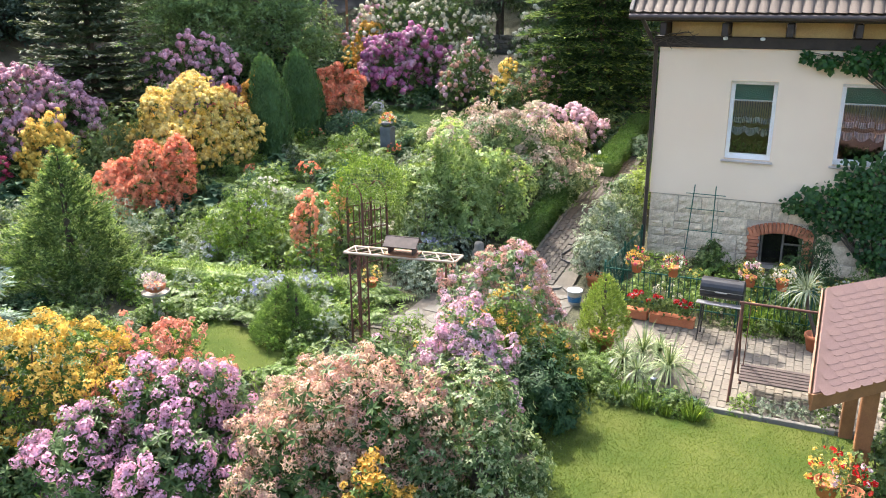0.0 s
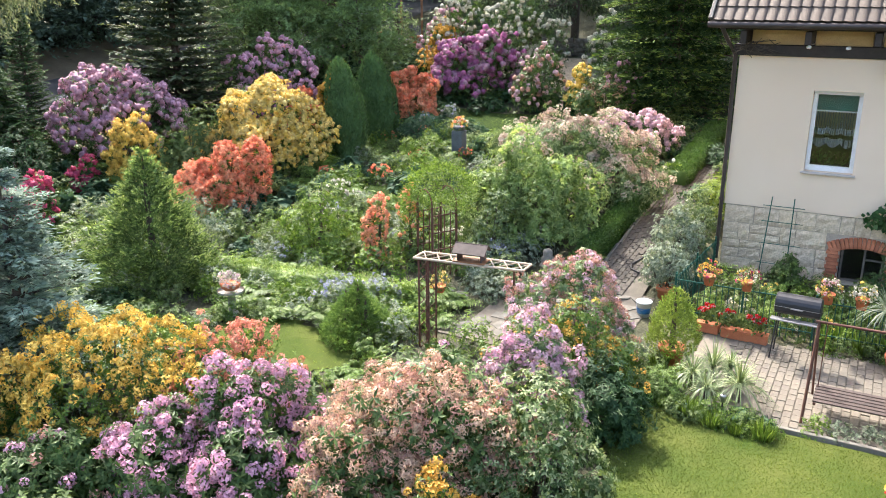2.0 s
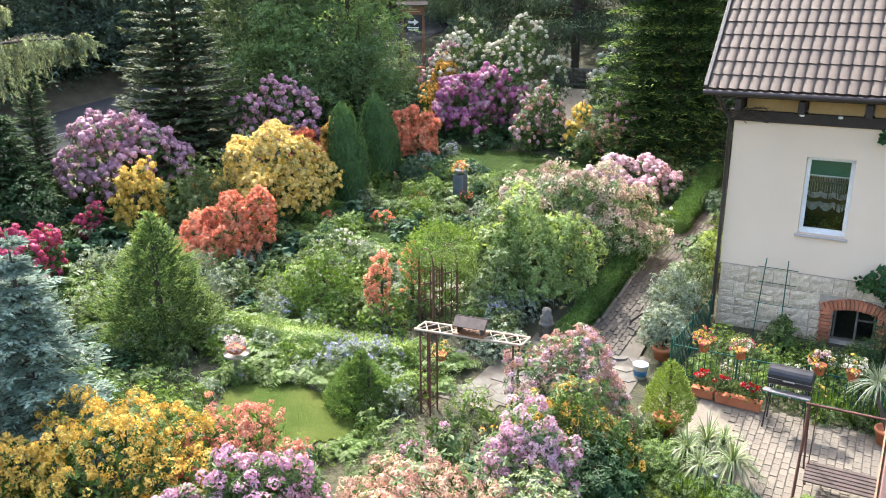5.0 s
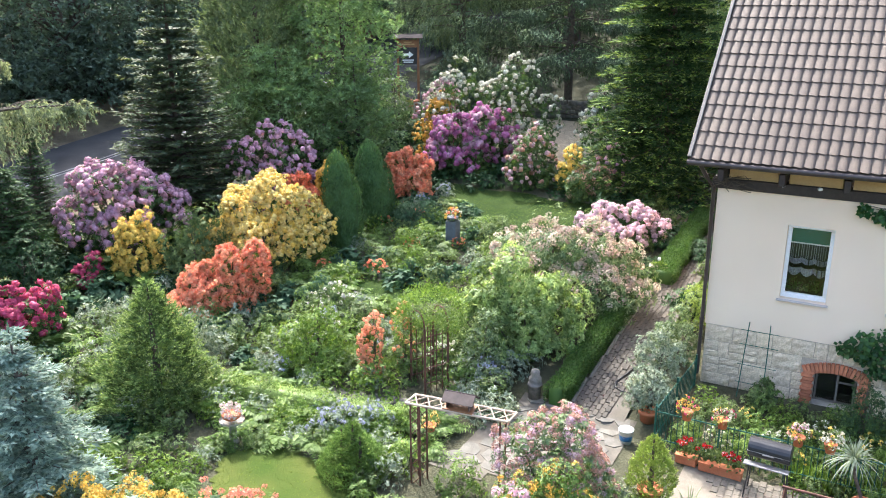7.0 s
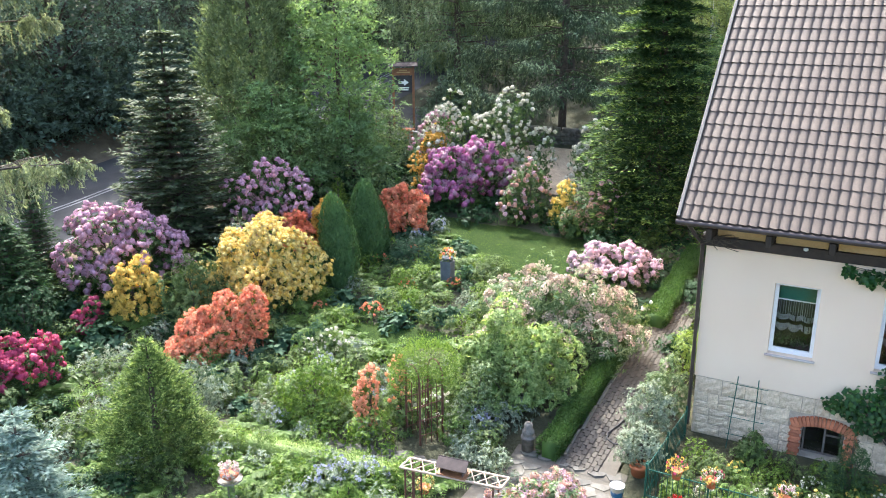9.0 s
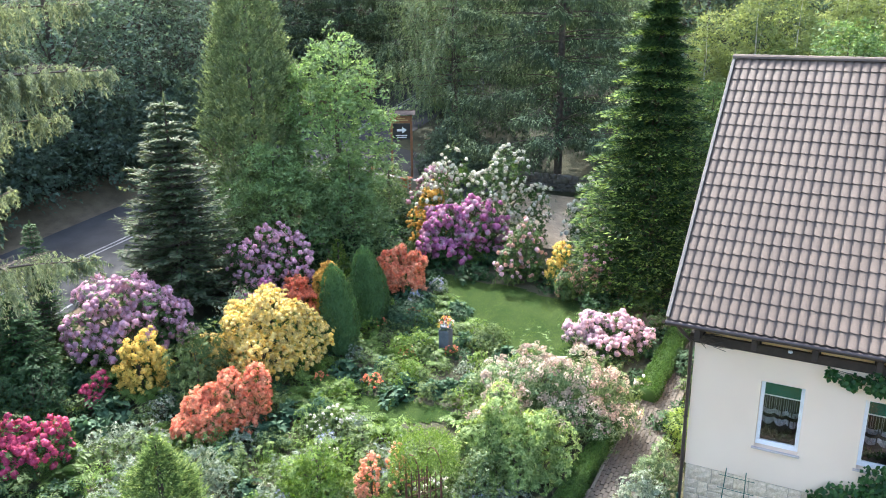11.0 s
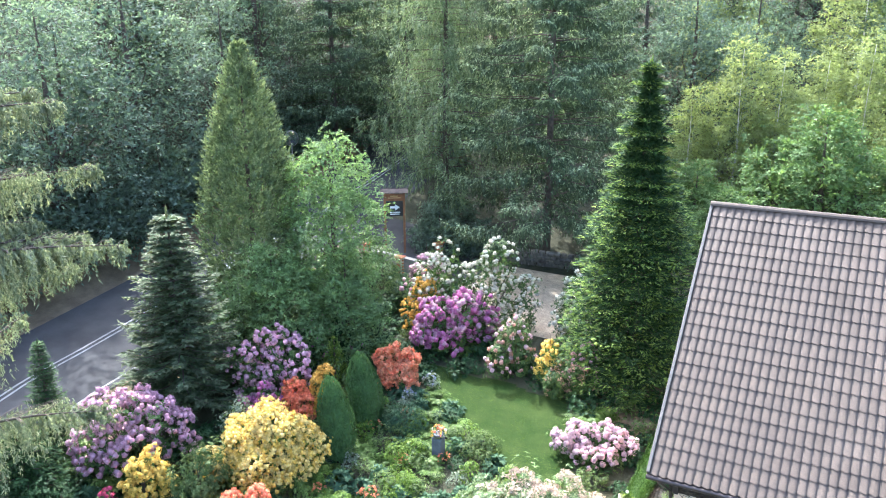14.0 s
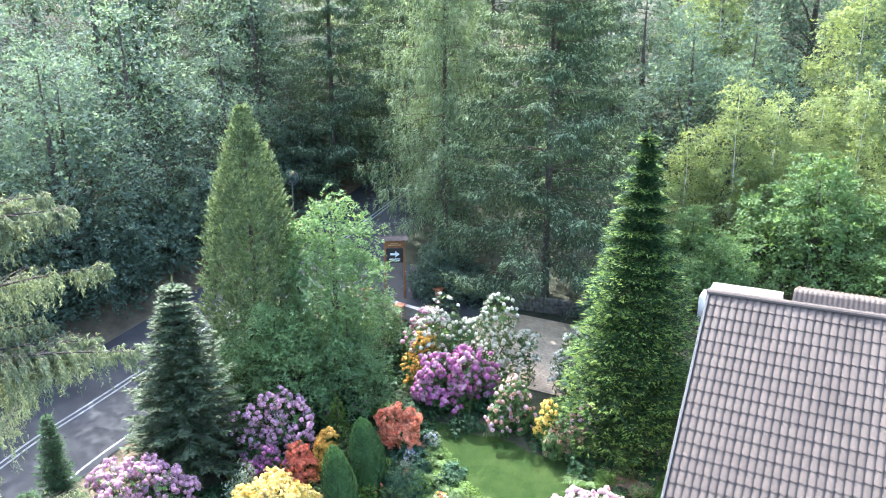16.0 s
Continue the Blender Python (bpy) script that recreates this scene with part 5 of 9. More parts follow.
shrub("rhododendron", -5.7, 24.4, 4.15, 1.4, 1.0, "rhododendron with a few mauve-pink heads", M_RHODO, P_MAUVE, 37, 360, 6, 0.12, 0.045, 40, 8, 0.08, 0.055, "rhododendron", G_R, 7)
shrub("rhododendron", -7.4, 28.0, 5.8, 1.9, 1.6, "white-flowered rhododendron beside the yard", M_RHODO, P_WHITE, 38, 520, 6, 0.13, 0.045, 70, 8, 0.10, 0.07, "rhododendron", G_R, 9)
shrub("rhododendron", -16.6, 22.0, 4.6, 3.4, 2.4, "dark green rhododendron with a few purple heads", M_RHODO_DARK, P_PURPLE, 39, 900, 6, 0.14, 0.05, 30, 8, 0.09, 0.06, "rhododendron", G_R, 11)
# garden trees
layered_fir("fir", -4.2, 25.9, 15.2, 3.1, "tall fir with bright green young shoots", M_FIR, M_FIR_TIP, 41, "conifer", G_C)
conifer("silver_fir", -19.2, 16.2, 9.9, 2.45, "conical grey-green fir with layered branches", M_GREYFIR, M_GREYTIP, 42, 28, 13, 22, 0.27, 0.105, -0.02, 0.02, 0.03, 0.62, "conifer", G_C, tips=0.35, single=True)
plumed_cone("cypress", -20.5, 22.2, 15.9, 2.0, "tall narrow cypress with yellow-green tips", M_CYPRESS, M_CYPTIP, 43, "conifer", G_C, 3600, 12, 0.55, 0.19, 0.09, (0.9, 0.96, 1.0, 1.0, 0.98, 0.92, 0.82, 0.68, 0.5, 0.28, 0.04), 0.9, 0.085, 0.4)
broadleaf("tree", -17.4, 23.9, 11.9, 4.5, 4.4, "broad-leaved garden tree with fresh green leaves", M_TREE, 44, 19000, 0.12, 0.08, 0.3, 18, single=True, limb=0.45, per=26, spray=0.42, flat=0.8)
broadleaf("tree", -18.3, 20.7, 7.7, 5.4, 3.8, "broad-leaved tree with dense green leaves", M_TREE, 45, 22000, 0.11, 0.075, 0.06, 18, single=True, limb=0.45, per=26, spray=0.38, flat=0.8)
broadleaf("tree", -15.7, 22.3, 7.3, 3.4, 3.0, "low broad-leaved tree with dense green leaves", M_TREE, 46, 13000, 0.11, 0.075, 0.1, 13, single=True, limb=0.45, per=26, spray=0.38, flat=0.8)

# ---- woods on the slopes ----
G_W = "woods round the garden"
def copies(src, spots):
    for (x, y, s, a) in spots:
        copy_thing(src, pose(x, y, float(ground_z(x, y)) - 0.1, 0, 0, a) @ Matrix.Scale(s, 4))
big_spruce = old_spruce("spruce", -11.6, 35.6, 24.5, 5.8, "big grey-green spruce with hanging twigs", M_WOODS_DARK, M_SPRUCE_LIT, 51, "conifer", G_W, 18, 9, 115, 6, 0.18, 0.075, 0.42, 0.1, 0.5)
old_spruce("larch", -19.0, 38.0, 24.0, 5.6, "tall larch with feathery hanging twigs", M_LARCH_FAR, M_SPRUCE_LIT, 52, "conifer", G_W, 24, 8, 34, 11, 0.24, 0.05, 0.5, 0.14, 1.5, 0.2)
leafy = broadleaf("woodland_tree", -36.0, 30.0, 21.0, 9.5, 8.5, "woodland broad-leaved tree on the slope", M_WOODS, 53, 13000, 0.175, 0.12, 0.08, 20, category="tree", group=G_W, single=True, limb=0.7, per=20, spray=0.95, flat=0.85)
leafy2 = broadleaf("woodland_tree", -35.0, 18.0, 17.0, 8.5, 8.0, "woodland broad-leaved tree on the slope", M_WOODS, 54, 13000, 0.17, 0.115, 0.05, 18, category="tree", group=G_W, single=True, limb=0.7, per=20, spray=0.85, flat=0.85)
POINTED = [(0.0, 0.0, 1.0, 0.2), (0.1, 0.05, 0.88, 0.28)] + [(math.cos(i * 2.4) * (0.12 + 0.05 * i), math.sin(i * 2.4) * (0.12 + 0.05 * i), 0.86 - 0.052 * i + 0.05 * math.sin(i * 5.0), 0.27 + 0.03 * math.sin(i * 3.0)) for i in range(11)]
light = broadleaf("birch", -4.0, 47.5, 15.3, 6.6, 6.0, "young birch with light yellow-green leaves", M_WOODS_LIGHT, 55, 20000, 0.115, 0.08, 0.06, 16, M_BIRCHBARK, "tree", G_W, single=True, trunk=0.07, limb=0.4, per=24, spray=0.42, flat=0.5, lobes=POINTED)
maple = broadleaf("maple", 1.2, 43.0, 12.0, 8.2, 7.0, "round-crowned maple with mid green leaves", M_MAPLE, 56, 20000, 0.16, 0.125, 0.05, 16, None, "tree", G_W, single=True, limb=0.6, per=24, spray=0.55, flat=0.75)
dark = old_spruce("spruce", -27.5, 48.0, 27.0, 4.8, "dark spruce of the woodland slope", M_WOODS_DARK, M_SPRUCE_LIT, 57, "conifer", G_W, 21, 7, 48, 4, 0.28, 0.12, 0.55, 0.05, 0.6)
# The last two trees of this row are added to shade the road.
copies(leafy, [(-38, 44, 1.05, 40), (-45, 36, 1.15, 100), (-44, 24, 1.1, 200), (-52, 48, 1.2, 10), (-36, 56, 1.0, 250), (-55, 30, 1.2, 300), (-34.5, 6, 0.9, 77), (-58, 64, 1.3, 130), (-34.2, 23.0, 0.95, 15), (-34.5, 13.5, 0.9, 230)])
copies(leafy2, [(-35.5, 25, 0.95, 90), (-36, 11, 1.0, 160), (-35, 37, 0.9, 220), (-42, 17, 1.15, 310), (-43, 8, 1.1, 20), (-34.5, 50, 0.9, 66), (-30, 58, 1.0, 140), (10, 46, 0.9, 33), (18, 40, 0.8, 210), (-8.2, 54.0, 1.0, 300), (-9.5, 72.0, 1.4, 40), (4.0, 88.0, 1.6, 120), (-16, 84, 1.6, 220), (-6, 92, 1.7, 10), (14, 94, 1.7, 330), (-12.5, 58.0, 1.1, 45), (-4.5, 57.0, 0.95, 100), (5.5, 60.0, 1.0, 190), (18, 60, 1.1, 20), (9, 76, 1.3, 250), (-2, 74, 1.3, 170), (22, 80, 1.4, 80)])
copies(dark, [(-33, 62, 1.1, 30), (-24, 56, 1.0, 80), (-40, 66, 1.15, 120), (-18, 62, 1.05, 200), (-50, 56, 1.1, 260), (-44, 50, 1.0, 310), (-48, 42, 0.95, 15), (-62, 44, 1.1, 5), (-22, 70, 1.1, 75)])
copies(big_spruce, [(-15.5, 47.5, 1.0, 230), (-30.5, 43.0, 0.95, 310)])
copies(light, [(-1.7, 48.0, 0.93, 140), (-6.6, 46.5, 0.72, 250), (0.6, 49.5, 0.9, 60), (2.9, 50.0, 1.0, 120), (5.8, 47.5, 0.95, 75), (8.6, 49.5, 1.05, 200), (13.5, 52, 1.1, 260), (20, 48, 1.0, 80), (1.8, 62, 1.5, 310), (13, 66, 1.6, 150), (-8.5, 66, 1.5, 20), (23, 68, 1.6, 300)])
copies(maple, [(-2.9, 38.6, 0.55, 70), (6.6, 40.5, 0.8, 250), (11, 38, 0.95, 100), (-5.0, 41.5, 0.6, 200), (16, 44, 1.0, 300)])

# ---- house details ----
def tube_part(name, pts, r, mat, parent, label="", sides=8):
    rr = [r] * len(pts) if isinstance(r, (int, float)) else r
    v, t = tube_np(pts, rr, sides)
    return child(name, mesh_np(name, v, t, [mat], smooth=True), parent, label)


def lathe(profile, sides=20):
    """A turned body from (radius, height) pairs, closed at the bottom."""
    bm = bmesh.new()
    rings = [[bm.verts.new((r * math.cos(a), r * math.sin(a), z)) for a in np.linspace(0, 2 * math.pi, sides, endpoint=False)] for r, z in profile]
    for a, b in zip(rings, rings[1:]):
        for i in range(sides):
            bm.faces.new((a[i], a[(i + 1) % sides], b[(i + 1) % sides], b[i]))
    bm.faces.new(rings[0][::-1])
    return bm


part("eaves_beam", slab(-0.12, HX1, 13.93, 14.3, 5.19, 5.42, 0.01), M_DARKWOOD, house, "dark stained eaves beam")
for i in range(9):
    x = 0.22 + i * 1.25
    part("infill_panel", slab(x, x + 1.06, 13.99, 14.2, 5.424, 5.80, 0.006), M_YELLOWBOARD, house, "ochre boarded infill panel")
    part("rafter_end", slab(x - 0.16, x - 0.03, 13.42, 14.3, 5.46, 5.72, 0.01), M_DARKWOOD, house, "dark rafter end")
part("soffit", slab(-0.4, HX1, 13.45, 14.3, 5.74, 5.77), M_DARKWOOD, house, "dark wooden soffit")
for x in (1.36, 2.1):
    part("insulator", lathe([(0.03, 0), (0.05, 0.01), (0.05, 0.05), (0.02, 0.07)], 10), M_PVC, house, "white porcelain insulator", pose(x, 13.9, 5.36))
# floor and ceiling close the rooms
part("floor", slab(0.34, HX1 - 0.34, 14.36, 24.14, 1.8, 1.9), M_DARKROOM, house)
part("ceiling", slab(0.34, HX1 - 0.34, 14.36, 24.14, 5.1, 5.18), M_RENDER, house)
# gutter and downpipe
v, t = tube_np([(VERGE_X - 0.02, EAVE_Y - 0.05, EAVE_Z - 0.09), (HX1 + 0.5, EAVE_Y - 0.05, EAVE_Z - 0.09)], [0.062, 0.062], 10)
child("gutter", mesh_np("gutter", v, t, [M_GUTTER], smooth=True), house, "dark brown half-round gutter")
tube_part("downpipe", [(-0.3, EAVE_Y - 0.03, 5.80), (-0.2, 13.6, 5.5), (-0.075, 13.93, 5.2), (-0.06, 13.93, 3.5), (-0.05, 13.93, 0.6)], 0.045, M_GUTTER, house, "dark brown downpipe")
for z in (4.6, 3.2, 2.0):
    part("pipe_clip", lathe([(0.06, 0), (0.06, 0.03)], 10), M_GUTTER, house, m=pose(-0.06, 13.93, z))
# verge flashing and barge board
def along_slope(x0, x1, lift0, lift1, mat, name, label):
    bm = slab(x0, x1, 0, (Vector((0, RIDGE_Y - EAVE_Y, RIDGE_Z - EAVE_Z))).length, lift0, lift1, 0.008)
    ang = math.degrees(math.atan2(RIDGE_Z - EAVE_Z, RIDGE_Y - EAVE_Y))
    part(name, bm, mat, house, label, pose(0, EAVE_Y, EAVE_Z, ang))
along_slope(VERGE_X - 0.03, VERGE_X + 0.05, 0.02, 0.07, M_ZINC, "verge_flashing", "grey-brown metal verge flashing")
along_slope(VERGE_X - 0.03, VERGE_X + 0.0, -0.2, 0.018, M_DARKWOOD, "barge_board", "dark stained barge board")

# windows
M_PLANT_DARK = M_RHODO_DARK
for wi, (xa, xb, za, zb) in enumerate(WINDOWS):
    win = child("window", mesh_np("f", [(0, 0, 0), (0.001, 0, 0), (0, 0.001, 0)], [(0, 1, 2)], [M_PVC]), house, "white framed window with a green blind")
    bm = bmesh.new()
    fw, y0, y1 = 0.085, 14.16, 14.24
    for a, b, c, d in ((xa, xb, za, za + 0.12), (xa, xb, zb - fw, zb), (xa, xa + fw, za + 0.12, zb - fw), (xb - fw, xb, za + 0.12, zb - fw)):
        bmesh.ops.create_cube(bm, size=1.0, matrix=Matrix.Translation(((a + b) / 2, (y0 + y1) / 2, (c + d) / 2)) @ Matrix.Diagonal((b - a, y1 - y0, d - c, 1)))
    bmesh.ops.bevel(bm, geom=bm.edges[:], offset=0.008, segments=1, affect="EDGES")
    me = bpy.data.meshes.new("window_frame")
    bm.to_mesh(me)
    bm.free()
    me.materials.append(M_PVC)
    win.data = me
    pane = part("pane", slab(xa + fw - 0.01, xb - fw + 0.01, 14.195, 14.203, za + 0.11, zb - fw + 0.01), M_GLASS, win, "clear window glass")
    pane.visible_shadow = False
    part("sill", slab(xa - 0.06, xb + 0.06, 13.93, 14.16, za - 0.045, za - 0.004, 0.008), M_SILL, win, "pale stone window sill")
    part("blind", slab(xa + 0.06, xb - 0.06, 14.26, 14.275, zb - 0.42, zb), M_BLIND, win, "green roller blind, pulled a little down")
    part("blind_bar", slab(xa + 0.06, xb - 0.06, 14.25, 14.28, zb - 0.45, zb - 0.424, 0.004), M_PVC, win, "white blind bar")
    # lace curtain: pleats above two scalloped bands
    rng = np.random.default_rng(90 + wi)
    bm = bmesh.new()
    nx = 60
    def band(z_hi, lo):
        prev = None
        for i in range(nx + 1):
            x = xa + 0.07 + (xb - xa - 0.14) * i / nx
            y = 14.31 + 0.012 * math.sin(i * 1.9) + 0.006 * math.sin(i * 0.7)
            cur = (bm.verts.new((x, y, z_hi(i / nx))), bm.verts.new((x, y, lo(i / nx))))
            if prev and rng.random() < 0.93:
                bm.faces.new((prev[0], cur[0], cur[1], prev[1]))
            prev = cur
    sw = lambda u: abs(math.sin(u * math.pi * 3))
    band(lambda u: zb - 0.78 - 0.04 * sw(u), lambda u: zb - 0.9 - 0.05 * sw(u))
    band(lambda u: zb - 1.0 - 0.04 * sw(u), lambda u: zb - 1.12 - 0.10 * sw(u))
    for i in range(16):
        x = xa + 0.09 + (xb - xa - 0.18) * (i + rng.uniform(-0.3, 0.3)) / 15
        bm.faces.new([bm.verts.new(c) for c in ((x, 14.315, zb - 0.45), (x + 0.014, 14.31, zb - 0.45), (x + 0.014, 14.31, zb - 0.8), (x, 14.315, zb - 0.8))])
    part("curtain", bm, M_LACE, win, "white lace curtain with scalloped hem")
    P = np.stack([rng.uniform(xa + 0.1, xb - 0.1, 160), rng.uniform(14.36, 14.46, 160), za + 0.1 + rng.uniform(0, 0.3, 160) * rng.uniform(0.3, 1, 160)], 1)
    v, t = scattered_leaves(rng, P, np.tile([0, -0.3, 1.0], (160, 1)), 0.10, 0.05)
    child("house_plants", mesh_np("house_plants", v, t, [M_PLANT_DARK]), win, kind="stuff")

# cellar window in its brick arch
M_OLDWOOD = solid_mat("old_grey_wood", (0.13, 0.11, 0.09), (0.24, 0.205, 0.17), 6, 40, 0.9, 0, 0.5, 0.004)
cx0, cx1, cz0, cz1 = CELLAR
cw = part("cellar_window", slab(cx0, cx1, 14.30, 14.34, cz0, cz0 + 0.05, 0.006), M_OLDWOOD, house, "weathered cellar window under a brick arch")
for x in (cx0 + 0.02, (cx0 + cx1) / 2 + 0.02, cx1 - 0.06):
    part("mullion", slab(x, x + 0.045, 14.25, 14.30, cz0 + 0.05, cz1, 0.005), M_OLDWOOD, cw, "weathered grey wooden bar")
part("transom", slab((cx0 + cx1) / 2 + 0.065, cx1 - 0.06, 14.26, 14.295, cz0 + 0.52, cz0 + 0.56, 0.004), M_OLDWOOD, cw)
part("cellar_pane", slab(cx0 + 0.065, cx1 - 0.06, 14.305, 14.311, cz0 + 0.05, cz1), M_GLASS, cw, "dusty dark window glass").visible_shadow = False
# Added dark panel stands in for the unlit cellar behind the pane.
part("cellar_dark_backing", slab(cx0 - 0.3, cx1 + 0.3, 14.9, 15.0, 0.0, 1.7), M_DARKROOM, house)
wedge = bmesh.new()
bmesh.ops.create_cube(wedge, size=1.0, matrix=Matrix.Diagonal((0.072, 0.12, 0.235, 1)))
bmesh.ops.bevel(wedge, geom=wedge.edges[:], offset=0.006, segments=1, affect="EDGES")
brick_me = bpy.data.meshes.new("brick")
wedge.to_mesh(brick_me)
wedge.free()
brick_me.materials.append(M_BRICK)
R0, xc = 1.35, (cx0 + cx1) / 2
zc = 1.33 - R0
for i in range(17):
    a = (i - 8) * 0.0615
    b = child("brick", brick_me, house)
    b.matrix_basis = pose(xc + R0 * math.sin(a), 14.02, zc + R0 * math.cos(a) + 0.02, 0, math.degrees(a), 0)
for side in (-1, 1):
    for i in range(10):
        b = child("brick", brick_me, house)
        xoff = 0.12 if i % 2 else 0.15
        b.matrix_basis = pose((cx0 if side < 0 else cx1) + side * xoff, 14.02, 0.42 + i * 0.082, 0, 90, 0)

# a tangle of dry twigs and wire caught under the eaves corner
rng = np.random.default_rng(5)
ch = []
for i in range(26):
    p = np.array([rng.uniform(-0.35, 0.75), rng.uniform(13.66, 13.86), rng.uniform(5.24, 5.5)])
    d = around(rng, 1)[0] * np.array([0.35, 0.1, 0.16])
    ch.append(tube_np([p - d, p + rng.normal(0, 0.03, 3), p + d], [0.008, 0.008, 0.004], 4))
v, t, _ = join_np(ch)
tagged(new("dry_twigs", mesh_np("dry_twigs", v, t, [M_BARK])), "tangle of dry brown twigs caught under the eaves", "twigs", kind="stuff")

# ivy on the wall
def ivy(seed, outline, n, label, y=13.97, depth=0.25, foot=None):
    """Ivy that hangs on the wall: stems and many leaves within a union of discs (x, z, r)."""
    rng = np.random.default_rng(seed)
    root = tagged(new("ivy"), label, "ivy")
    x0, z0 = outline[0][0], outline[0][1]
    ch = []
    for (x, z, r) in outline:
        for k in range(3):
            e = (x + rng.uniform(-r, r), y - 0.03, z + rng.uniform(-r, r))
            ch.append(tube_np([foot or (x0 + 1.0, y - 0.015, 0.4), ((x0 + x) / 2 + rng.uniform(-0.2, 0.2), y - 0.02, (z0 + z) / 2), e], [0.02, 0.014, 0.005], 5))
    v, t, _ = join_np(ch)
    child("stem", mesh_np("stem", v, t, [M_BARK]), root, "brown climbing stems", "stuff")
    o = np.array(outline)
    k = rng.choice(len(o), n, p=o[:, 2] ** 2 / (o[:, 2] ** 2).sum())
    a, q = rng.uniform(0, 6.283, n), np.sqrt(rng.random(n)) * rng.uniform(0.8, 1.1, n)
    x, z = o[k, 0] + np.cos(a) * q * o[k, 2], o[k, 1] + np.sin(a) * q * o[k, 2]
    bulge = np.clip(1.1 - q, 0.05, 1)
    P = np.stack([x, y - rng.random(n) * depth * bulge - 0.02, z], 1)
    D = np.stack([rng.normal(0, 0.6, n), rng.uniform(-0.6, -0.1, n), rng.uniform(-1, 0.2, n)], 1)
    s = rng.uniform(0.6, 1.25, n)
    v, t = blades(P, D, np.tile([0, -1.0, 0.5], (n, 1)) + rng.normal(0, 0.35, (n, 3)), 0.11 * s, 0.10 * s)
    child("leaves", mesh_np("leaves", v, t, [M_IVY]), root, kind="stuff")
    return root


ivy(1, [(3.9, 1.9, 0.62), (4.6, 2.1, 0.75), (3.35, 2.05, 0.35), (3.05, 1.95, 0.22), (4.9, 1.2, 0.6), (5.5, 2.2, 0.9), (4.4, 2.65, 0.55), (5.2, 3.0, 0.55), (5.6, 0.9, 0.6)], 3600, "dark green ivy climbing over the stone plinth", depth=0.4)
ivy(2, [(4.6, 5.0, 0.45), (3.9, 4.98, 0.28), (3.4, 4.95, 0.2), (3.0, 5.05, 0.14), (5.3, 4.8, 0.6), (5.5, 4.0, 0.5), (4.95, 4.45, 0.3), (5.2, 5.3, 0.5), (5.0, 3.6, 0.16)], 2400, "dark green ivy hanging under the eaves", depth=0.4, foot=(5.6, 13.95, 3.6))
ivy(3, [(4.9, 6.2, 0.5), (5.3, 6.7, 0.5), (4.55, 5.95, 0.28)], 900, "sunlit ivy growing over the gutter", y=13.2, depth=0.45, foot=(5.4, 13.3, 5.5))

# ---- terrace furniture ----
M_PAVER = solid_mat("concrete_paver", (0.125, 0.107, 0.084), (0.175, 0.152, 0.122), 2.5, 45, 0.9, 0, 0.4, 0.004, 0.10)
M_PATHPAVER = solid_mat("weathered_paver", (0.062, 0.053, 0.042), (0.105, 0.09, 0.074), 2.0, 45, 0.9, 0, 0.5, 0.005, 0.16)
M_PATHJOINT = solid_mat("mossy_joint_sand", (0.085, 0.074, 0.058), (0.14, 0.123, 0.097), 3, 60, 0.95)
M_JOINT = solid_mat("joint_sand", (0.14, 0.12, 0.09), (0.22, 0.19, 0.15), 3, 60, 0.95)
M_TERRA = solid_mat("terracotta", (0.42, 0.135, 0.06), (0.56, 0.20, 0.09), 3, 50, 0.85, 0, 0.2, 0.003)
M_BLACK = solid_mat("black_enamel", (0.02, 0.02, 0.022), (0.04, 0.04, 0.043), 3, 40, 0.35, 0.2, 0.02)
M_STEEL = solid_mat("grey_steel", (0.3, 0.3, 0.3), (0.42, 0.42, 0.42), 3, 60, 0.4, 0.8, 0.03)
M_RUST = solid_mat("rusty_brown_paint", (0.075, 0.034, 0.022), (0.15, 0.065, 0.042), 9, 60, 0.75, 0, 0.3, 0.003)
M_BROWNWOOD = solid_mat("brown_slat_wood", (0.035, 0.024, 0.02), (0.075, 0.052, 0.045), 6, 60, 0.65, 0, 0.3, 0.003, 0.1)
M_GREENPAINT = solid_mat("green_fence_paint", (0.008, 0.065, 0.045), (0.014, 0.10, 0.068), 3, 60, 0.45, 0, 0.05)
M_SHINGLE = solid_mat("pink_bitumen_shingle", (0.165, 0.098, 0.082), (0.212, 0.13, 0.11), 1.5, 80, 0.9, 0, 0.4, 0.004, 0.05)
M_HONEY = solid_mat("stained_brown_timber", (0.17, 0.07, 0.03), (0.27, 0.12, 0.05), 4, 50, 0.55, 0, 0.3, 0.004)
M_PALEWOOD = solid_mat("weathered_pale_wood", (0.36, 0.28, 0.2), (0.5, 0.40, 0.3), 5, 60, 0.8, 0, 0.3, 0.003)
M_CONCRETE = solid_mat("mossy_concrete", (0.30, 0.28, 0.24), (0.46, 0.43, 0.37), 4, 40, 0.9, 0, 0.5, 0.006)
M_SLATE = solid_mat("dark_slate", (0.07, 0.08, 0.09), (0.13, 0.145, 0.16), 4, 40, 0.7, 0, 0.4, 0.006)
M_WHITEPL = solid_mat("white_plastic", (0.6, 0.62, 0.62), (0.75, 0.76, 0.75), 3, 50, 0.4, 0, 0.02)
M_BLUEPL = solid_mat("blue_plastic", (0.03, 0.16, 0.38), (0.05, 0.22, 0.48), 3, 50, 0.4, 0, 0.02)

GZ = 0.16
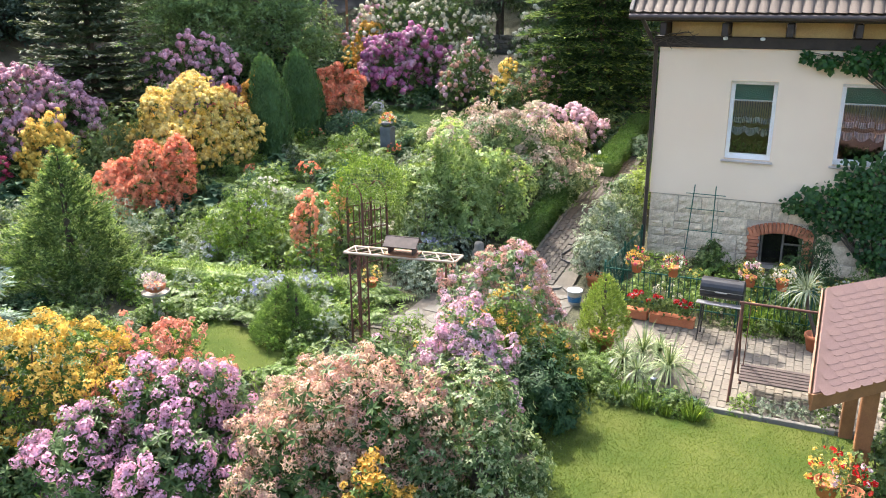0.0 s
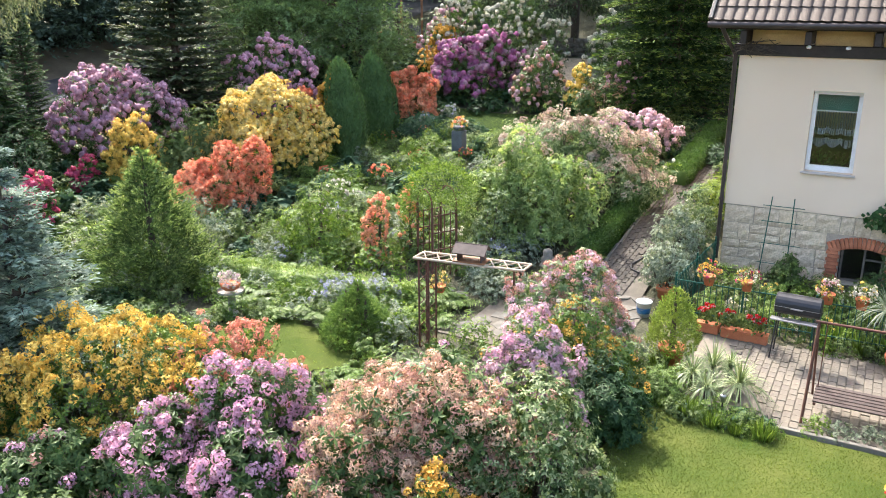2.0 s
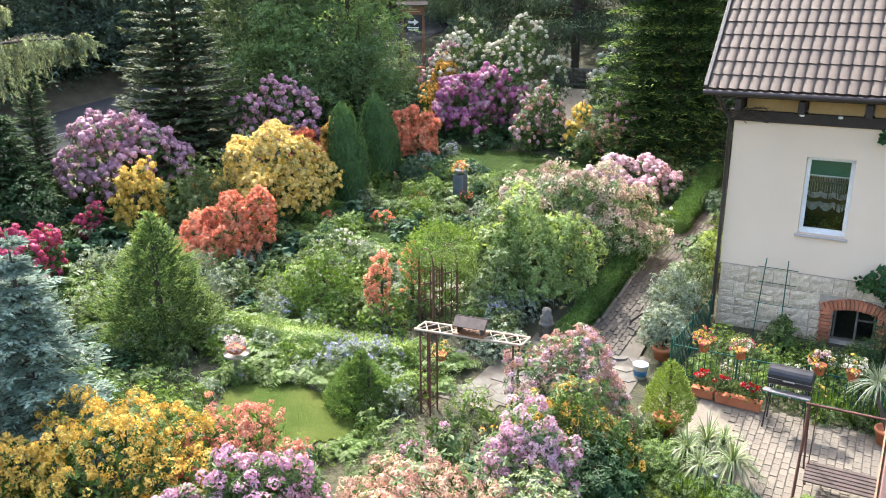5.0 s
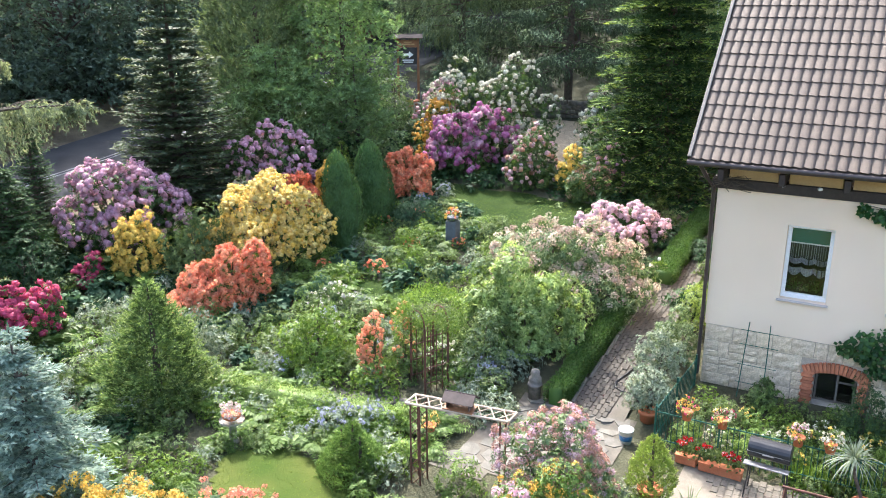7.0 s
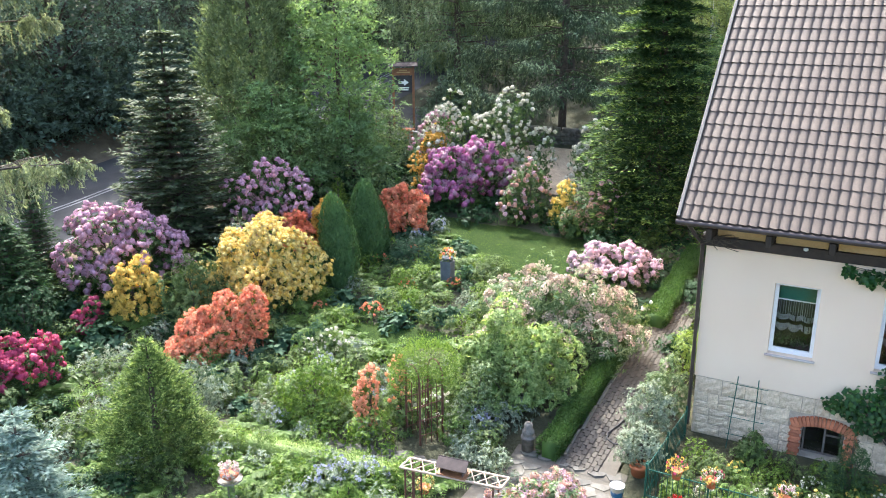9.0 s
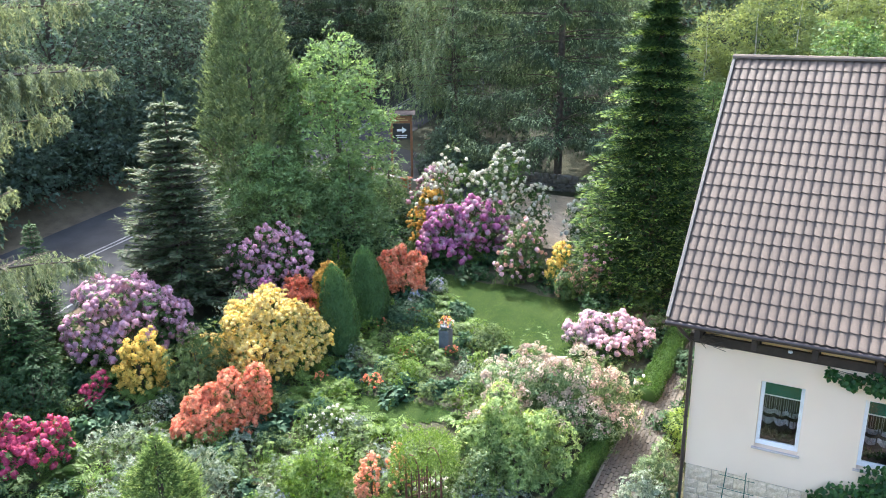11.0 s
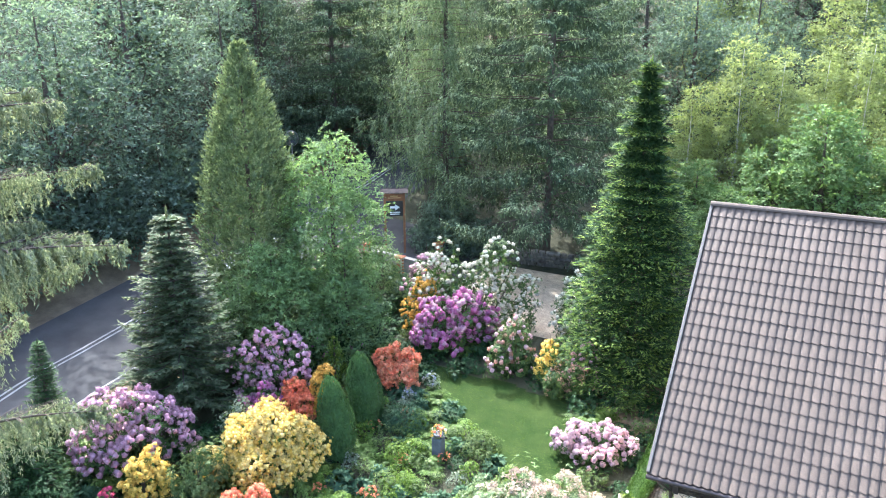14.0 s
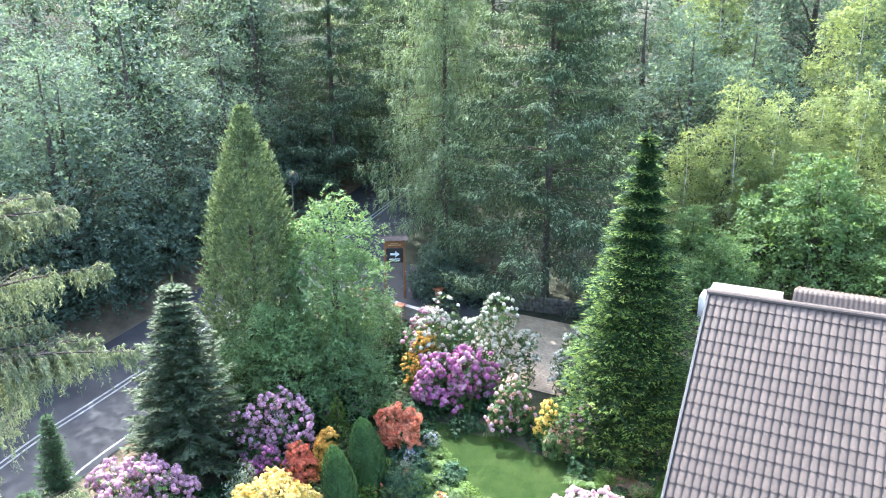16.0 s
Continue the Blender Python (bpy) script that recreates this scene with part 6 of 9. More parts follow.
# barrel grill
grill = rooted("grill", 2.1, 10.0, "black barrel charcoal grill on a tubular stand", "grill", z=GZ, rz=-3)
bm = bmesh.new()
seg, rad, half = 20, 0.19, 0.38
rings = []
for x in (-half, -half + 0.015, half - 0.015, half):
    rr = rad if abs(x) < half - 0.001 else rad - 0.02
    rings.append([bm.verts.new((x, rr * math.cos(a), rr * math.sin(a) + 1.02)) for a in np.linspace(0, 2 * math.pi, seg, endpoint=False)])
for a, b in zip(rings, rings[1:]):
    for i in range(seg):
        bm.faces.new((a[i], b[i], b[(i + 1) % seg], a[(i + 1) % seg]))
bm.faces.new(rings[0]); bm.faces.new(rings[-1][::-1])
drum = part("drum", bm, M_BLACK, grill, "black enamelled steel drum")
part("handle", slab(-0.1, 0.1, -0.235, -0.215, 1.0, 1.02, 0.004), M_STEEL, drum, "steel lid handle")
part("lid_seam", slab(-0.38, 0.38, -0.196, 0.196, 1.008, 1.016), M_STEEL, drum)
part("side_shelf", slab(-0.4, 0.4, -0.36, -0.20, 0.80, 0.825, 0.006), M_STEEL, grill, "slatted front shelf")
for x in (-0.34, 0.34):
    for y in (-0.16, 0.16):
        tube_part("leg", [(x * 0.9, y * 0.8, 0.86), (x * 1.05, y * 1.3, 0.0)], 0.014, M_BLACK, grill)
    tube_part("brace", [(x, -0.19, 0.3), (x, 0.19, 0.3)], 0.01, M_BLACK, grill)

# swing bench
swing = rooted("swing_bench", 2.55, 8.0, "brown slatted swing bench in a rusty tubular frame", "bench", z=0.12)
W_SW = 1.62
for x in (0.0, W_SW):
    tube_part("frame_post", [(x, 0.0, 1.58), (x - 0.04, -0.45, 0.0)], 0.024, M_RUST, swing, "rusty tubular post")
    tube_part("frame_post", [(x, 0.0, 1.58), (x + 0.02, 0.7, 0.0)], 0.018, M_RUST, swing)
    tube_part("hanger", [(x + (0.12 if x < 1 else -0.12), 0.02, 1.57), (x + (0.10 if x < 1 else -0.10), 0.22, 0.4)], 0.008, M_RUST, swing, "thin hanging rod")
tube_part("top_rail", [(-0.05, 0.0, 1.58), (W_SW + 0.05, 0.0, 1.58)], 0.022, M_RUST, swing, "rusty top rail")
for i in range(6):
    part("seat_slat", slab(0.07, W_SW - 0.07, -0.32 + i * 0.112, -0.232 + i * 0.112, 0.385, 0.41, 0.006), M_BROWNWOOD, swing, "brown painted slat")
for x in (0.1, W_SW - 0.1):
    part("seat_bearer", slab(x - 0.02, x + 0.02, -0.34, 0.34, 0.345, 0.384, 0.004), M_RUST, swing)

# green garden fence with posts and pickets
def fence(x0, y0, x1, y1, h, label):
    L = math.hypot(x1 - x0, y1 - y0)
    f = rooted("fence", x0, y0, label, "fence", "green fence round the flower bed", math.degrees(math.atan2(y1 - y0, x1 - x0)), z=GZ)
    for z in (0.25, h - 0.12):
        part("rail", slab(0, L, -0.011, 0.011, z, z + 0.022, 0.003), M_GREENPAINT, f, "green rail")
    n = max(2, int(L / 0.11))
    picket = slab(-0.007, 0.007, -0.007, 0.007, 0.06, h - 0.06, 0.002)
    me = bpy.data.meshes.new("picket")
    picket.to_mesh(me); picket.free(); me.materials.append(M_GREENPAINT)
    for i in range(n + 1):
        child("picket", me, f).matrix_basis = pose(L * i / n, 0.018, 0)
    for x in np.linspace(0, L, max(2, int(L / 1.1) + 1)):
        part("post", slab(x - 0.018, x + 0.018, -0.02, 0.02, -0.05, h + 0.02, 0.004), M_GREENPAINT, f, "green post")
fence(-0.22, 10.72, 4.9, 10.72, 1.0, "green painted picket fence in front of the bed")
fence(-0.05, 13.7, -0.24, 10.8, 1.0, "green painted picket fence beside the path")

# trellis by the wall
tr = rooted("trellis", 1.3, 13.62, "tall green ladder-shaped plant trellis", "trellis", z=0.3)
for x in (-0.25, 0.2):
    tube_part("upright", [(x * 1.25 - 0.05, 0, 0), (x, 0, 1.95)], 0.012, M_GREENPAINT, tr)
for z in (0.45, 0.9, 1.4, 1.75):
    tube_part("rung", [(-0.42, -0.015, z), (0.42, -0.015, z)], 0.009, M_GREENPAINT, tr)

# flower pots
def pot_mesh(r, h):
    return lathe([(r * 0.68, 0), (r * 0.92, h * 0.78), (r, h * 0.8), (r * 1.02, h), (r * 0.88, h), (r * 0.8, h * 0.85), (0.01, h * 0.84)])


def head_colours(rng, heads, florets, count):
    """Material numbers for flower_heads: one colour to a head."""
    return np.tile(np.repeat(rng.integers(0, count, heads), florets * 2), 3)


def potted(name, x, y, z, r, h, label, flowers, leaf, seed, heads=26, spread=1.5, tall=0.22, group="flower pots", cat="flower pot"):
    rng = np.random.default_rng(seed)
    root = rooted(name, x, y, label, cat, group, z=z)
    part("pot", pot_mesh(r, h), M_TERRA, root, "terracotta pot", smooth=True)
    C, R = np.array([[0, 0, h + tall * 0.35]]), np.array([[r * spread, r * spread, tall * 0.75]])
    P, N = lump_points(rng, (C, R), 130, h * 0.7)
    v, t = scattered_leaves(rng, P, N, 0.07, 0.035)
    child("foliage", mesh_np("foliage", v, t, [leaf]), root, kind="stuff")
    if flowers:
        P, N = lump_points(rng, (C, R * 1.1), heads, h)
        v, t = flower_heads(rng, P, unit(N + np.array([0, 0, 0.4])), 4, 0.026, 0.035)
        child("blossoms", mesh_np("blossoms", v, t, flowers, head_colours(rng, len(P), 4, len(flowers))), root, kind="stuff")
    return root


POTS = [(0.42, 10.62, [P_YELLOW, P_MAGENTA, P_YELLOW, P_AMBER], 11), (1.12, 10.62, [P_YELLOW, P_WHITE, P_MAGENTA, P_YELLOW, P_WHITE], 12), (2.52, 10.62, [P_YELLOW, P_WHITE, P_PINK, P_ROSE], 13), (3.08, 10.62, [P_WHITE, P_WHITE, P_YELLOW, P_WHITE], 14)]
for x, y, fl, sd in POTS:
    potted("hanging_pot", x, y, 1.08, 0.12, 0.2, "terracotta pot with mixed pansies hung on the fence", fl, M_GREEN, sd, 36)
potted("hanging_pot", -3.9, 7.65, 1.15, 0.13, 0.13, "terracotta bowl with yellow pansies hung on the post", [P_YELLOW, P_PALEYELLOW], M_GREEN, 15, 16, 1.2, 0.2)
# window-box planters with geraniums on the terrace
for x0, x1, y, sd in ((0.3, 0.72, 10.5, 1), (0.78, 1.62, 10.42, 2)):
    rng = np.random.default_rng(40 + sd)
    b = rooted("flower_box", (x0 + x1) / 2, y, "terracotta trough with red geraniums on the terrace", "flower box", "flower boxes", -3, z=GZ)
    hw = (x1 - x0) / 2
    bm = slab(-hw, hw, -0.09, 0.09, 0, 0.17, 0.012)
    part("trough", bm, M_TERRA, b, "terracotta trough")
    part("rim", slab(-hw - 0.012, hw + 0.012, -0.102, 0.102, 0.172, 0.195, 0.006), M_TERRA, b)
    n = int(240 * hw / 0.42)
    P = np.stack([rng.uniform(-hw, hw, n), rng.uniform(-0.16, 0.16, n), 0.18 + rng.uniform(0, 0.3, n)], 1)
    v, t = scattered_leaves(rng, P, unit(P * [0.2, 1, 0.6] + 1e-3), 0.08, 0.07)
    child("foliage", mesh_np("foliage", v, t, [M_GREEN]), b, kind="stuff")
    n = int(14 * hw / 0.42)
    P = np.stack([rng.uniform(-hw, hw, n), rng.uniform(-0.14, 0.08, n), rng.uniform(0.38, 0.56, n)], 1)
    v, t = flower_heads(rng, P, np.tile([0, 0, 1.0], (n, 1)), 12, 0.04, 0.035)
    child("blossoms", mesh_np("blossoms", v, t, [P_RED, P_PINK], np.repeat((rng.random(len(t) // 2) < 0.12).astype(int), 2)), b, kind="stuff")
# large pot with a palm-like yucca on a bare stem
def spiky(name, x, y, z, n, L, W, label, mat, seed, stem=0.0, pot=0.0, droop=0.6, cat="plant", lean=(0, 0)):
    """Long arching strap leaves from one or several crowns."""
    rng = np.random.default_rng(seed)
    root = rooted(name, x, y, label, cat, z=z)
    top = np.array([lean[0], lean[1], stem + pot])
    if pot:
        part("pot", pot_mesh(0.2, pot), M_TERRA, root, "terracotta pot", smooth=True)
    if stem:
        tube_part("stem", [(0, 0, pot * 0.8), (lean[0] * 0.8, lean[1] * 0.5, pot + stem * 0.6), tuple(top)], [0.035, 0.03, 0.03], M_BARK, root, "bare woody stem")
    ch = []
    a = rng.uniform(0, 6.283, n)
    el = rng.uniform(0.15, 1.35, n)
    S = np.stack([np.cos(a) * np.cos(el), np.sin(a) * np.cos(el), np.sin(el)], 1)
    side = np.stack([-np.sin(a), np.cos(a), np.zeros(n)], 1)
    ln = L * rng.uniform(0.7, 1.15, n)
    s = np.linspace(0, 1, 5)
    pts = top + S[:, None] * (ln[:, None] * s)[..., None] - np.array([0, 0, 1.0]) * (droop * ln[:, None] * s ** 2.2 * np.cos(el)[:, None])[..., None]
    w = W * np.array([0.6, 1.0, 0.9, 0.6, 0.05])
    V = np.stack([pts + side[:, None] * w[:, None] / 2, pts - side[:, None] * w[:, None] / 2], 2).reshape(n, 10, 3)
    T = np.concatenate([[(2 * i, 2 * i + 1, 2 * i + 3), (2 * i, 2 * i + 3, 2 * i + 2)] for i in range(4)])
    v, t = V.reshape(-1, 3), (np.arange(n)[:, None, None] * 10 + T).reshape(-1, 3)
    child("leaves", mesh_np("leaves", v, t, [mat]), root, kind="stuff")
    return root


spiky("yucca", 3.75, 10.2, GZ, 120, 0.62, 0.018, "palm-like yucca on a bare stem in a terracotta pot", M_SILVER, 3, 0.75, 0.32, 0.8, "potted plant", (-0.25, 0.1))
for i, (x, y, n, L) in enumerate(((1.05, 8.15, 120, 0.8), (1.55, 7.7, 130, 0.8), (0.8, 7.75, 100, 0.7), (1.1, 7.35, 70, 0.45), (1.3, 8.3, 90, 0.6))):
    spiky("striped_yucca", x, y, GZ + 0.05, n, L, 0.02, "arching yucca with cream-striped leaves", M_YUCCA, 20 + i, 0.3, 0, 1.1, "plant")
# golden dwarf spruce in a pot, by the terrace
plumed_cone("golden_dwarf_spruce", 0.21, 8.8, 1.6, 0.43, "golden-green dwarf spruce cone in a pot", M_GOLDYEW, M_GOLDTIP, 61, "conifer", G_C, 1000, 12, 0.12, 0.05, 0.018, (0.85, 1.0, 1.0, 0.93, 0.82, 0.68, 0.5, 0.3, 0.06), 0.8, 0.06, 0.35, 0.25)
pot = rooted("flower_pot", 0.21, 8.8, "terracotta pot of the golden dwarf spruce", "flower pot", z=GZ - 0.02)
part("pot", pot_mesh(0.24, 0.34), M_TERRA, pot, smooth=True)
# solar lamp
lamp = rooted("garden_lamp", 1.42, 7.0, "small solar garden lamp on a black stake", "lamp")
tube_part("stake", [(0, 0, 0), (0, 0, 0.4)], 0.012, M_BLACK, lamp)
part("shade", lathe([(0.03, 0.40), (0.038, 0.48), (0.05, 0.49), (0.05, 0.51), (0.02, 0.525)], 14), M_STEEL, lamp, "frosted head with a steel cap", smooth=True)
# bucket by the path
bk = rooted("bucket", -0.82, 10.7, "white plastic bucket with a blue print", "bucket", z=GZ)
part("body", lathe([(0.12, 0), (0.155, 0.30), (0.165, 0.30), (0.165, 0.325), (0.145, 0.325), (0.115, 0.03), (0.01, 0.03)]), M_WHITEPL, bk, smooth=True)
part("print", lathe([(0.1335, 0.08), (0.1475, 0.2)]), M_BLUEPL, bk, "blue printed band", smooth=True)
tube_part("handle", [(-0.16, 0, 0.3), (-0.12, -0.1, 0.22), (0, -0.16, 0.17), (0.12, -0.1, 0.22), (0.16, 0, 0.3)], 0.005, M_STEEL, bk)
# garden hose along the path
hose = rooted("garden_hose", -1.2, 13.0, "dark green garden hose lying on the path", "hose", z=0.0)
hp = [(-1.0, 15.6), (-1.15, 14.9), (-1.22, 14.4), (-1.33, 13.9), (-1.36, 13.4), (-1.5, 12.93), (-1.64, 12.6), (-1.6, 12.38), (-1.4, 12.28), (-1.1, 12.3), (-0.75, 12.4)]
tube_part("hose_pipe", [(x + 1.2, y - 13.0, float(ground_z(x, y)) + 0.085) for x, y in hp], 0.018, M_BLACK, hose)

# ---- gazebo with a pink shingle roof ----
gz = tagged(new("gazebo"), "open wooden gazebo with a pink shingle roof", "gazebo")
A0, E0, U0 = Vector((3.53, 4.12, 2.2)), Vector((0.685, 0.728, 0)), Vector((0.05, 1.55, 0.70))
def facet(o, e, u, thick):
    bm = bmesh.new()
    nrm = e.cross(u).normalized()
    c = [o, o + e, o + e + u, o + u]
    lo = [bm.verts.new(p - nrm * thick) for p in c]
    hi = [bm.verts.new(p) for p in c]
    for i in range(4):
        bm.faces.new((lo[i], lo[(i + 1) % 4], hi[(i + 1) % 4], hi[i]))
    bm.faces.new(lo[::-1]); bm.faces.new(hi)
    return bm
GL = 3.2
part("roof", facet(A0, E0 * GL, U0, 0.05), M_SHINGLE, gz, "pink bitumen shingle roof")
part("roof", facet(A0 + U0, E0 * GL, Vector((0.05, 1.55, -0.70)), 0.05), M_SHINGLE, gz)
part("fascia", facet(A0 + Vector((-0.01, -0.02, -0.21)), E0 * GL, Vector((0.0, -0.012, 0.195)), 0.03), M_HONEY, gz, "reddish brown fascia board")
part("verge_board", facet(A0 + Vector((-0.02, -0.01, -0.14)), U0, Vector((-0.02, 0.0, 0.13)), 0.02), M_HONEY, gz, "brown verge strip")
for s, d in ((0.95, 0.28), (2.9, 0.28), (0.95, 2.4), (2.9, 2.4)):
    p = A0 + E0 * s
    part("post", slab(p.x - 0.09, p.x + 0.09, p.y + d - 0.09, p.y + d + 0.09, 0.1, 2.25, 0.01), M_HONEY, gz, "brown timber post")
potted("hanging_pot", 3.84, 4.62, 0.68, 0.15, 0.2, "pot of yellow pansies hung beside the gazebo", [P_YELLOW, P_YELLOW, P_YELLOW, P_PALEYELLOW, P_RED], M_GREEN, 16, 40, 1.3, 0.4)
potted("hanging_pot", 4.1, 4.5, 0.68, 0.13, 0.2, "pot of red and yellow flowers beside the gazebo", [P_RED, P_YELLOW, P_PINK], M_GREEN, 17, 22, 1.3, 0.3)

# ---- lattice pergola with a bird house ----
pg = tagged(new("pergola"), "rusty lattice post carrying a pale lattice shelf", "pergola")
X0, X1, Y0, Y1, ZP = -4.15, -2.12, 7.13, 7.52, 1.93
tilt = lambda x: 0.27 * (x - X0) / (X1 - X0)
for y in (Y0, Y1):
    tube_part("shelf_rail", [(X0, y, ZP), (X1, y + 0.27, ZP)], 0.024, M_PALEWOOD, pg, "pale weathered rail", 6)
for x in (X0, X1):
    tube_part("shelf_end", [(x, Y0 + tilt(x), ZP), (x, Y1 + tilt(x), ZP)], 0.022, M_PALEWOOD, pg, sides=6)
n = 8
for i in range(n):
    a, b = X0 + (X1 - X0) * i / n, X0 + (X1 - X0) * (i + 1) / n
    tube_part("lattice_bar", [(a, Y0 + tilt(a), ZP), (b, Y1 + tilt(b), ZP)], 0.012, M_PALEWOOD, pg, sides=5)
    tube_part("lattice_bar", [(a, Y1 + tilt(a), ZP + 0.012), (b, Y0 + tilt(b), ZP + 0.012)], 0.012, M_PALEWOOD, pg, sides=5)
for (x, y) in ((-4.06, 7.17), (-3.86, 7.17), (-4.06, 7.45), (-3.86, 7.45), (-2.3, 7.45), (-2.3, 7.7)):
    tube_part("post", [(x, y, 0.1), (x, y, ZP)], 0.018, M_RUST, pg, "rusty iron post", 6)
for y in (7.17, 7.45):
    for i in range(8):
        z = 0.15 + i * 0.22
        tube_part("lattice_rod", [(-4.06, y, z), (-3.86, y, z + 0.22)], 0.008, M_RUST, pg, sides=4)
        tube_part("lattice_rod", [(-3.86, y, z), (-4.06, y, z + 0.22)], 0.008, M_RUST, pg, sides=4)
bh = rooted("bird_house", -3.12, 7.42, "brown wooden bird feeder house", "bird house", z=ZP + 0.02, rz=6)
part("floor", slab(-0.3, 0.3, -0.17, 0.17, 0.0, 0.025, 0.004), M_HONEY, bh)
for x in (-0.22, 0.22):
    part("side_wall", slab(x - 0.012, x + 0.012, -0.12, 0.12, 0.027, 0.16), M_BROWNWOOD, bh)
for s in (-1, 1):
    part("roof_board", slab(-0.31, 0.31, 0, 0.23, 0, 0.02, 0.004), M_BROWNWOOD, bh, "brown roof board", pose(0, 0, 0.31, 0, 0, 0) @ pose(0, 0, 0, -38 if s > 0 else -142) )
# rose arch with its climber
ar = new("rose_arch")
ar.location = (-0.02, 0.1, 0.0)
tagged(ar, "rusty iron rose arch overgrown with a leafy climber", "garden arch")
for x, y in ((-5.62, 10.35), (-5.3, 10.9), (-6.15, 10.6), (-5.85, 11.15)):
    tube_part("post", [(x, y, 0.1), (x, y, 1.9)], 0.03, M_RUST, ar, "rusty iron post", 6)
for (xa, ya, xb, yb) in ((-5.62, 10.35, -6.15, 10.6), (-5.3, 10.9, -5.85, 11.15)):
    tube_part("hoop", [((xa + xb) / 2 - (xb - xa) / 2 * math.cos(a), (ya + yb) / 2 - (yb - ya) / 2 * math.cos(a), 1.9 + 0.38 * math.sin(a)) for a in np.linspace(0, math.pi, 9)], 0.018, M_RUST, ar, "rusty iron hoop", 6)
for (xa, ya, xb, yb) in ((-5.62, 10.35, -5.3, 10.9), (-6.15, 10.6, -5.85, 11.15)):
    for z in (0.5, 0.9, 1.3, 1.7):
        tube_part("cross_rod", [(xa, ya, z), (xb, yb, z)], 0.016, M_RUST, ar, sides=4)
    for q in (0.25, 0.5, 0.75):
        tube_part("cross_rod", [(xa + (xb - xa) * q, ya + (yb - ya) * q, 0.15), (xa + (xb - xa) * q, ya + (yb - ya) * q, 1.8)], 0.014, M_RUST, ar, sides=4)
rng = np.random.default_rng(8)
C = np.array([[-5.7, 10.7, 2.4], [-5.4, 10.75, 2.45], [-6.05, 10.7, 2.2], [-6.3, 10.6, 1.75], [-5.5, 11.2, 2.2], [-5.2, 10.9, 2.1]])
R = np.array([[0.46, 0.46, 0.42], [0.36, 0.36, 0.3], [0.38, 0.36, 0.36], [0.26, 0.28, 0.42], [0.4, 0.4, 0.4], [0.26, 0.3, 0.34]])
P, N = lump_points(rng, (C, R), 6500, 1.45, 0.0, 0.24)
v, t = scattered_leaves(rng, P, N, 0.05, 0.026)
child("climber", mesh_np("climber", v, t, [M_LIME]), ar, "light green leafy climber", "stuff")

# ---- ornaments ----
bowl = rooted("plant_bowl", -8.15, 6.6, "flower bowl on a concrete pedestal", "plant bowl")
part("pedestal", lathe([(0.13, 0), (0.12, 0.05), (0.08, 0.1), (0.075, 0.42), (0.2, 0.47), (0.27, 0.5), (0.27, 0.54)], 16), M_CONCRETE, bowl, "grey concrete pedestal", smooth=True)
part("dish", lathe([(0.12, 0.545), (0.19, 0.60), (0.21, 0.68), (0.18, 0.68), (0.01, 0.65)], 18), M_TERRA, bowl, "terracotta dish", smooth=True)
P, N = lump_points(rng, (np.array([[0, 0, 0.72]]), np.array([[0.2, 0.2, 0.18]])), 60, 0.66)
v, t = flower_heads(rng, P, unit(N + np.array([0, 0, 0.3])), 4, 0.026, 0.04)
child("blossoms", mesh_np("blossoms", v, t, [P_WHITE, P_PINK], np.repeat((rng.random(len(t) // 2) < 0.3).astype(int), 2)), bowl, "white and pale pink flowers", "stuff")
urn = rooted("urn_pedestal", -8.99, 18.1, "slate pedestal with a bowl of pansies", "pedestal")
bm = slab(-0.19, 0.19, -0.17, 0.17, 0, 0.9, 0.02)
part("column", bm, M_SLATE, urn, "dark slate column")
part("bowl", lathe([(0.12, 0.904), (0.19, 0.95), (0.2, 1.03), (0.17, 1.03), (0.01, 1.0)], 16), M_SLATE, urn, "dark bowl", smooth=True)
P, N = lump_points(rng, (np.array([[0, 0, 1.1]]), np.array([[0.24, 0.24, 0.2]])), 30, 1.03)
v, t = flower_heads(rng, P, unit(N + np.array([0, 0, 0.3])), 4, 0.03, 0.05)
child("blossoms", mesh_np("blossoms", v, t, [P_YELLOW, P_WHITE, P_CORAL], head_colours(rng, len(P), 4, 3)), urn, "yellow, white and coral pansies", "stuff")
P, N = lump_points(rng, (np.array([[0, 0, 1.08]]), np.array([[0.25, 0.25, 0.16]])), 120, 0.95)
v, t = scattered_leaves(rng, P, N, 0.07, 0.04)
child("foliage", mesh_np("foliage", v, t, [M_GREEN]), urn, kind="stuff")
M_DULLSTONE = solid_mat("mossy_stone", (0.10, 0.095, 0.08), (0.22, 0.20, 0.17), 9, 40, 0.95, 0, 0.6, 0.01)
st = rooted("statue", -3.22, 11.4, "small weathered stone bust on a block", "statue")
st_bm = lathe([(0.15, 0), (0.15, 0.42), (0.18, 0.45), (0.18, 0.5), (0.13, 0.52), (0.15, 0.6), (0.15, 0.68), (0.115, 0.74), (0.105, 0.80), (0.115, 0.86), (0.09, 0.93), (0.01, 0.96)], 14)
for vv in st_bm.verts:
    vv.co += Vector(vv.co).normalized() * 0.02 * noise.noise(Vector(vv.co) * 9)
for vv in st_bm.verts:
    vv.co.z *= 0.78
part("bust", st_bm, M_DULLSTONE, st, smooth=True)
M_SANDSTONE = solid_mat("weathered_sandstone", (0.16, 0.14, 0.10), (0.27, 0.235, 0.175), 5, 40, 0.95, 0, 0.5, 0.006)
tg = rooted("planter_trough", -2.22, 18.4, "stone planter on a stone foot beside the path", "planter", rz=15, z=1.02)
part("foot", slab(-0.16, 0.16, -0.16, 0.16, 0, 0.45, 0.02), M_SANDSTONE, tg)
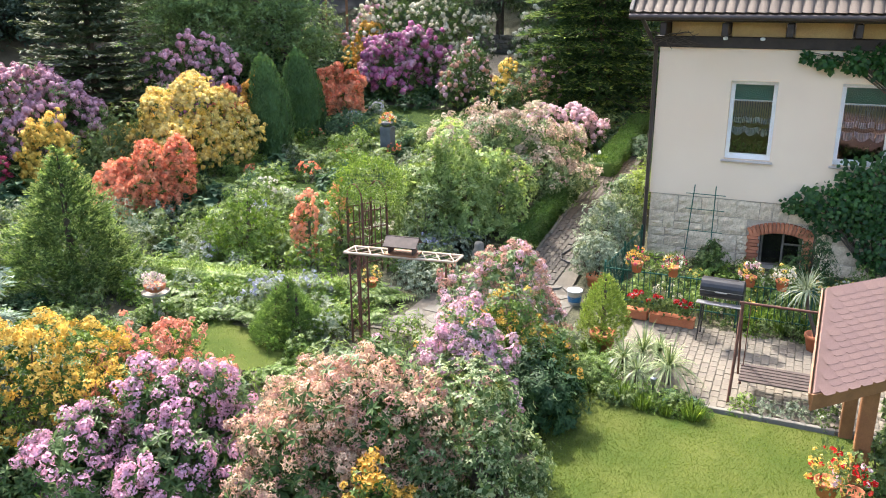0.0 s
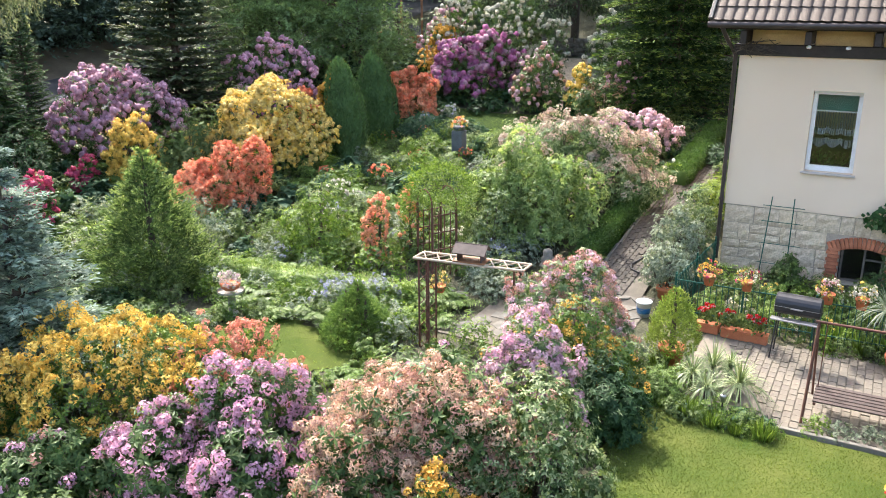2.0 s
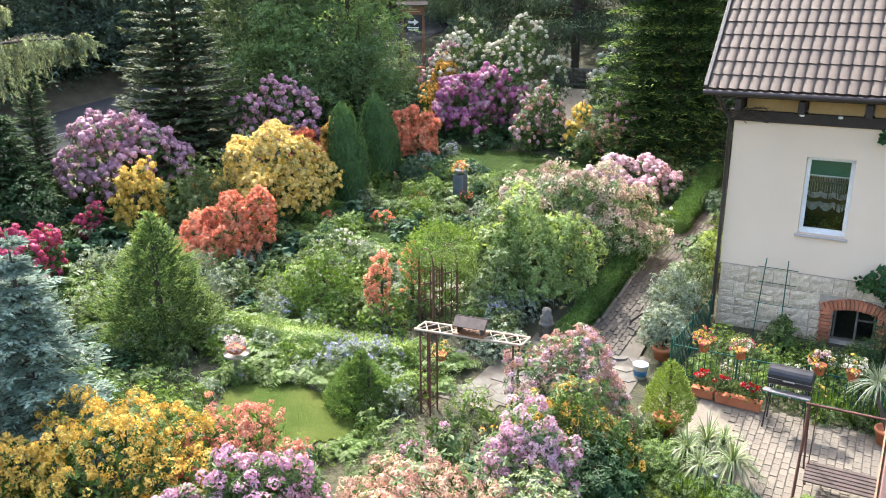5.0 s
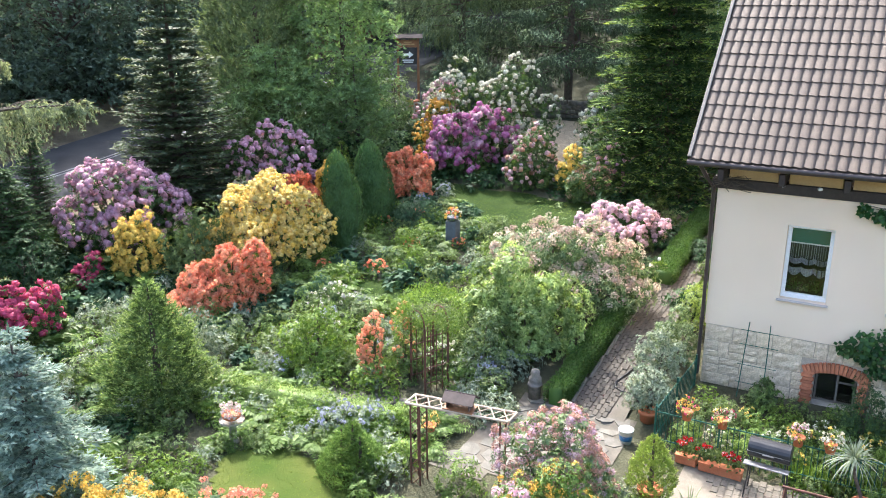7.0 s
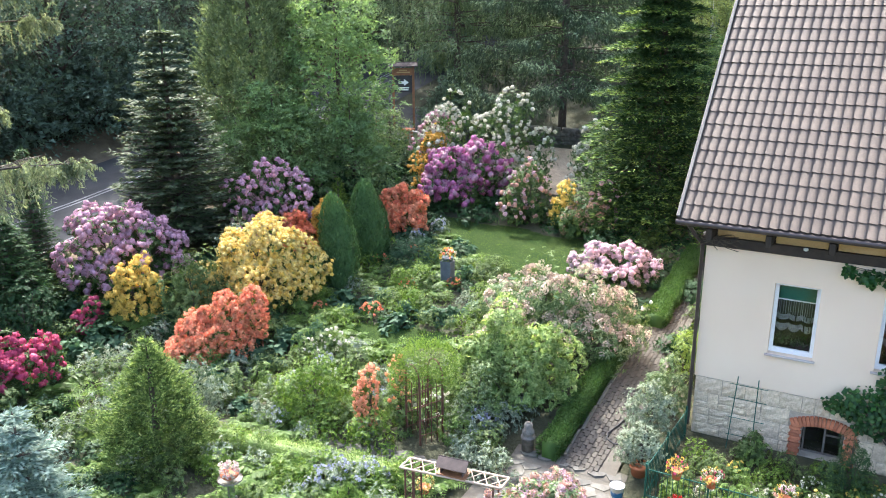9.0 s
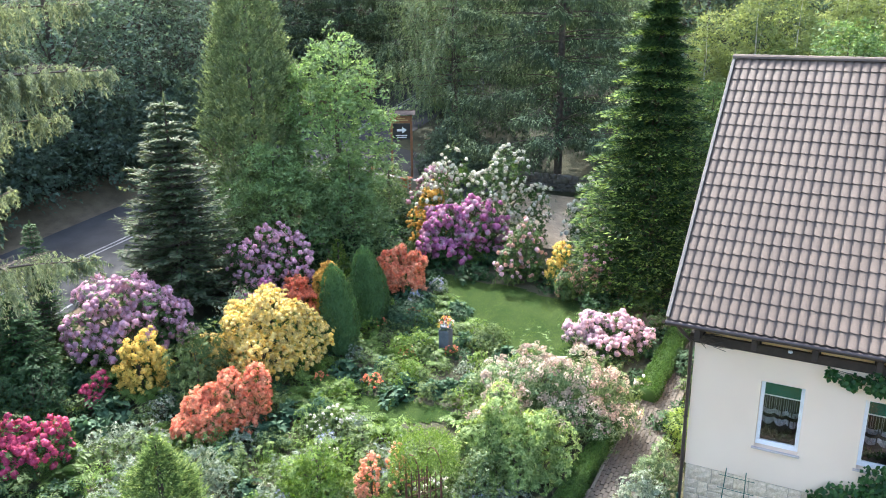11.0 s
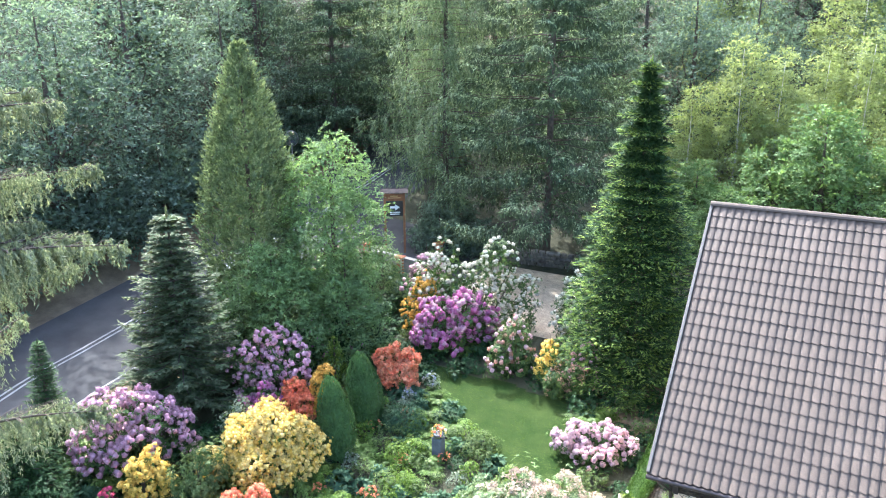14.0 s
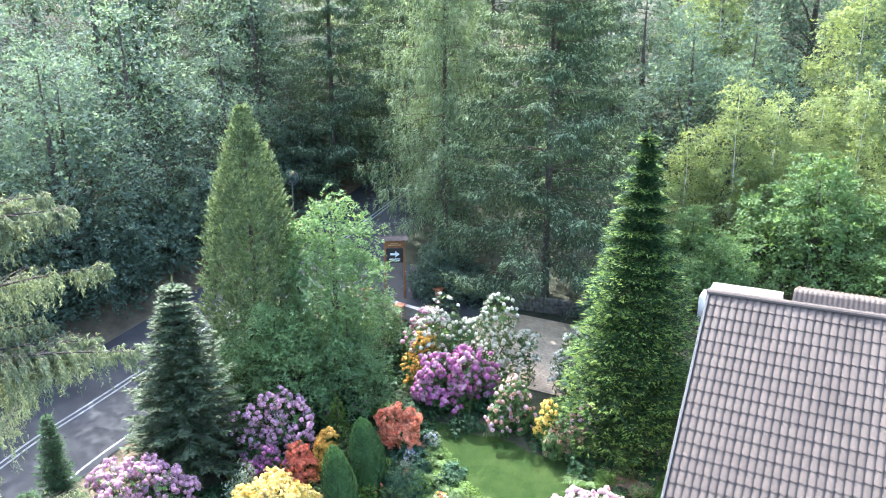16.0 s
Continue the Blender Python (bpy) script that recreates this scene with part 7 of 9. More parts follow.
bm = slab(-0.28, 0.28, -0.2, 0.2, 0.452, 0.66, 0.02)
part("basin", bm, M_SANDSTONE, tg, "pale stone basin")
P = np.stack([rng.uniform(-0.22, 0.22, 120), rng.uniform(-0.15, 0.15, 120), rng.uniform(0.66, 0.74, 120)], 1)
v, t = scattered_leaves(rng, P, np.tile([0, 0, 1.0], (120, 1)), 0.07, 0.03)
child("foliage", mesh_np("foliage", v, t, [M_LIME]), tg, kind="stuff")
tube_part("lamp_stem", [(-0.2, -0.1, 0.66), (-0.2, -0.1, 0.82)], 0.01, M_STEEL, tg)
part("lamp_globe", lathe([(0.01, 0.8), (0.045, 0.83), (0.05, 0.87), (0.03, 0.91), (0.005, 0.92)], 10), M_WHITEPL, tg, "small white lamp globe", smooth=True)

# ---- hedges ----
def hedge(x0, y0, x1, y1, w, h, label, leaf=M_GREEN, seed=0):
    rng = np.random.default_rng(seed)
    L = math.hypot(x1 - x0, y1 - y0)
    root = rooted("hedge", x0, y0, label, "hedge", rz=math.degrees(math.atan2(y1 - y0, x1 - x0)), z=0)
    n = int(L * (w + 2 * h) * (2000 if leaf is M_BOX else 900))
    u, f = rng.uniform(0, L, n), rng.uniform(0, w + 2 * h, n)
    side = np.where(f < h, -w / 2, np.where(f < h + w, f - h - w / 2, w / 2))
    up = np.where(f < h, f, np.where(f < h + w, h, w + 2 * h - f))
    nrm = np.stack([np.zeros(n), np.where(f < h, -1.0, np.where(f < h + w, 0, 1.0)), np.where((f >= h) & (f < h + w), 1.0, 0.1)], 1)
    gx, gy = x0 + (x1 - x0) * u / L, y0 + (y1 - y0) * u / L
    wob = (0.025 if leaf is M_BOX else 0.04) * np.sin(u * 5 + seed) + rng.normal(0, 0.02 if leaf is M_BOX else 0.03, n)
    P = np.stack([u, side + wob * (nrm[:, 1] != 0), up + ground_z(gx, gy) + wob], 1)
    v, t = scattered_leaves(rng, P, nrm, 0.045, 0.024)
    child("foliage", mesh_np("foliage", v, t, [leaf]), root, kind="stuff")
    ch = []
    for q in np.arange(0.15, L, 0.3):
        z = float(ground_z(x0 + (x1 - x0) * q / L, y0 + (y1 - y0) * q / L))
        for s in (-1, 1):
            ch.append(tube_np([(q, 0, z - 0.05), (q + 0.05, s * w * 0.2, z + h * 0.5), (q - 0.05, s * w * 0.35, z + h * 0.9)], [0.02, 0.014, 0.006], 4))
    v, t, _ = join_np(ch)
    child("stem", mesh_np("stem", v, t, [M_BARK]), root, "woody hedge stems", "stuff")
    us = np.linspace(0.06, L - 0.06, 24)
    gz = ground_z(x0 + (x1 - x0) * us / L, y0 + (y1 - y0) * us / L)
    a, b = w / 2 - 0.06, h - 0.06
    V = [(q, s, z + k) for q, z in zip(us, gz) for s, k in ((-a, 0.0), (-a, b), (a, b), (a, 0.0))]
    Fc = [(4 * i + j, 4 * i + 4 + j, 4 * i + 5 + j, 4 * i + 1 + j) for i in range(23) for j in range(3)] + [(0, 1, 2, 3), (95, 94, 93, 92)]
    child("inner_growth", mesh_np("inner_growth", V, Fc, [leaf]), root, "dense inner growth")


hedge(-2.66, 11.2, -2.40, 15.9, 0.44, 0.5, "low clipped box hedge along the path", M_BOX, 1)
hedge(-2.0, 17.9, -1.95, 23.6, 0.6, 0.45, "low clipped box hedge along the path", M_BOX, 2)
hedge(-11.0, 8.0, -5.2, 8.95, 0.5, 0.4, "low clipped hedge beside the flagstone path", M_PALEGREEN, 3)

# ---- low plants of the beds: one of each kind, then copies ----
def mound(name, r, h, leaf, label, seed, leaves=150, per=5, L=0.09, W=0.04, flower=None, heads=20, cat="plant"):
    rng = np.random.default_rng(seed)
    root = tagged(new(name), label, cat, "low plants of the beds")
    lumps = heap(rng, 2 * r, 2 * r, h, 5)
    P, N = lump_points(rng, lumps, leaves, 0.02, 0.0, 0.2)
    v, t = whorled_leaves(rng, P, unit(N + np.array([0, 0, 0.5])), per, L, W)
    child("foliage", mesh_np("foliage", v, t, [leaf]), root, kind="stuff")
    if flower is not None:
        F, G = lump_points(rng, lumps, heads * 2, h * 0.4, 0.0, 0.05)
        v, t = flower_heads(rng, F[:heads] + [0, 0, 0.04], unit(G[:heads] + np.array([0, 0, 0.6])), 5, 0.03, 0.035)
        child("blossoms", mesh_np("blossoms", v, t, [flower]), root, kind="stuff")
    return root


def fern(name, n, L, leaf, label, seed):
    rng = np.random.default_rng(seed)
    root = tagged(new(name), label, "fern", "low plants of the beds")
    PB, DB, LB, ch = [], [], [], []
    for i in range(n):
        a, el, ln = 6.283 * i / n + rng.normal(0, 0.2), rng.uniform(0.7, 1.25), L * rng.uniform(0.8, 1.15)
        out, side = np.array([math.cos(a), math.sin(a), 0]), np.array([-math.sin(a), math.cos(a), 0])
        s = np.linspace(0.08, 1, 15)
        pts = out * (ln * s * math.cos(el) + 0.28 * ln * s ** 2)[:, None] + np.array([0, 0, 1.0]) * (ln * s * math.sin(el) - 0.62 * ln * s ** 2.4)[:, None]
        ch.append(tube_np(pts[::4], [0.006, 0.005, 0.004, 0.002], 3))
        for sg in (-1, 1):
            PB.append(pts)
            DB.append(side * sg + out * 0.35 + rng.normal(0, 0.08, (15, 3)) - np.array([0, 0, 0.25]))
            LB.append(ln * 0.27 * np.sin(np.pi * (0.18 + 0.8 * s)) + 0.01)
    P, D, l = np.concatenate(PB), np.concatenate(DB), np.concatenate(LB)
    v, t = blades(P, D, np.tile([0, 0, 1.0], (len(P), 1)), l, l * 0.34)
    v2, t2, _ = join_np([(v, t)] + ch)
    child("fronds", mesh_np("fronds", v2, t2, [leaf]), root, kind="stuff")
    return root


def tuft(name, n, L, W, leaf, label, seed, flower=None):
    rng = np.random.default_rng(seed)
    root = tagged(new(name), label, "grass", "low plants of the beds")
    a, r = rng.uniform(0, 6.283, n), rng.uniform(0, 0.16, n)
    P = np.stack([np.cos(a) * r, np.sin(a) * r, np.zeros(n)], 1)
    D = np.stack([np.cos(a), np.sin(a), np.zeros(n)], 1) * rng.uniform(0.05, 0.6, (n, 1)) + np.array([0, 0, 1.0])
    v, t = blades(P, D, around(rng, n), L * rng.uniform(0.6, 1.1, n), W)
    child("blades", mesh_np("blades", v, t, [leaf]), root, kind="stuff")
    if flower is not None:
        k = 26
        a, r = rng.uniform(0, 6.283, k), rng.uniform(0, 0.28, k)
        F = np.stack([np.cos(a) * r, np.sin(a) * r, L * rng.uniform(0.7, 1.05, k)], 1)
        v, t = flower_heads(rng, F, np.tile([0, 0, 1.0], (k, 1)), 4, 0.025, 0.035)
        child("blossoms", mesh_np("blossoms", v, t, [flower]), root, kind="stuff")
    return root


KINDS = {
    "green": mound("leafy_perennial", 0.42, 0.6, M_GREEN, "leafy green perennial in the bed", 201, 120, 5, 0.072, 0.032),
    "dark": mound("ground_cover", 0.5, 0.42, M_RHODO_DARK, "low dark green ground cover plant", 202, 110, 5, 0.1, 0.045),
    "silver": mound("silver_shrub", 0.42, 0.62, M_SILVER, "silvery variegated small shrub", 203, 200, 5, 0.06, 0.028),
    "lime": mound("spirea", 0.45, 0.62, M_LIME, "yellow-green small spirea shrub", 204, 200, 5, 0.06, 0.028),
    "hosta": mound("hosta", 0.42, 0.4, M_HOSTA, "hosta with broad blue-green leaves", 205, 44, 5, 0.19, 0.115),
    "bright": mound("leafy_perennial", 0.4, 0.7, M_FERN, "fresh green leafy perennial in the bed", 206, 150, 5, 0.085, 0.028),
    "blue": mound("catmint", 0.38, 0.55, M_SILVER, "grey-leaved perennial with pale blue flowers", 207, 180, 5, 0.06, 0.025, P_BLUE, 18),
    "white": mound("white_perennial", 0.4, 0.75, M_GREEN, "leafy perennial dotted with white flowers", 208, 150, 5, 0.08, 0.035, P_WHITE, 22),
    "orange": mound("small_azalea", 0.35, 0.45, M_AZALEA, "low plant with orange-red flowers", 209, 120, 5, 0.06, 0.03, P_CORAL, 30),
    "gold": mound("yellow_perennial", 0.4, 0.6, M_AZALEA, "perennial with golden yellow flowers", 212, 180, 5, 0.09, 0.03, P_YELLOW, 14),
    "fern": fern("fern", 17, 0.72, M_FERN, "arching light green garden fern", 210),
    "grass": tuft("ornamental_grass", 130, 0.62, 0.022, M_LIME, "upright tuft of grassy leaves", 211),
}
FIRST = {k: True for k in KINDS}
STRIP = lambda x, y: -11.6 < x < -4.4 and abs(y - np.interp(x, [-11.5, -8.6, -5.6, -4.4], [8.45, 9.0, 9.7, 9.6])) < 0.34
PATHY = lambda x, y: (-2.35 < x < -1.1 and y > 11.2) or (-3.9 < x < -0.9 and 8.2 < y < 11.4 and x > -3.9 + (y - 8.2) * 0.2 and y < 11.2) or (x > 0.9 + 0.35 * (10.4 - y) and 7.2 < y < 10.35)
TAKEN = []


def plant(kind, x, y, s=1.0, a=0.0, sink=0.03):
    m = pose(x, y, float(ground_z(x, y)) - sink, 0, 0, a) @ Matrix.Scale(s, 4)
    if FIRST[kind]:
        FIRST[kind] = False
        KINDS[kind].matrix_basis = m
    else:
        copy_thing(KINDS[kind], pose(x, y, float(ground_z(x, y)) - sink, 0, 0, a) @ Matrix.Scale(s / KINDS[kind].scale[0], 4))


def sow(seed, box, n, mix, smin=0.8, smax=1.25, gap=0.42, lawns=True):
    rng = np.random.default_rng(seed)
    names, w = list(mix), np.array(list(mix.values()), float)
    done = 0
    for _ in range(n * 12):
        x, y = rng.uniform(box[0], box[1]), rng.uniform(box[2], box[3])
        c = np.array([[x, y, 0.0]])
        if (-6.4 < x < -4.5 and 9.2 < y < 11.0) or (-3.8 < x < -2.3 and 10.2 < y < 16.2) or STRIP(x, y) or PATHY(x, y) or (lawns and (front_lawn(c)[0] or small_lawn(c)[0] or back_lawn(c)[0])) or (x > -0.3 and y > 13.75 and y < 25):
            continue
        if any((x - p) ** 2 + (y - q) ** 2 < gap ** 2 for p, q in TAKEN):
            continue
        TAKEN.append((x, y))
        plant(rng.choice(names, p=w / w.sum()), x, y, rng.uniform(smin, smax), rng.uniform(0, 360))
        done += 1
        if done >= n:
            return


sow(1, (-10.4, -3.2, 9.9, 13.2), 62, {"green": 3, "silver": 2.5, "lime": 1.5, "bright": 2, "blue": 1.2, "white": 1, "fern": 1}, 1.0, 1.5, 0.5)
sow(2, (-10.0, -4.3, 7.0, 9.6), 46, {"fern": 7, "lime": 2, "bright": 0.6, "silver": 1.5, "blue": 0.7, "green": 0.5}, 0.9, 1.25, 0.4)
sow(3, (-15.5, -10.2, 6.0, 11.6), 46, {"dark": 1, "hosta": 0.8, "silver": 1.8, "green": 2, "fern": 2.5, "bright": 1, "gold": 0.3}, 1.0, 1.6, 0.55)
sow(14, (-13.0, -7.6, 3.2, 7.4), 34, {"fern": 2, "green": 2, "lime": 1, "silver": 0.6, "dark": 1}, 0.8, 1.2, 0.45)
sow(15, (-13.6, -9.2, 9.6, 13.0), 24, {"green": 2, "silver": 1.5, "bright": 1, "hosta": 1, "dark": 1}, 0.9, 1.3, 0.5)
sow(4, (-21.0, -15.0, 3.5, 12.6), 52, {"dark": 3, "fern": 1.2, "green": 1, "hosta": 0.6}, 1.2, 2.0, 0.75)
sow(5, (-13.2, -5.4, 14.6, 20.4), 96, {"fern": 2, "lime": 1.8, "hosta": 1.6, "green": 2, "silver": 0.6, "orange": 0.5, "dark": 1}, 0.8, 1.3, 0.5)
sow(16, (-12.6, -8.4, 18.6, 23.0), 30, {"hosta": 3, "fern": 1, "dark": 1, "blue": 1, "orange": 0.4}, 0.9, 1.3, 0.5)
sow(17, (-12.4, -8.6, 12.7, 15.4), 26, {"fern": 4, "bright": 1, "silver": 1, "lime": 1}, 1.0, 1.4, 0.5)
sow(6, (-17.5, -12.0, 13.0, 21.5), 42, {"dark": 3, "green": 1.5, "fern": 1}, 1.1, 1.8, 0.65)
sow(7, (-15.5, -3.2, 22.4, 26.4), 40, {"dark": 3, "green": 1, "fern": 1}, 1.0, 1.7, 0.65)
sow(8, (0.1, 4.8, 10.95, 13.3), 46, {"bright": 3, "green": 1.5, "white": 1.5, "gold": 0.8, "lime": 2}, 0.65, 1.0, 0.38)
sow(9, (-0.6, 0.6, 6.9, 8.6), 12, {"grass": 2, "green": 2, "bright": 2, "lime": 1}, 0.55, 0.85, 0.3)
sow(10, (-9.5, 0.9, -1.0, 7.6), 50, {"dark": 3, "green": 2, "bright": 1}, 0.9, 1.5, 0.6)
sow(11, (-5.2, -0.7, 16.2, 25.5), 34, {"dark": 2.5, "green": 1.5}, 0.8, 1.4, 0.6)
sow(12, (2.3, 4.6, 9.95, 10.6), 12, {"green": 2, "bright": 2, "lime": 1}, 0.6, 0.9, 0.3)
sow(13, (-22.0, -14.0, 19.5, 30.0), 44, {"dark": 3, "green": 1}, 1.4, 2.4, 0.9)
for i, (x, y, s) in enumerate(((2.75, 7.42, 0.6), (3.1, 7.45, 0.55), (3.5, 7.5, 0.6), (4.0, 7.5, 0.7), (0.05, 8.2, 0.8), (0.3, 7.7, 0.7), (-0.3, 8.6, 0.8))):
    plant(("lime", "silver", "silver", "white", "green", "green", "silver")[i], x, y, s, i * 50)

# lush edge of the yucca bed towards the lawn
for i in range(22):
    a = i * 2.4
    plant(("grass", "bright", "green", "lime", "hosta")[i % 5], 0.55 + 1.6 * (i / 21), 7.08 + 0.2 * math.sin(a) - 0.12 * (i / 21), 0.44 + 0.1 * (i % 3), i * 53)
for i in range(8):
    plant(("green", "bright")[i % 2], 0.1 + 0.16 * (i % 4), 7.3 + 0.35 * (i // 4), 0.75, i * 61)
# plants round the rim of the small lawn
for i in range(26):
    a = i * 0.2417
    plant(("fern", "bright", "green", "silver", "lime")[i % 5], -6.3 + 1.82 * math.cos(a), 5.7 + 1.62 * math.sin(a), 0.62 + 0.1 * (i % 3), i * 47)
# shrubs along the path and the house
shrub("variegated_shrub", -0.65, 11.8, 1.5, 1.1, 0.95, "silvery variegated shrub in a pot beside the path", M_SILVER, None, 71, 600, 5, 0.07, 0.03, count=5, low=0.35)
shrub("variegated_shrub", -0.78, 12.95, 2.05, 1.25, 1.1, "silvery variegated shrub beside the path", M_SILVER, None, 72, 720, 5, 0.07, 0.03, count=5, low=0.2)
shrub("variegated_shrub", -0.7, 14.3, 2.2, 1.2, 1.3, "green and white variegated shrub beside the house", M_RHODO_GREY, None, 73, 700, 5, 0.08, 0.03, count=6)
shrub("golden_shrub", -0.7, 16.8, 1.95, 0.8, 1.7, "low golden-yellow conifer beside the path", M_GOLDYEW, None, 74, 620, 5, 0.08, 0.03, count=6)
shrub("shrub", -1.0, 20.2, 2.2, 0.9, 2.6, "dark green shrub beside the house", M_RHODO_DARK, None, 75, 520, 5, 0.1, 0.04, count=7)
pot2 = rooted("flower_pot", -0.62, 11.7, "terracotta pot of the variegated shrub", "flower pot", z=GZ)
part("pot", pot_mesh(0.22, 0.36), M_TERRA, pot2, smooth=True)
shrub("shrub", 3.55, 12.9, 1.7, 1.2, 1.0, "feathery dark green shrub in front of the cellar window", M_FIR, None, 76, 520, 6, 0.09, 0.018, count=6)
shrub("shrub", 1.55, 13.3, 1.15, 0.8, 0.5, "green potted shrub against the stone plinth", M_GREEN, None, 77, 240, 5, 0.09, 0.04, count=5)
for i in range(8):
    x = 2.5 + 0.35 * i
    plant("grass", x, 10.9 + 0.15 * math.sin(i * 2.0), 0.7, i * 40)
# small clumps in the middle of the upper beds
shrub("shrub", -17.2, 27.4, 6.0, 2.5, 1.8, "pale grey-green shrub below the direction board", M_RHODO_GREY, None, 99, 900, 6, 0.11, 0.04)
shrub("shrub", -15.5, 15.1, 3.75, 1.5, 1.3, "silvery grey-green shrub behind the yellow azalea", M_SILVER, None, 97, 520, 5, 0.08, 0.03)
shrub("rhododendron", -16.0, 17.0, 3.35, 1.5, 1.1, "low rhododendron in purple bloom", M_RHODO, P_PURPLE, 98, 260, 6, 0.11, 0.04, 80, 8, 0.08, 0.06, "rhododendron", G_R, 6)
plumed_cone("golden_cypress", -15.1, 20.5, 4.1, 0.5, "small golden-green dwarf cypress", M_LIME, M_GOLDTIP, 66, "conifer", G_C, 420, 8, 0.2, 0.09, 0.04, (0.8, 1.0, 0.95, 0.8, 0.55, 0.3, 0.05), 0.8)
shrub("spirea", -9.95, 17.5, 2.25, 1.6, 1.2, "yellow-green spirea shrub in the bed", M_LIME, None, 81, 640, 5, 0.07, 0.03)
shrub("spirea", -9.3, 15.9, 2.0, 1.7, 1.3, "yellow-green spirea shrub in the bed", M_LIME, None, 82, 520, 5, 0.07, 0.03)
shrub("shrub", -7.7, 18.9, 2.4, 1.7, 1.2, "fine-leaved mid green shrub in the bed", M_GREEN, None, 83, 640, 5, 0.07, 0.03)
shrub("shrub", -6.6, 16.3, 2.3, 1.5, 1.3, "grey-green rounded shrub in the bed", M_RHODO_GREY, None, 84, 560, 5, 0.09, 0.035)
shrub("shrub", -10.9, 19.2, 2.6, 1.9, 1.4, "blue-green spreading juniper in the bed", M_HOSTA, None, 85, 900, 5, 0.08, 0.02)
shrub("shrub", -10.6, 12.9, 1.75, 0.9, 0.8, "round blue-green clipped shrub", M_HOSTA, None, 86, 420, 5, 0.06, 0.03, count=4)
shrub("shrub", -11.7, 8.9, 1.9, 1.6, 1.3, "silvery green shrub in the bed", M_SILVER, None, 87, 520, 5, 0.08, 0.03)
shrub("shrub", -5.0, 12.6, 2.7, 2.0, 1.5, "green rose bush with many small leaves", M_GREEN, None, 88, 800, 5, 0.08, 0.035)
shrub("rose_bush", -4.7, 11.6, 2.3, 1.2, 1.0, "green rose bush with many small leaves", M_RHODO_GREY, None, 89, 520, 5, 0.07, 0.03)
shrub("shrub", -0.2, 5.9, 1.3, 1.6, 1.6, "dark green low shrub beside the lawn", M_RHODO_DARK, None, 91, 640, 6, 0.11, 0.04)
shrub("azalea", -0.75, 1.7, 1.75, 1.2, 0.9, "azalea with amber-yellow blossom", M_AZALEA, P_AMBER, 92, 260, 5, 0.07, 0.03, 90, 6, 0.06, 0.05, "azalea", G_A, 6)
shrub("rhododendron", -2.5, 4.9, 1.55, 0.9, 0.7, "young rhododendron with pink buds", M_RHODO, P_MAUVE, 93, 150, 6, 0.12, 0.045, 12, 10, 0.07, 0.05, "rhododendron", G_R, 5)
shrub("azalea", -7.9, 0.9, 1.7, 2.4, 1.8, "azalea with scattered golden yellow blossom", M_AZALEA, P_YELLOW, 94, 700, 5, 0.08, 0.03, 200, 6, 0.06, 0.055, "azalea", G_A, 8, flower2=P_PALEYELLOW, fuzz=0.28)
shrub("rhododendron", -5.7, 0.7, 1.35, 2.2, 1.5, "rhododendron with fading mauve and brown blossom", M_RHODO, P_MAUVE, 95, 800, 6, 0.11, 0.04, 24, 9, 0.08, 0.05, "rhododendron", G_R, 7, flower2=P_ROSE, topmost=0.3)
shrub("climber", 4.5, 5.15, 1.75, 0.7, 0.5, "leafy climber growing at the gazebo post", M_GREEN, None, 96, 260, 5, 0.09, 0.05, count=5)
conifer("dark_pine", -20.85, 11.5, 6.2, 0.85, "small dark green pine near the road", M_FIR, None, 62, 34, 9, 12, 0.14, 0.04, 0.05, 0.3, 0.02, 0.6, "conifer", G_C)
conifer("dark_pine", -19.5, 9.5, 4.6, 1.35, "broad dark green pine under the larch", M_FIR, None, 65, 26, 11, 13, 0.2, 0.06, 0.05, 0.3, 0.02, 0.6, "conifer", G_C)
shrub("shrub", -18.2, 9.1, 2.9, 2.2, 1.8, "dark evergreen shrub under the larch", M_RHODO_DARK, None, 103, 800, 6, 0.1, 0.03)
# larch whose hanging boughs reach over the garden
LARCH_TIPS = [(-12.26, 8.2, 11.58, 1.7), (-13.7, 8.2, 11.6, 1.5), (-14.9, 8.1, 11.9, 1.4), (-13.6, 8.15, 6.9, 1.5), (-14.5, 8.7, 14.8, 1.4), (-15.4, 8.9, 15.0, 1.2), (-14.6, 9.6, 13.0, 1.0), (-15.6, 9.3, 10.2, 0.9)]
for i in range(12):
    a = 2.0 + i * 0.38
    q = 5.6 - 0.2 * i
    LARCH_TIPS.append((-17.9 + q * math.cos(a), 5.7 + q * math.sin(a), 7.5 + 0.75 * i, 0.5))
weeping_larch("larch", -17.9, 5.7, 18.5, LARCH_TIPS, "old larch with hanging grey-green twigs", M_LARCH, 63, "conifer", G_C)

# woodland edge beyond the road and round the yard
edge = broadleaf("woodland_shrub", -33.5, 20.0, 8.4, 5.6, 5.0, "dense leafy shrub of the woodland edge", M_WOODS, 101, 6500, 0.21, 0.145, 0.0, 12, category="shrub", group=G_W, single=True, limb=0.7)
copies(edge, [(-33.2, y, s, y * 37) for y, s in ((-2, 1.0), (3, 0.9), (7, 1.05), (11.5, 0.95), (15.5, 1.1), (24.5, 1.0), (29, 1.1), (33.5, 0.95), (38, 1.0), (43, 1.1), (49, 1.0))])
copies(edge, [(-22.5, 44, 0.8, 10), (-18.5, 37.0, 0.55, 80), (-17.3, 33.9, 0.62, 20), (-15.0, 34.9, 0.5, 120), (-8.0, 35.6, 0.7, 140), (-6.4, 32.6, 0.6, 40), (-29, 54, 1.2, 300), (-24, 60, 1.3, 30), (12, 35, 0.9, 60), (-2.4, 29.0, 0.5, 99)])

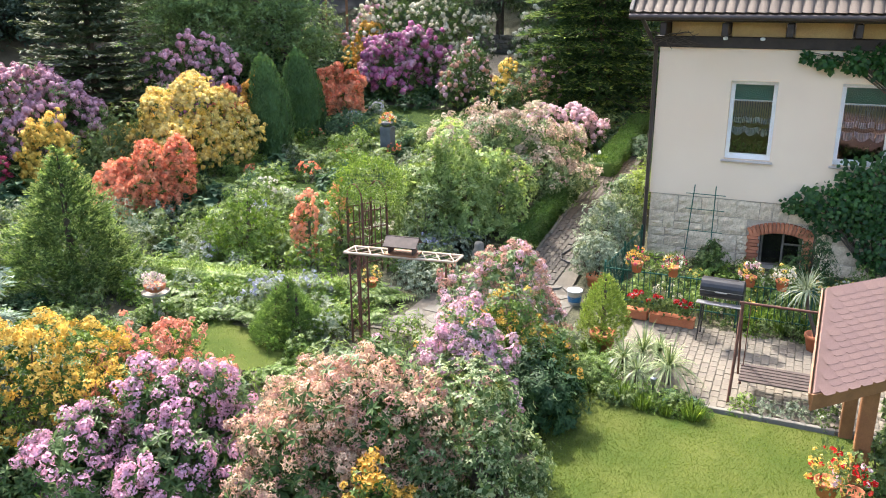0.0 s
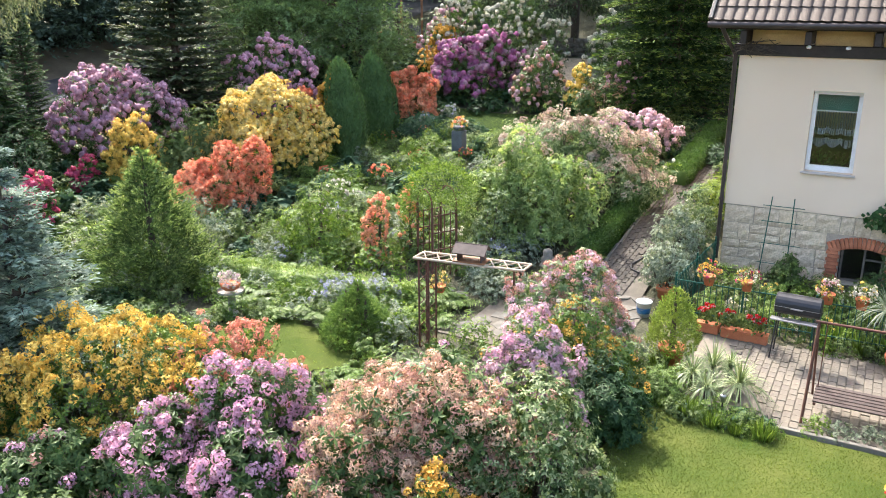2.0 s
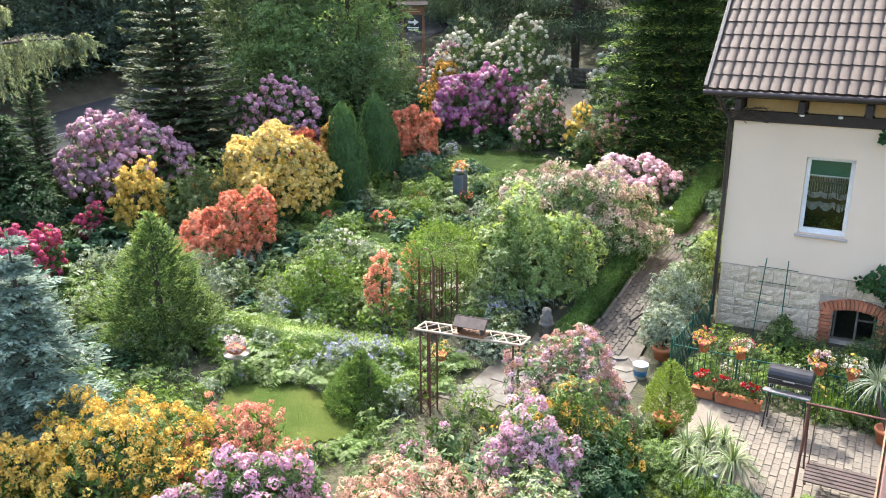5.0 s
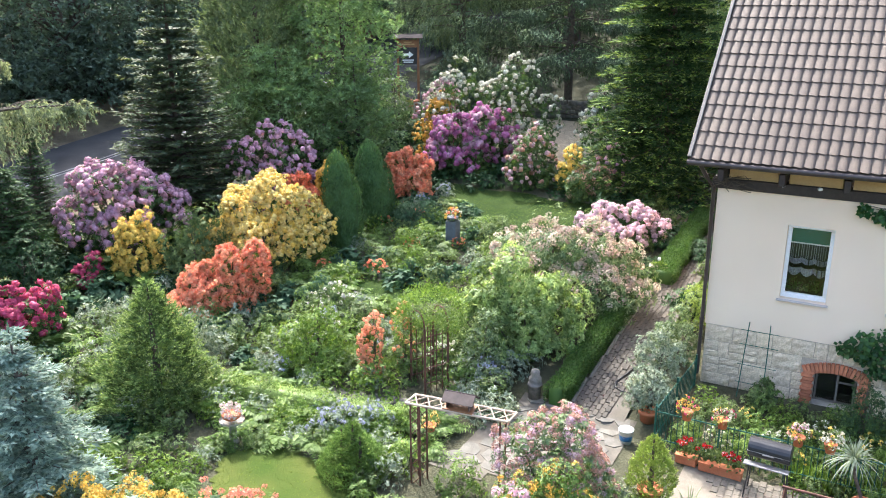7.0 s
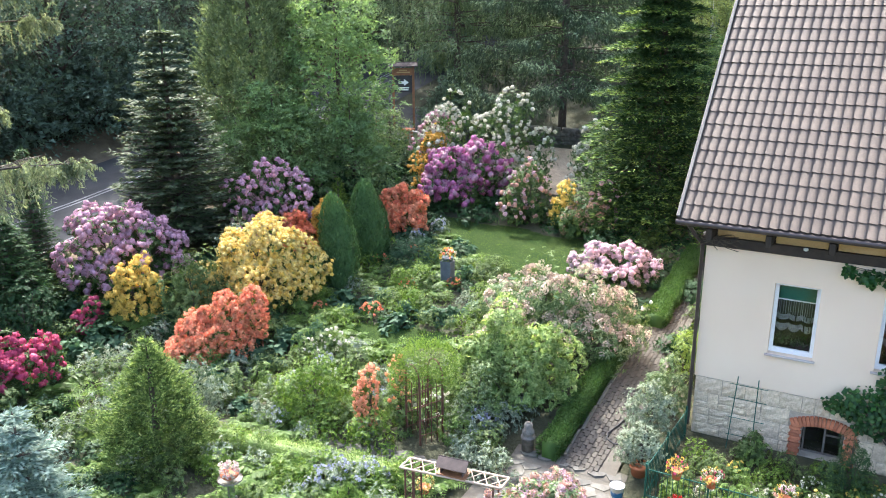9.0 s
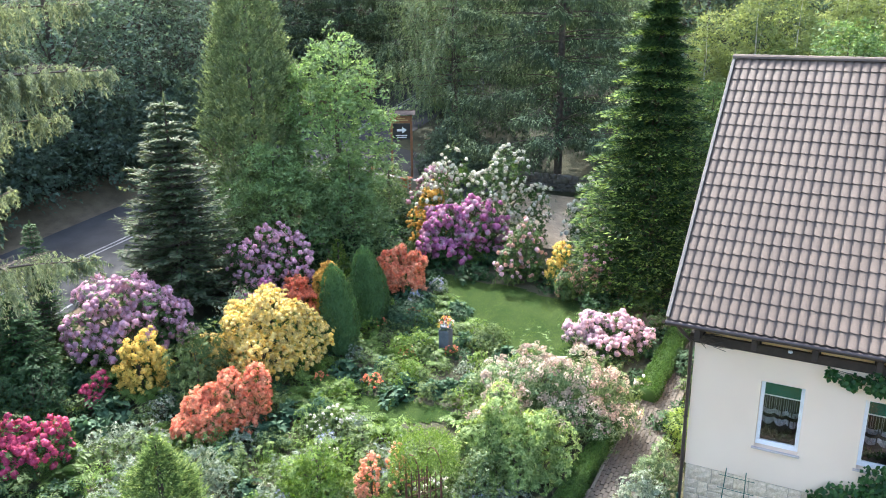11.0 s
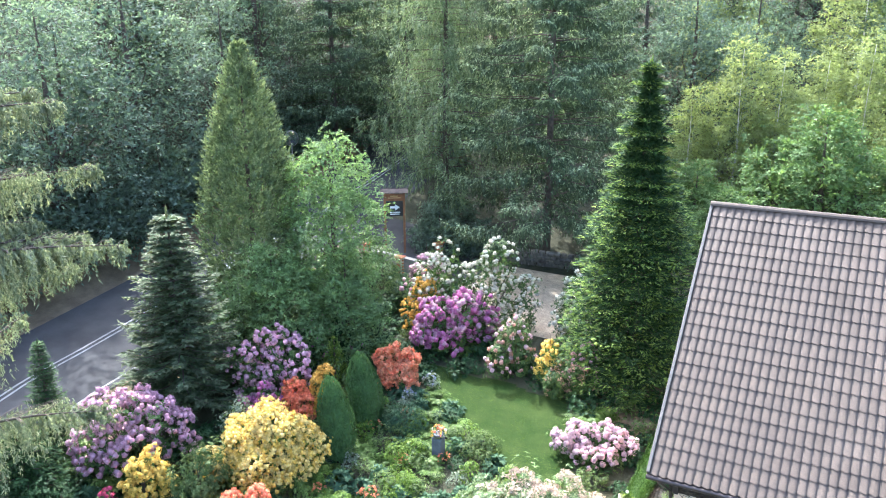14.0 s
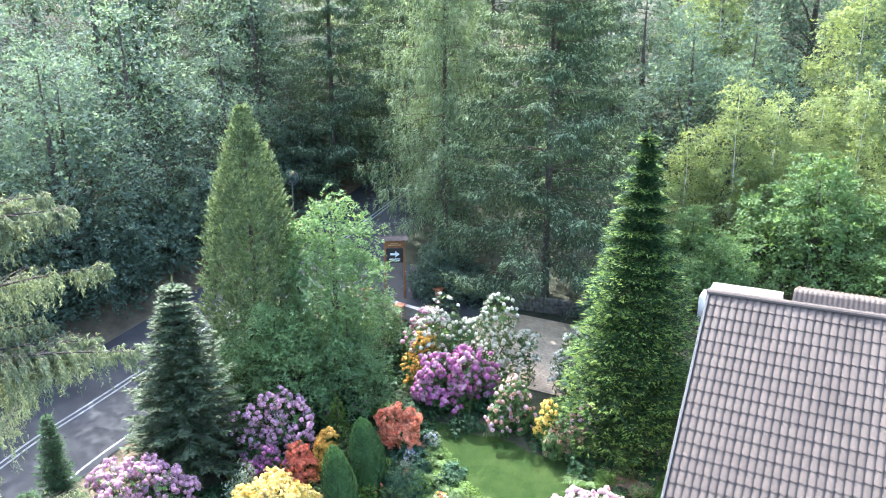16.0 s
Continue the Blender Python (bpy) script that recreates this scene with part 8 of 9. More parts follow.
# ---- yard, drive, walls, sign, mirror, van, outbuilding ----
def brick_sheet_mat():
    m, t, p, out = node_mat("yard_paving")
    tc = t.nodes.new("ShaderNodeTexCoord")
    b = t.nodes.new("ShaderNodeTexBrick")
    b.inputs["Scale"].default_value = 2.4
    b.inputs["Color1"].default_value, b.inputs["Color2"].default_value, b.inputs["Mortar"].default_value = (0.38, 0.295, 0.2, 1), (0.52, 0.42, 0.29, 1), (0.2, 0.16, 0.11, 1)
    t.links.new(tc.outputs["Object"], b.inputs["Vector"])
    tone = ramp_of(t, noise_of(t, 0.8, 5.0), [(0.3, (0.75, 0.75, 0.75)), (0.7, (1.15, 1.12, 1.05))])
    t.links.new(mixed(t, 1.0, b.outputs["Color"], tone, "MULTIPLY"), p.inputs["Base Color"])
    p.inputs["Roughness"].default_value = 0.9
    return m


sheet("yard", np.arange(-14.2, -4.9, 0.6), np.arange(27.6, 34.6, 0.6), 0.05, brick_sheet_mat(), "paved yard beside the garden")
sheet("driveway", np.arange(-22.4, -13.9, 0.6), np.arange(31.6, 36.4, 0.6), 0.04, M_ASPHALT, "asphalt driveway to the road")
wl = tagged(new("boundary_wall"), "low pale rendered boundary wall", kind="structure")
bm = bmesh.new()
for (x0, y0, x1, y1) in ((-20.4, 31.2, -16.0, 30.3),):
    d = Vector((x1 - x0, y1 - y0, 0)).normalized()
    nn = Vector((-d.y, d.x, 0)) * 0.12
    for z0, z1, k in ((2.6, 4.15, 1.0), (4.15, 4.22, 1.35)):
        c = [Vector((x0, y0, 0)) - nn * k, Vector((x1, y1, 0)) - nn * k, Vector((x1, y1, 0)) + nn * k, Vector((x0, y0, 0)) + nn * k]
        lo, hi = [bm.verts.new((p.x, p.y, z0)) for p in c], [bm.verts.new((p.x, p.y, z1)) for p in c]
        for i in range(4):
            bm.faces.new((lo[i], lo[(i + 1) % 4], hi[(i + 1) % 4], hi[i]))
        bm.faces.new(hi)
part("wall_body", bm, M_CONCRETE, wl)
for x, y, top in ((-16.86, 33.0, 4.5), (-17.65, 30.1, 4.4), (-20.4, 31.2, 4.5)):
    gp = rooted("gate_pillar", x, y, "red-brown brick gate pillar", "pillar", "gate pillars")
    h = top - float(ground_z(x, y))
    for i in range(int(h / 0.085)):
        for j in (-1, 1):
            b = child("brick", brick_me, gp)
            b.matrix_basis = pose(j * 0.12, 0, 0.04 + i * 0.085, 0, 90, 0) if i % 2 else pose(0, j * 0.12, 0.04 + i * 0.085, 90, 0, 90)
    part("core", slab(-0.16, 0.16, -0.15, 0.15, 0, h - 0.05), M_MORTAR, gp)
    part("cap", slab(-0.26, 0.26, -0.26, 0.26, h - 0.04, h + 0.03, 0.02), M_BRICK, gp, "overhanging cap stone")
gate = rooted("garden_gate", -15.9, 30.4, "dark iron picket gate", "gate", rz=60)
for i in range(14):
    tube_part("bar", [(i * 0.12, 0, 0.1), (i * 0.12, 0, 1.15)], 0.012, M_BLACK, gate, sides=5)
for z in (0.25, 1.0):
    tube_part("rail", [(-0.03, 0, z), (1.6, 0, z)], 0.014, M_BLACK, gate, sides=5)

sg = rooted("road_sign", -19.1, 32.1, "wooden direction board with a white arrow under a small roof", "sign", rz=31)
zs = 5.95 - float(ground_z(-19.1, 32.1))
for x in (-0.52, 0.52):
    part("post", slab(x - 0.06, x + 0.06, -0.05, 0.05, -0.1, zs + 1.3, 0.01), M_HONEY, sg, "brown timber post")
part("top_board", slab(-0.46, 0.46, -0.03, 0.03, zs + 0.86, zs + 1.24, 0.008), M_HONEY, sg, "orange-brown name board")
part("board", slab(-0.46, 0.46, -0.03, 0.03, zs, zs + 0.84, 0.008), M_BLACK, sg, "black painted board")
arrow = bmesh.new()
arrow.faces.new([arrow.verts.new((x, -0.036, zs + 0.5 + z)) for x, z in ((-0.24, 0.06), (-0.24, -0.06), (0.04, -0.06), (0.04, -0.17), (0.28, 0), (0.04, 0.17), (0.04, 0.06))])
part("arrow", arrow, M_PVC, sg, "white painted arrow")
for (x0, x1, z, mt) in ((-0.3, 0.3, 0.2, M_PVC), (-0.24, 0.26, 0.1, M_PVC), (-0.34, 0.34, 1.0, M_YELLOWBOARD), (-0.22, 0.2, 1.1, M_YELLOWBOARD)):
    part("lettering_bar", slab(x0, x1, -0.037, -0.0345, zs + z, zs + z + 0.05), mt, sg)
for s in (-1, 1):
    part("roof_board", slab(-0.75, 0.75, 0, 0.34, 0, 0.03, 0.005), M_BROWNWOOD, sg, "small brown roof", pose(0, 0, zs + 1.52) @ pose(0, 0, 0, -32 if s > 0 else -148))

mr = rooted("traffic_mirror", -30.5, 38.0, "oval convex traffic mirror on a grey pole", "mirror", rz=38)
zm = 8.55 - float(ground_z(-30.5, 38.0))
tube_part("pole", [(0, 0, 0), (0, 0, zm + 0.3)], 0.04, M_STEEL, mr)
def dome(rx, rz, bulge, rings=6, seg=24):
    bm = bmesh.new()
    prev, mid = None, bm.verts.new((0, -bulge, 0))
    for k in range(1, rings + 1):
        f = k / rings
        ring = [bm.verts.new((rx * f * math.cos(a), -bulge * (1 - f * f), rz * f * math.sin(a))) for a in np.linspace(0, 2 * math.pi, seg, endpoint=False)]
        for i in range(seg):
            j = (i + 1) % seg
            bm.faces.new((mid, ring[i], ring[j]) if prev is None else (prev[i], ring[i], ring[j], prev[j]))
        prev = ring
    return bm
m_mirror, t_, p_, o_ = node_mat("mirror_glass")
p_.inputs["Metallic"].default_value, p_.inputs["Roughness"].default_value, p_.inputs["Base Color"].default_value = 1.0, 0.05, (0.85, 0.88, 0.9, 1)
part("mirror_face", dome(0.40, 0.55, 0.12), m_mirror, mr, "convex mirror", pose(0, -0.06, zm, 20), True)
part("rim", dome(0.46, 0.61, 0.05), M_STEEL, mr, "grey rim", pose(0, -0.04, zm, 20), True)

M_VANPAINT = solid_mat("white_van_paint", (0.66, 0.62, 0.54), (0.76, 0.72, 0.64), 1.5, 40, 0.6, 0, 0.02, 0.01, 0.0, 0.2)
van = rooted("camper_van", -1.2, 35.6, "white camper van parked behind the house", "van")
bm = slab(-2.1, 2.1, -1.1, 1.1, 0.45, 2.8, 0.0)
bmesh.ops.bevel(bm, geom=bm.edges[:], offset=0.45, segments=6, affect="EDGES")
body = part("body", bm, M_VANPAINT, van, "white van body", smooth=True)
part("side_window", slab(-1.2, 0.4, -1.112, -1.09, 1.6, 2.1, 0.02), M_BLACK, van, "dark side window")
for x in (-1.4, 1.4):
    for y in (-1.0, 1.0):
        w = part("wheel", lathe([(0.2, -0.1), (0.33, -0.1), (0.33, 0.1), (0.2, 0.1)], 20), M_BLACK, van, "black tyre", pose(x, y, 0.33, 90), True)
        part("rim", lathe([(0.19, -0.09), (0.19, 0.09), (0.02, 0.1)], 16), M_STEEL, w, "steel rim")

ob_ = tagged(new("outbuilding"), "low outbuilding with a brown tiled roof behind the house", "outbuilding")
ZO = float(ground_z(5, 33))
for nm, (a, b, c, d) in (("front_wall", (1.5, 9.0, 31.2, 31.5)), ("back_wall", (1.5, 9.0, 35.2, 35.5)), ("end_wall", (1.5, 1.8, 31.5, 35.2)), ("end_wall", (8.7, 9.0, 31.5, 35.2))):
    part(nm, slab(a, b, c, d, ZO - 0.5, ZO + 3.6), M_RENDER, ob_, "rendered wall")
def rolled_roof(y0, z0, y1, z1, x0, x1):
    xs = np.arange(x0, x1, 0.0343)
    h = 0.035 * np.abs(np.sin(np.pi * (xs - x0) / 0.206)) ** 0.8
    rows, nx = 8, len(xs)
    V, Fc = [], []
    for r in range(rows):
        for e in (0, 1):
            f = (r + e) / rows
            V += [(x, y0 + (y1 - y0) * f, z0 + (z1 - z0) * f + hh + (0.03 if e == 0 else 0.0)) for x, hh in zip(xs, h)]
    for q in range(2 * rows - 1):
        Fc += [(q * nx + i, q * nx + i + 1, (q + 1) * nx + i + 1, (q + 1) * nx + i) for i in range(nx - 1)]
    return mesh_np("roof", V, Fc, [M_TILE])
child("roof", rolled_roof(30.6, ZO + 3.5, 33.4, ZO + 4.3, 1.05, 9.4), ob_, "brown tiled roof")
child("roof", rolled_roof(36.2, ZO + 3.5, 33.4, ZO + 4.3, 1.05, 9.4), ob_, "brown tiled roof")
tube_part("gutter", [(1.0, 30.52, ZO + 3.46), (9.4, 30.52, ZO + 3.44)], 0.07, M_GUTTER, ob_, "brown gutter", 8)

# ---- pieces: stones, tiles, pavers ----
def piece_mesh(name, verts, faces, mat):
    me = bpy.data.meshes.new(name)
    me.from_pydata(verts, [], faces)
    me.materials.append(mat)
    me.update()
    return me


def block_data(sx, sy, sz, cut, rng=None, rough=0.0):
    """A block with chamfered front edges and an uneven face: 24 triangles or so. The face looks towards -y."""
    x, z, c = sx / 2, sz / 2, cut
    V = [(-x, 0, -z), (x, 0, -z), (x, 0, z), (-x, 0, z), (-x, -sy + c, -z), (x, -sy + c, -z), (x, -sy + c, z), (-x, -sy + c, z),
         (-x + c, -sy, -z + c), (x - c, -sy, -z + c), (x - c, -sy, z - c), (-x + c, -sy, z - c), (0, -sy - rough * 0.6, 0)]
    if rng is not None:
        V = [tuple(np.array(v) + (rng.normal(0, rough, 3) * [0.5, 0.6, 0.5] if i >= 8 else 0)) for i, v in enumerate(V)]
    Fc = [(0, 1, 5, 4), (1, 2, 6, 5), (2, 3, 7, 6), (3, 0, 4, 7), (4, 5, 9, 8), (5, 6, 10, 9), (6, 7, 11, 10), (7, 4, 8, 11), (8, 9, 12), (9, 10, 12), (10, 11, 12), (11, 8, 12)]
    return V, Fc


def rough_stone(sx, sz, depth, rng):
    """A hewn stone with a rough, bulging face and ragged edges. The face looks towards -y."""
    nx, nz = 6, 5
    V, Fc = [], []
    for k in range(nz):
        for i in range(nx):
            u, w = i / (nx - 1), k / (nz - 1)
            rim = i in (0, nx - 1) or k in (0, nz - 1)
            y = -0.012 if rim else -depth * rng.uniform(0.35, 1.0)
            j = (0.004, 0.004) if rim else (0.014, 0.014)
            V.append((sx * (u - 0.5) + rng.normal(0, j[0]), y, sz * (w - 0.5) + rng.normal(0, j[1])))
    for k in range(nz - 1):
        for i in range(nx - 1):
            a = k * nx + i
            Fc.append((a, a + 1, a + nx + 1, a + nx))
    return V, Fc


rs = np.random.default_rng(31)
for z, h in ((0.0, 0.36), (0.36, 0.30), (0.66, 0.42), (1.08, 0.40), (1.48, 0.405)):
    x = 0.03
    while x < 6.6:
        w = float(rs.uniform(0.24, 0.66))
        xa, xb = x, min(x + w, 6.7)
        x = xb
        zm0, zm1 = z, z + h
        if zm0 < 1.48 and zm1 > 0.36 and xb > 2.26 and xa < 3.63:      # keep clear of the brick arch
            if xa < 2.26 - 0.15:
                xb = 2.26
            elif xb > 3.63 + 0.15:
                xa = 3.63
            else:
                continue
        cut = zm0 + (zm1 - zm0) * float(rs.uniform(0.4, 0.62))
        for za, zb in ((zm0, cut), (cut, zm1)) if zm1 - zm0 > 0.35 and rs.random() < 0.3 else ((zm0, zm1),):
            V, Fc = rough_stone(xb - xa - 0.011, zb - za - 0.011, 0.045, rs)
            child("stone", piece_mesh("stone", V, Fc, M_STONE), base).matrix_basis = pose((xa + xb) / 2, 14.03, (za + zb) / 2, 0, float(rs.normal(0, 0.6)), 0)

# roof tiles: a rolled profile, one course over the next
TW, COURSES = 0.206, 21
SLOPE = Vector((0, RIDGE_Y - EAVE_Y, RIDGE_Z - EAVE_Z))
TL = SLOPE.length / COURSES
def tile_data():
    """One roll and one pan across, a thick lower edge; the edge has corners of its own so that it stays sharp."""
    prof = [(0.0, 0.0), (0.06, 0.002), (0.2, 0.012), (0.36, 0.022), (0.52, 0.029), (0.66, 0.031), (0.8, 0.029), (0.89, 0.017), (0.95, 0.004), (1.0, 0.0)]
    n = len(prof)
    low = [-0.006 - 1.5 * h for u, h in prof]
    V = [(u * TW, y, 0.03 + h) for (u, h), y in zip(prof, low)] + [(u * TW, TL * 1.06, 0.003 + h) for u, h in prof]
    V += [(u * TW, y, 0.03 + h) for (u, h), y in zip(prof, low)] + [(u * TW, y + 0.01, 0.002 + h * 0.8) for (u, h), y in zip(prof, low)]
    Fc = []
    for i in range(n - 1):
        Fc.append((i, i + 1, n + i + 1, n + i))
        Fc.append((3 * n + i, 3 * n + i + 1, 2 * n + i + 1, 2 * n + i))
    return V, Fc
tV, tF = tile_data()
tile_me = piece_mesh("tile", tV, tF, M_TILE)
tile_me.polygons.foreach_set("use_smooth", [True] * len(tF))
ang = math.degrees(math.atan2(SLOPE.z, SLOPE.y))
cols = int((HX1 + 0.5 - VERGE_X - 0.06) / TW)
restV, restF = [], []
tarr = np.array(tV)
rt = np.random.default_rng(3)
for r in range(COURSES):
    for c in range(cols):
        o = Vector((VERGE_X + 0.07 + c * TW, EAVE_Y, EAVE_Z)) + SLOPE * (r / COURSES)
        m = pose(o.x, o.y, o.z, ang + float(rt.normal(0, 0.25)), float(rt.normal(0, 0.3)), 0)
        if c < 16 and r < 18:
            child("roof_tile", tile_me, house).matrix_basis = m
        else:
            mm = np.array(m)
            off = sum(len(v) for v in restV)
            restV.append(tarr @ mm[:3, :3].T + mm[:3, 3])
            restF.append(np.array(tF) + off)
child("roof_tiles", mesh_np("roof_tiles", np.concatenate(restV), np.concatenate(restF), [M_TILE], smooth=True), house, "brown glazed roof tiles", "stuff")
# ridge caps
cap = []
for a in np.linspace(0, math.pi, 7):
    cap.append((0.13 * math.cos(a), 0.11 * math.sin(a)))
capV = [(x, y, z) for x, k in ((0.0, 1.0), (0.40, 0.9)) for y, z in [(p * k, q * k) for p, q in cap]]
capF = [(i, i + 1, 8 + i, 7 + i) for i in range(6)] + [(6, 5, 4, 3, 2, 1, 0)]
cap_me = piece_mesh("ridge_cap", capV, capF, M_TILE)
for i in range(int((HX1 + 0.5 - VERGE_X) / 0.38)):
    child("ridge_cap", cap_me, house).matrix_basis = pose(VERGE_X - 0.03 + i * 0.38, RIDGE_Y, RIDGE_Z - 0.01)


# terrace and path of pavers
def top_block(sx, sy, h, cut):
    x, y, c = sx / 2, sy / 2, cut
    V = [(-x, -y, 0), (x, -y, 0), (x, y, 0), (-x, y, 0), (-x, -y, h - c), (x, -y, h - c), (x, y, h - c), (-x, y, h - c), (-x + c, -y + c, h), (x - c, -y + c, h), (x - c, y - c, h), (-x + c, y - c, h)]
    Fc = [(0, 1, 5, 4), (1, 2, 6, 5), (2, 3, 7, 6), (3, 0, 4, 7), (4, 5, 9, 8), (5, 6, 10, 9), (6, 7, 11, 10), (7, 4, 8, 11), (8, 9, 10, 11)]
    return V, Fc


def pave(name, label, spots, sx, sy, mat, limit=300, base_z=None, jit=0.004, seed=0):
    """Pavers: (x, y, turn) each; the first ones are pieces of their own, the rest is joined."""
    rng = np.random.default_rng(seed)
    V, Fc = top_block(sx - 0.008, sy - 0.008, 0.06, 0.006)
    me = piece_mesh("paver", V, Fc, mat)
    root = tagged(new(name), label, kind="structure")
    Va, rv, rf, off = np.array(V), [], [], 0
    for i, (x, y, a) in enumerate(spots):
        g = float(ground_z(x, y)) if base_z is None else base_z
        slope = 0 if base_z is not None else math.degrees(math.atan((float(ground_z(x, y + 0.3)) - float(ground_z(x, y - 0.3))) / 0.6))
        m = pose(x, y, g + float(rng.normal(0, jit)), slope, float(rng.normal(0, 0.5)), 0) @ pose(0, 0, 0, 0, 0, a + float(rng.normal(0, 0.5)))
        if i < limit:
            child("paver", me, root).matrix_basis = m
        else:
            mm = np.array(m)
            rv.append(Va @ mm[:3, :3].T + mm[:3, 3])
            rf.append(np.array(Fc) + off)
            off += len(V)
    if rv:
        child("pavers", mesh_np("pavers", np.concatenate(rv), np.concatenate(rf), [mat]), root, kind="stuff")
    return root


spots = []
PX, PY = 0.135, 0.205
for i in range(36):
    x = 0.4 + i * PX
    for j in range(16):
        y = 7.36 + (j + 0.5 * (i % 2)) * PY
        if 0.95 + 0.37 * (10.45 - y) < x < 5.0 and y < 10.5:
            spots.append((x, y, 0))
spots.sort(key=lambda s: s[0])
pave("terrace", "terrace of pale beige concrete pavers", spots, PX, PY, M_PAVER, 300, 0.11, seed=1)
tagged(new("terrace_bed", mesh_np("terrace_bed", [(0.5, 7.3, 0.15), (9, 7.3, 0.15), (9, 10.6, 0.15), (0.5, 10.6, 0.15)], [(0, 1, 2, 3)], [M_JOINT])), "sand joints of the terrace", kind="structure")
spots = []
for j in range(60):
    y = 11.3 + j * 0.205
    xm = float(np.interp(y, [11.3, 13.6, 17.1, 22.0], [-1.85, -1.68, -1.62, -1.6]))
    for i in range(8):
        spots.append((xm - 0.44 + i * 0.112, y + 0.1 * (i % 2), 90))
pave("garden_path", "weathered brick-paved path beside the house", spots, 0.205, 0.112, M_PATHPAVER, 300, None, seed=2)
sheet("path_bed", np.arange(-2.25, -1.0, 0.3), np.arange(11.1, 24.0, 0.3), 0.035, M_PATHJOINT, "sand joints of the path", cut=lambda c: np.abs(c[:, 0] + 1.68) < 0.52)
# kerb between terrace and lawn, and along the path
kerb = tagged(new("kerb"), "grey concrete kerb of the terrace", kind="structure")
kb = slab(-0.495, 0.495, -0.04, 0.04, -0.1, 0.09, 0.008)
kme = bpy.data.meshes.new("kerb_stone")
kb.to_mesh(kme); kb.free(); kme.materials.append(M_KERB)
for i in range(7):
    child("kerb_stone", kme, kerb).matrix_basis = pose(2.55 + i * 1.0, 7.22, 0.12)
M_OLDKERB = solid_mat("mossy_kerb", (0.10, 0.098, 0.078), (0.19, 0.175, 0.145), 4, 40, 0.95, 0, 0.5, 0.006, 0.15)
pk_me = kme.copy()
pk_me.materials[0] = M_OLDKERB
pk = tagged(new("path_kerb"), "grey concrete edging of the path", kind="structure")
for i in range(12):
    y = 12.0 + i * 1.0
    xm = float(np.interp(y, [11.3, 13.6, 17.1, 22.0], [-1.85, -1.68, -1.62, -1.6])) - 0.52
    sl = math.degrees(math.atan(float(ground_z(xm, y + 0.5)) - float(ground_z(xm, y - 0.5))))
    child("kerb_stone", pk_me, pk).matrix_basis = pose(xm, y, float(ground_z(xm, y)) + 0.0, sl, 0, 0) @ pose(0, 0, 0, 0, 0, 90)

# flagstones: by the pergola and on the narrow garden path
M_FLAG = solid_mat("flagstone", (0.10, 0.092, 0.076), (0.17, 0.158, 0.135), 3, 30, 0.9, 0, 0.6, 0.008, 0.14)
def flag_data(rng, r):
    n = int(rng.integers(5, 8))
    a = np.sort((np.arange(n) + rng.uniform(-0.28, 0.28, n)) * 2 * math.pi / n)
    rr = r * rng.uniform(0.82, 1.12, n)
    lo = [(rr[i] * math.cos(a[i]), rr[i] * math.sin(a[i]), 0) for i in range(n)]
    hi = [(x * 0.97, y * 0.97, 0.035) for x, y, _ in lo]
    return lo + hi, [tuple(range(n, 2 * n))] + [(i, (i + 1) % n, n + (i + 1) % n, n + i) for i in range(n)]
sheet("flagstone_bed", np.arange(-4.4, -0.7, 0.3), np.arange(7.9, 11.6, 0.3), 0.02, M_PATHJOINT, "grey sand joints of the flagstones", cut=lambda c: (c[:, 0] > -4.0 + (c[:, 1] - 8.2) * 0.18) & (c[:, 0] < -0.9 - np.maximum(0, 9.6 - c[:, 1]) * 1.3))
fl = tagged(new("flagstone_path"), "path of irregular pale flagstones", kind="structure")
rf_ = np.random.default_rng(12)
spots = [(x, float(np.interp(x, [-11.5, -8.6, -5.6, -4.4], [8.45, 9.0, 9.7, 9.6])) + s) for x in np.arange(-11.4, -4.3, 0.40) for s in (-0.18, 0.2)]
for gx in np.arange(-4.2, -0.8, 0.42):
    for gy in np.arange(8.0, 11.4, 0.42):
        if -3.95 + (gy - 8.2) * 0.18 < gx < -1.0 - max(0, 9.6 - gy) * 1.3 and gy > 8.1:
            spots.append((gx + 0.2 * (round(gy / 0.42) % 2), gy))
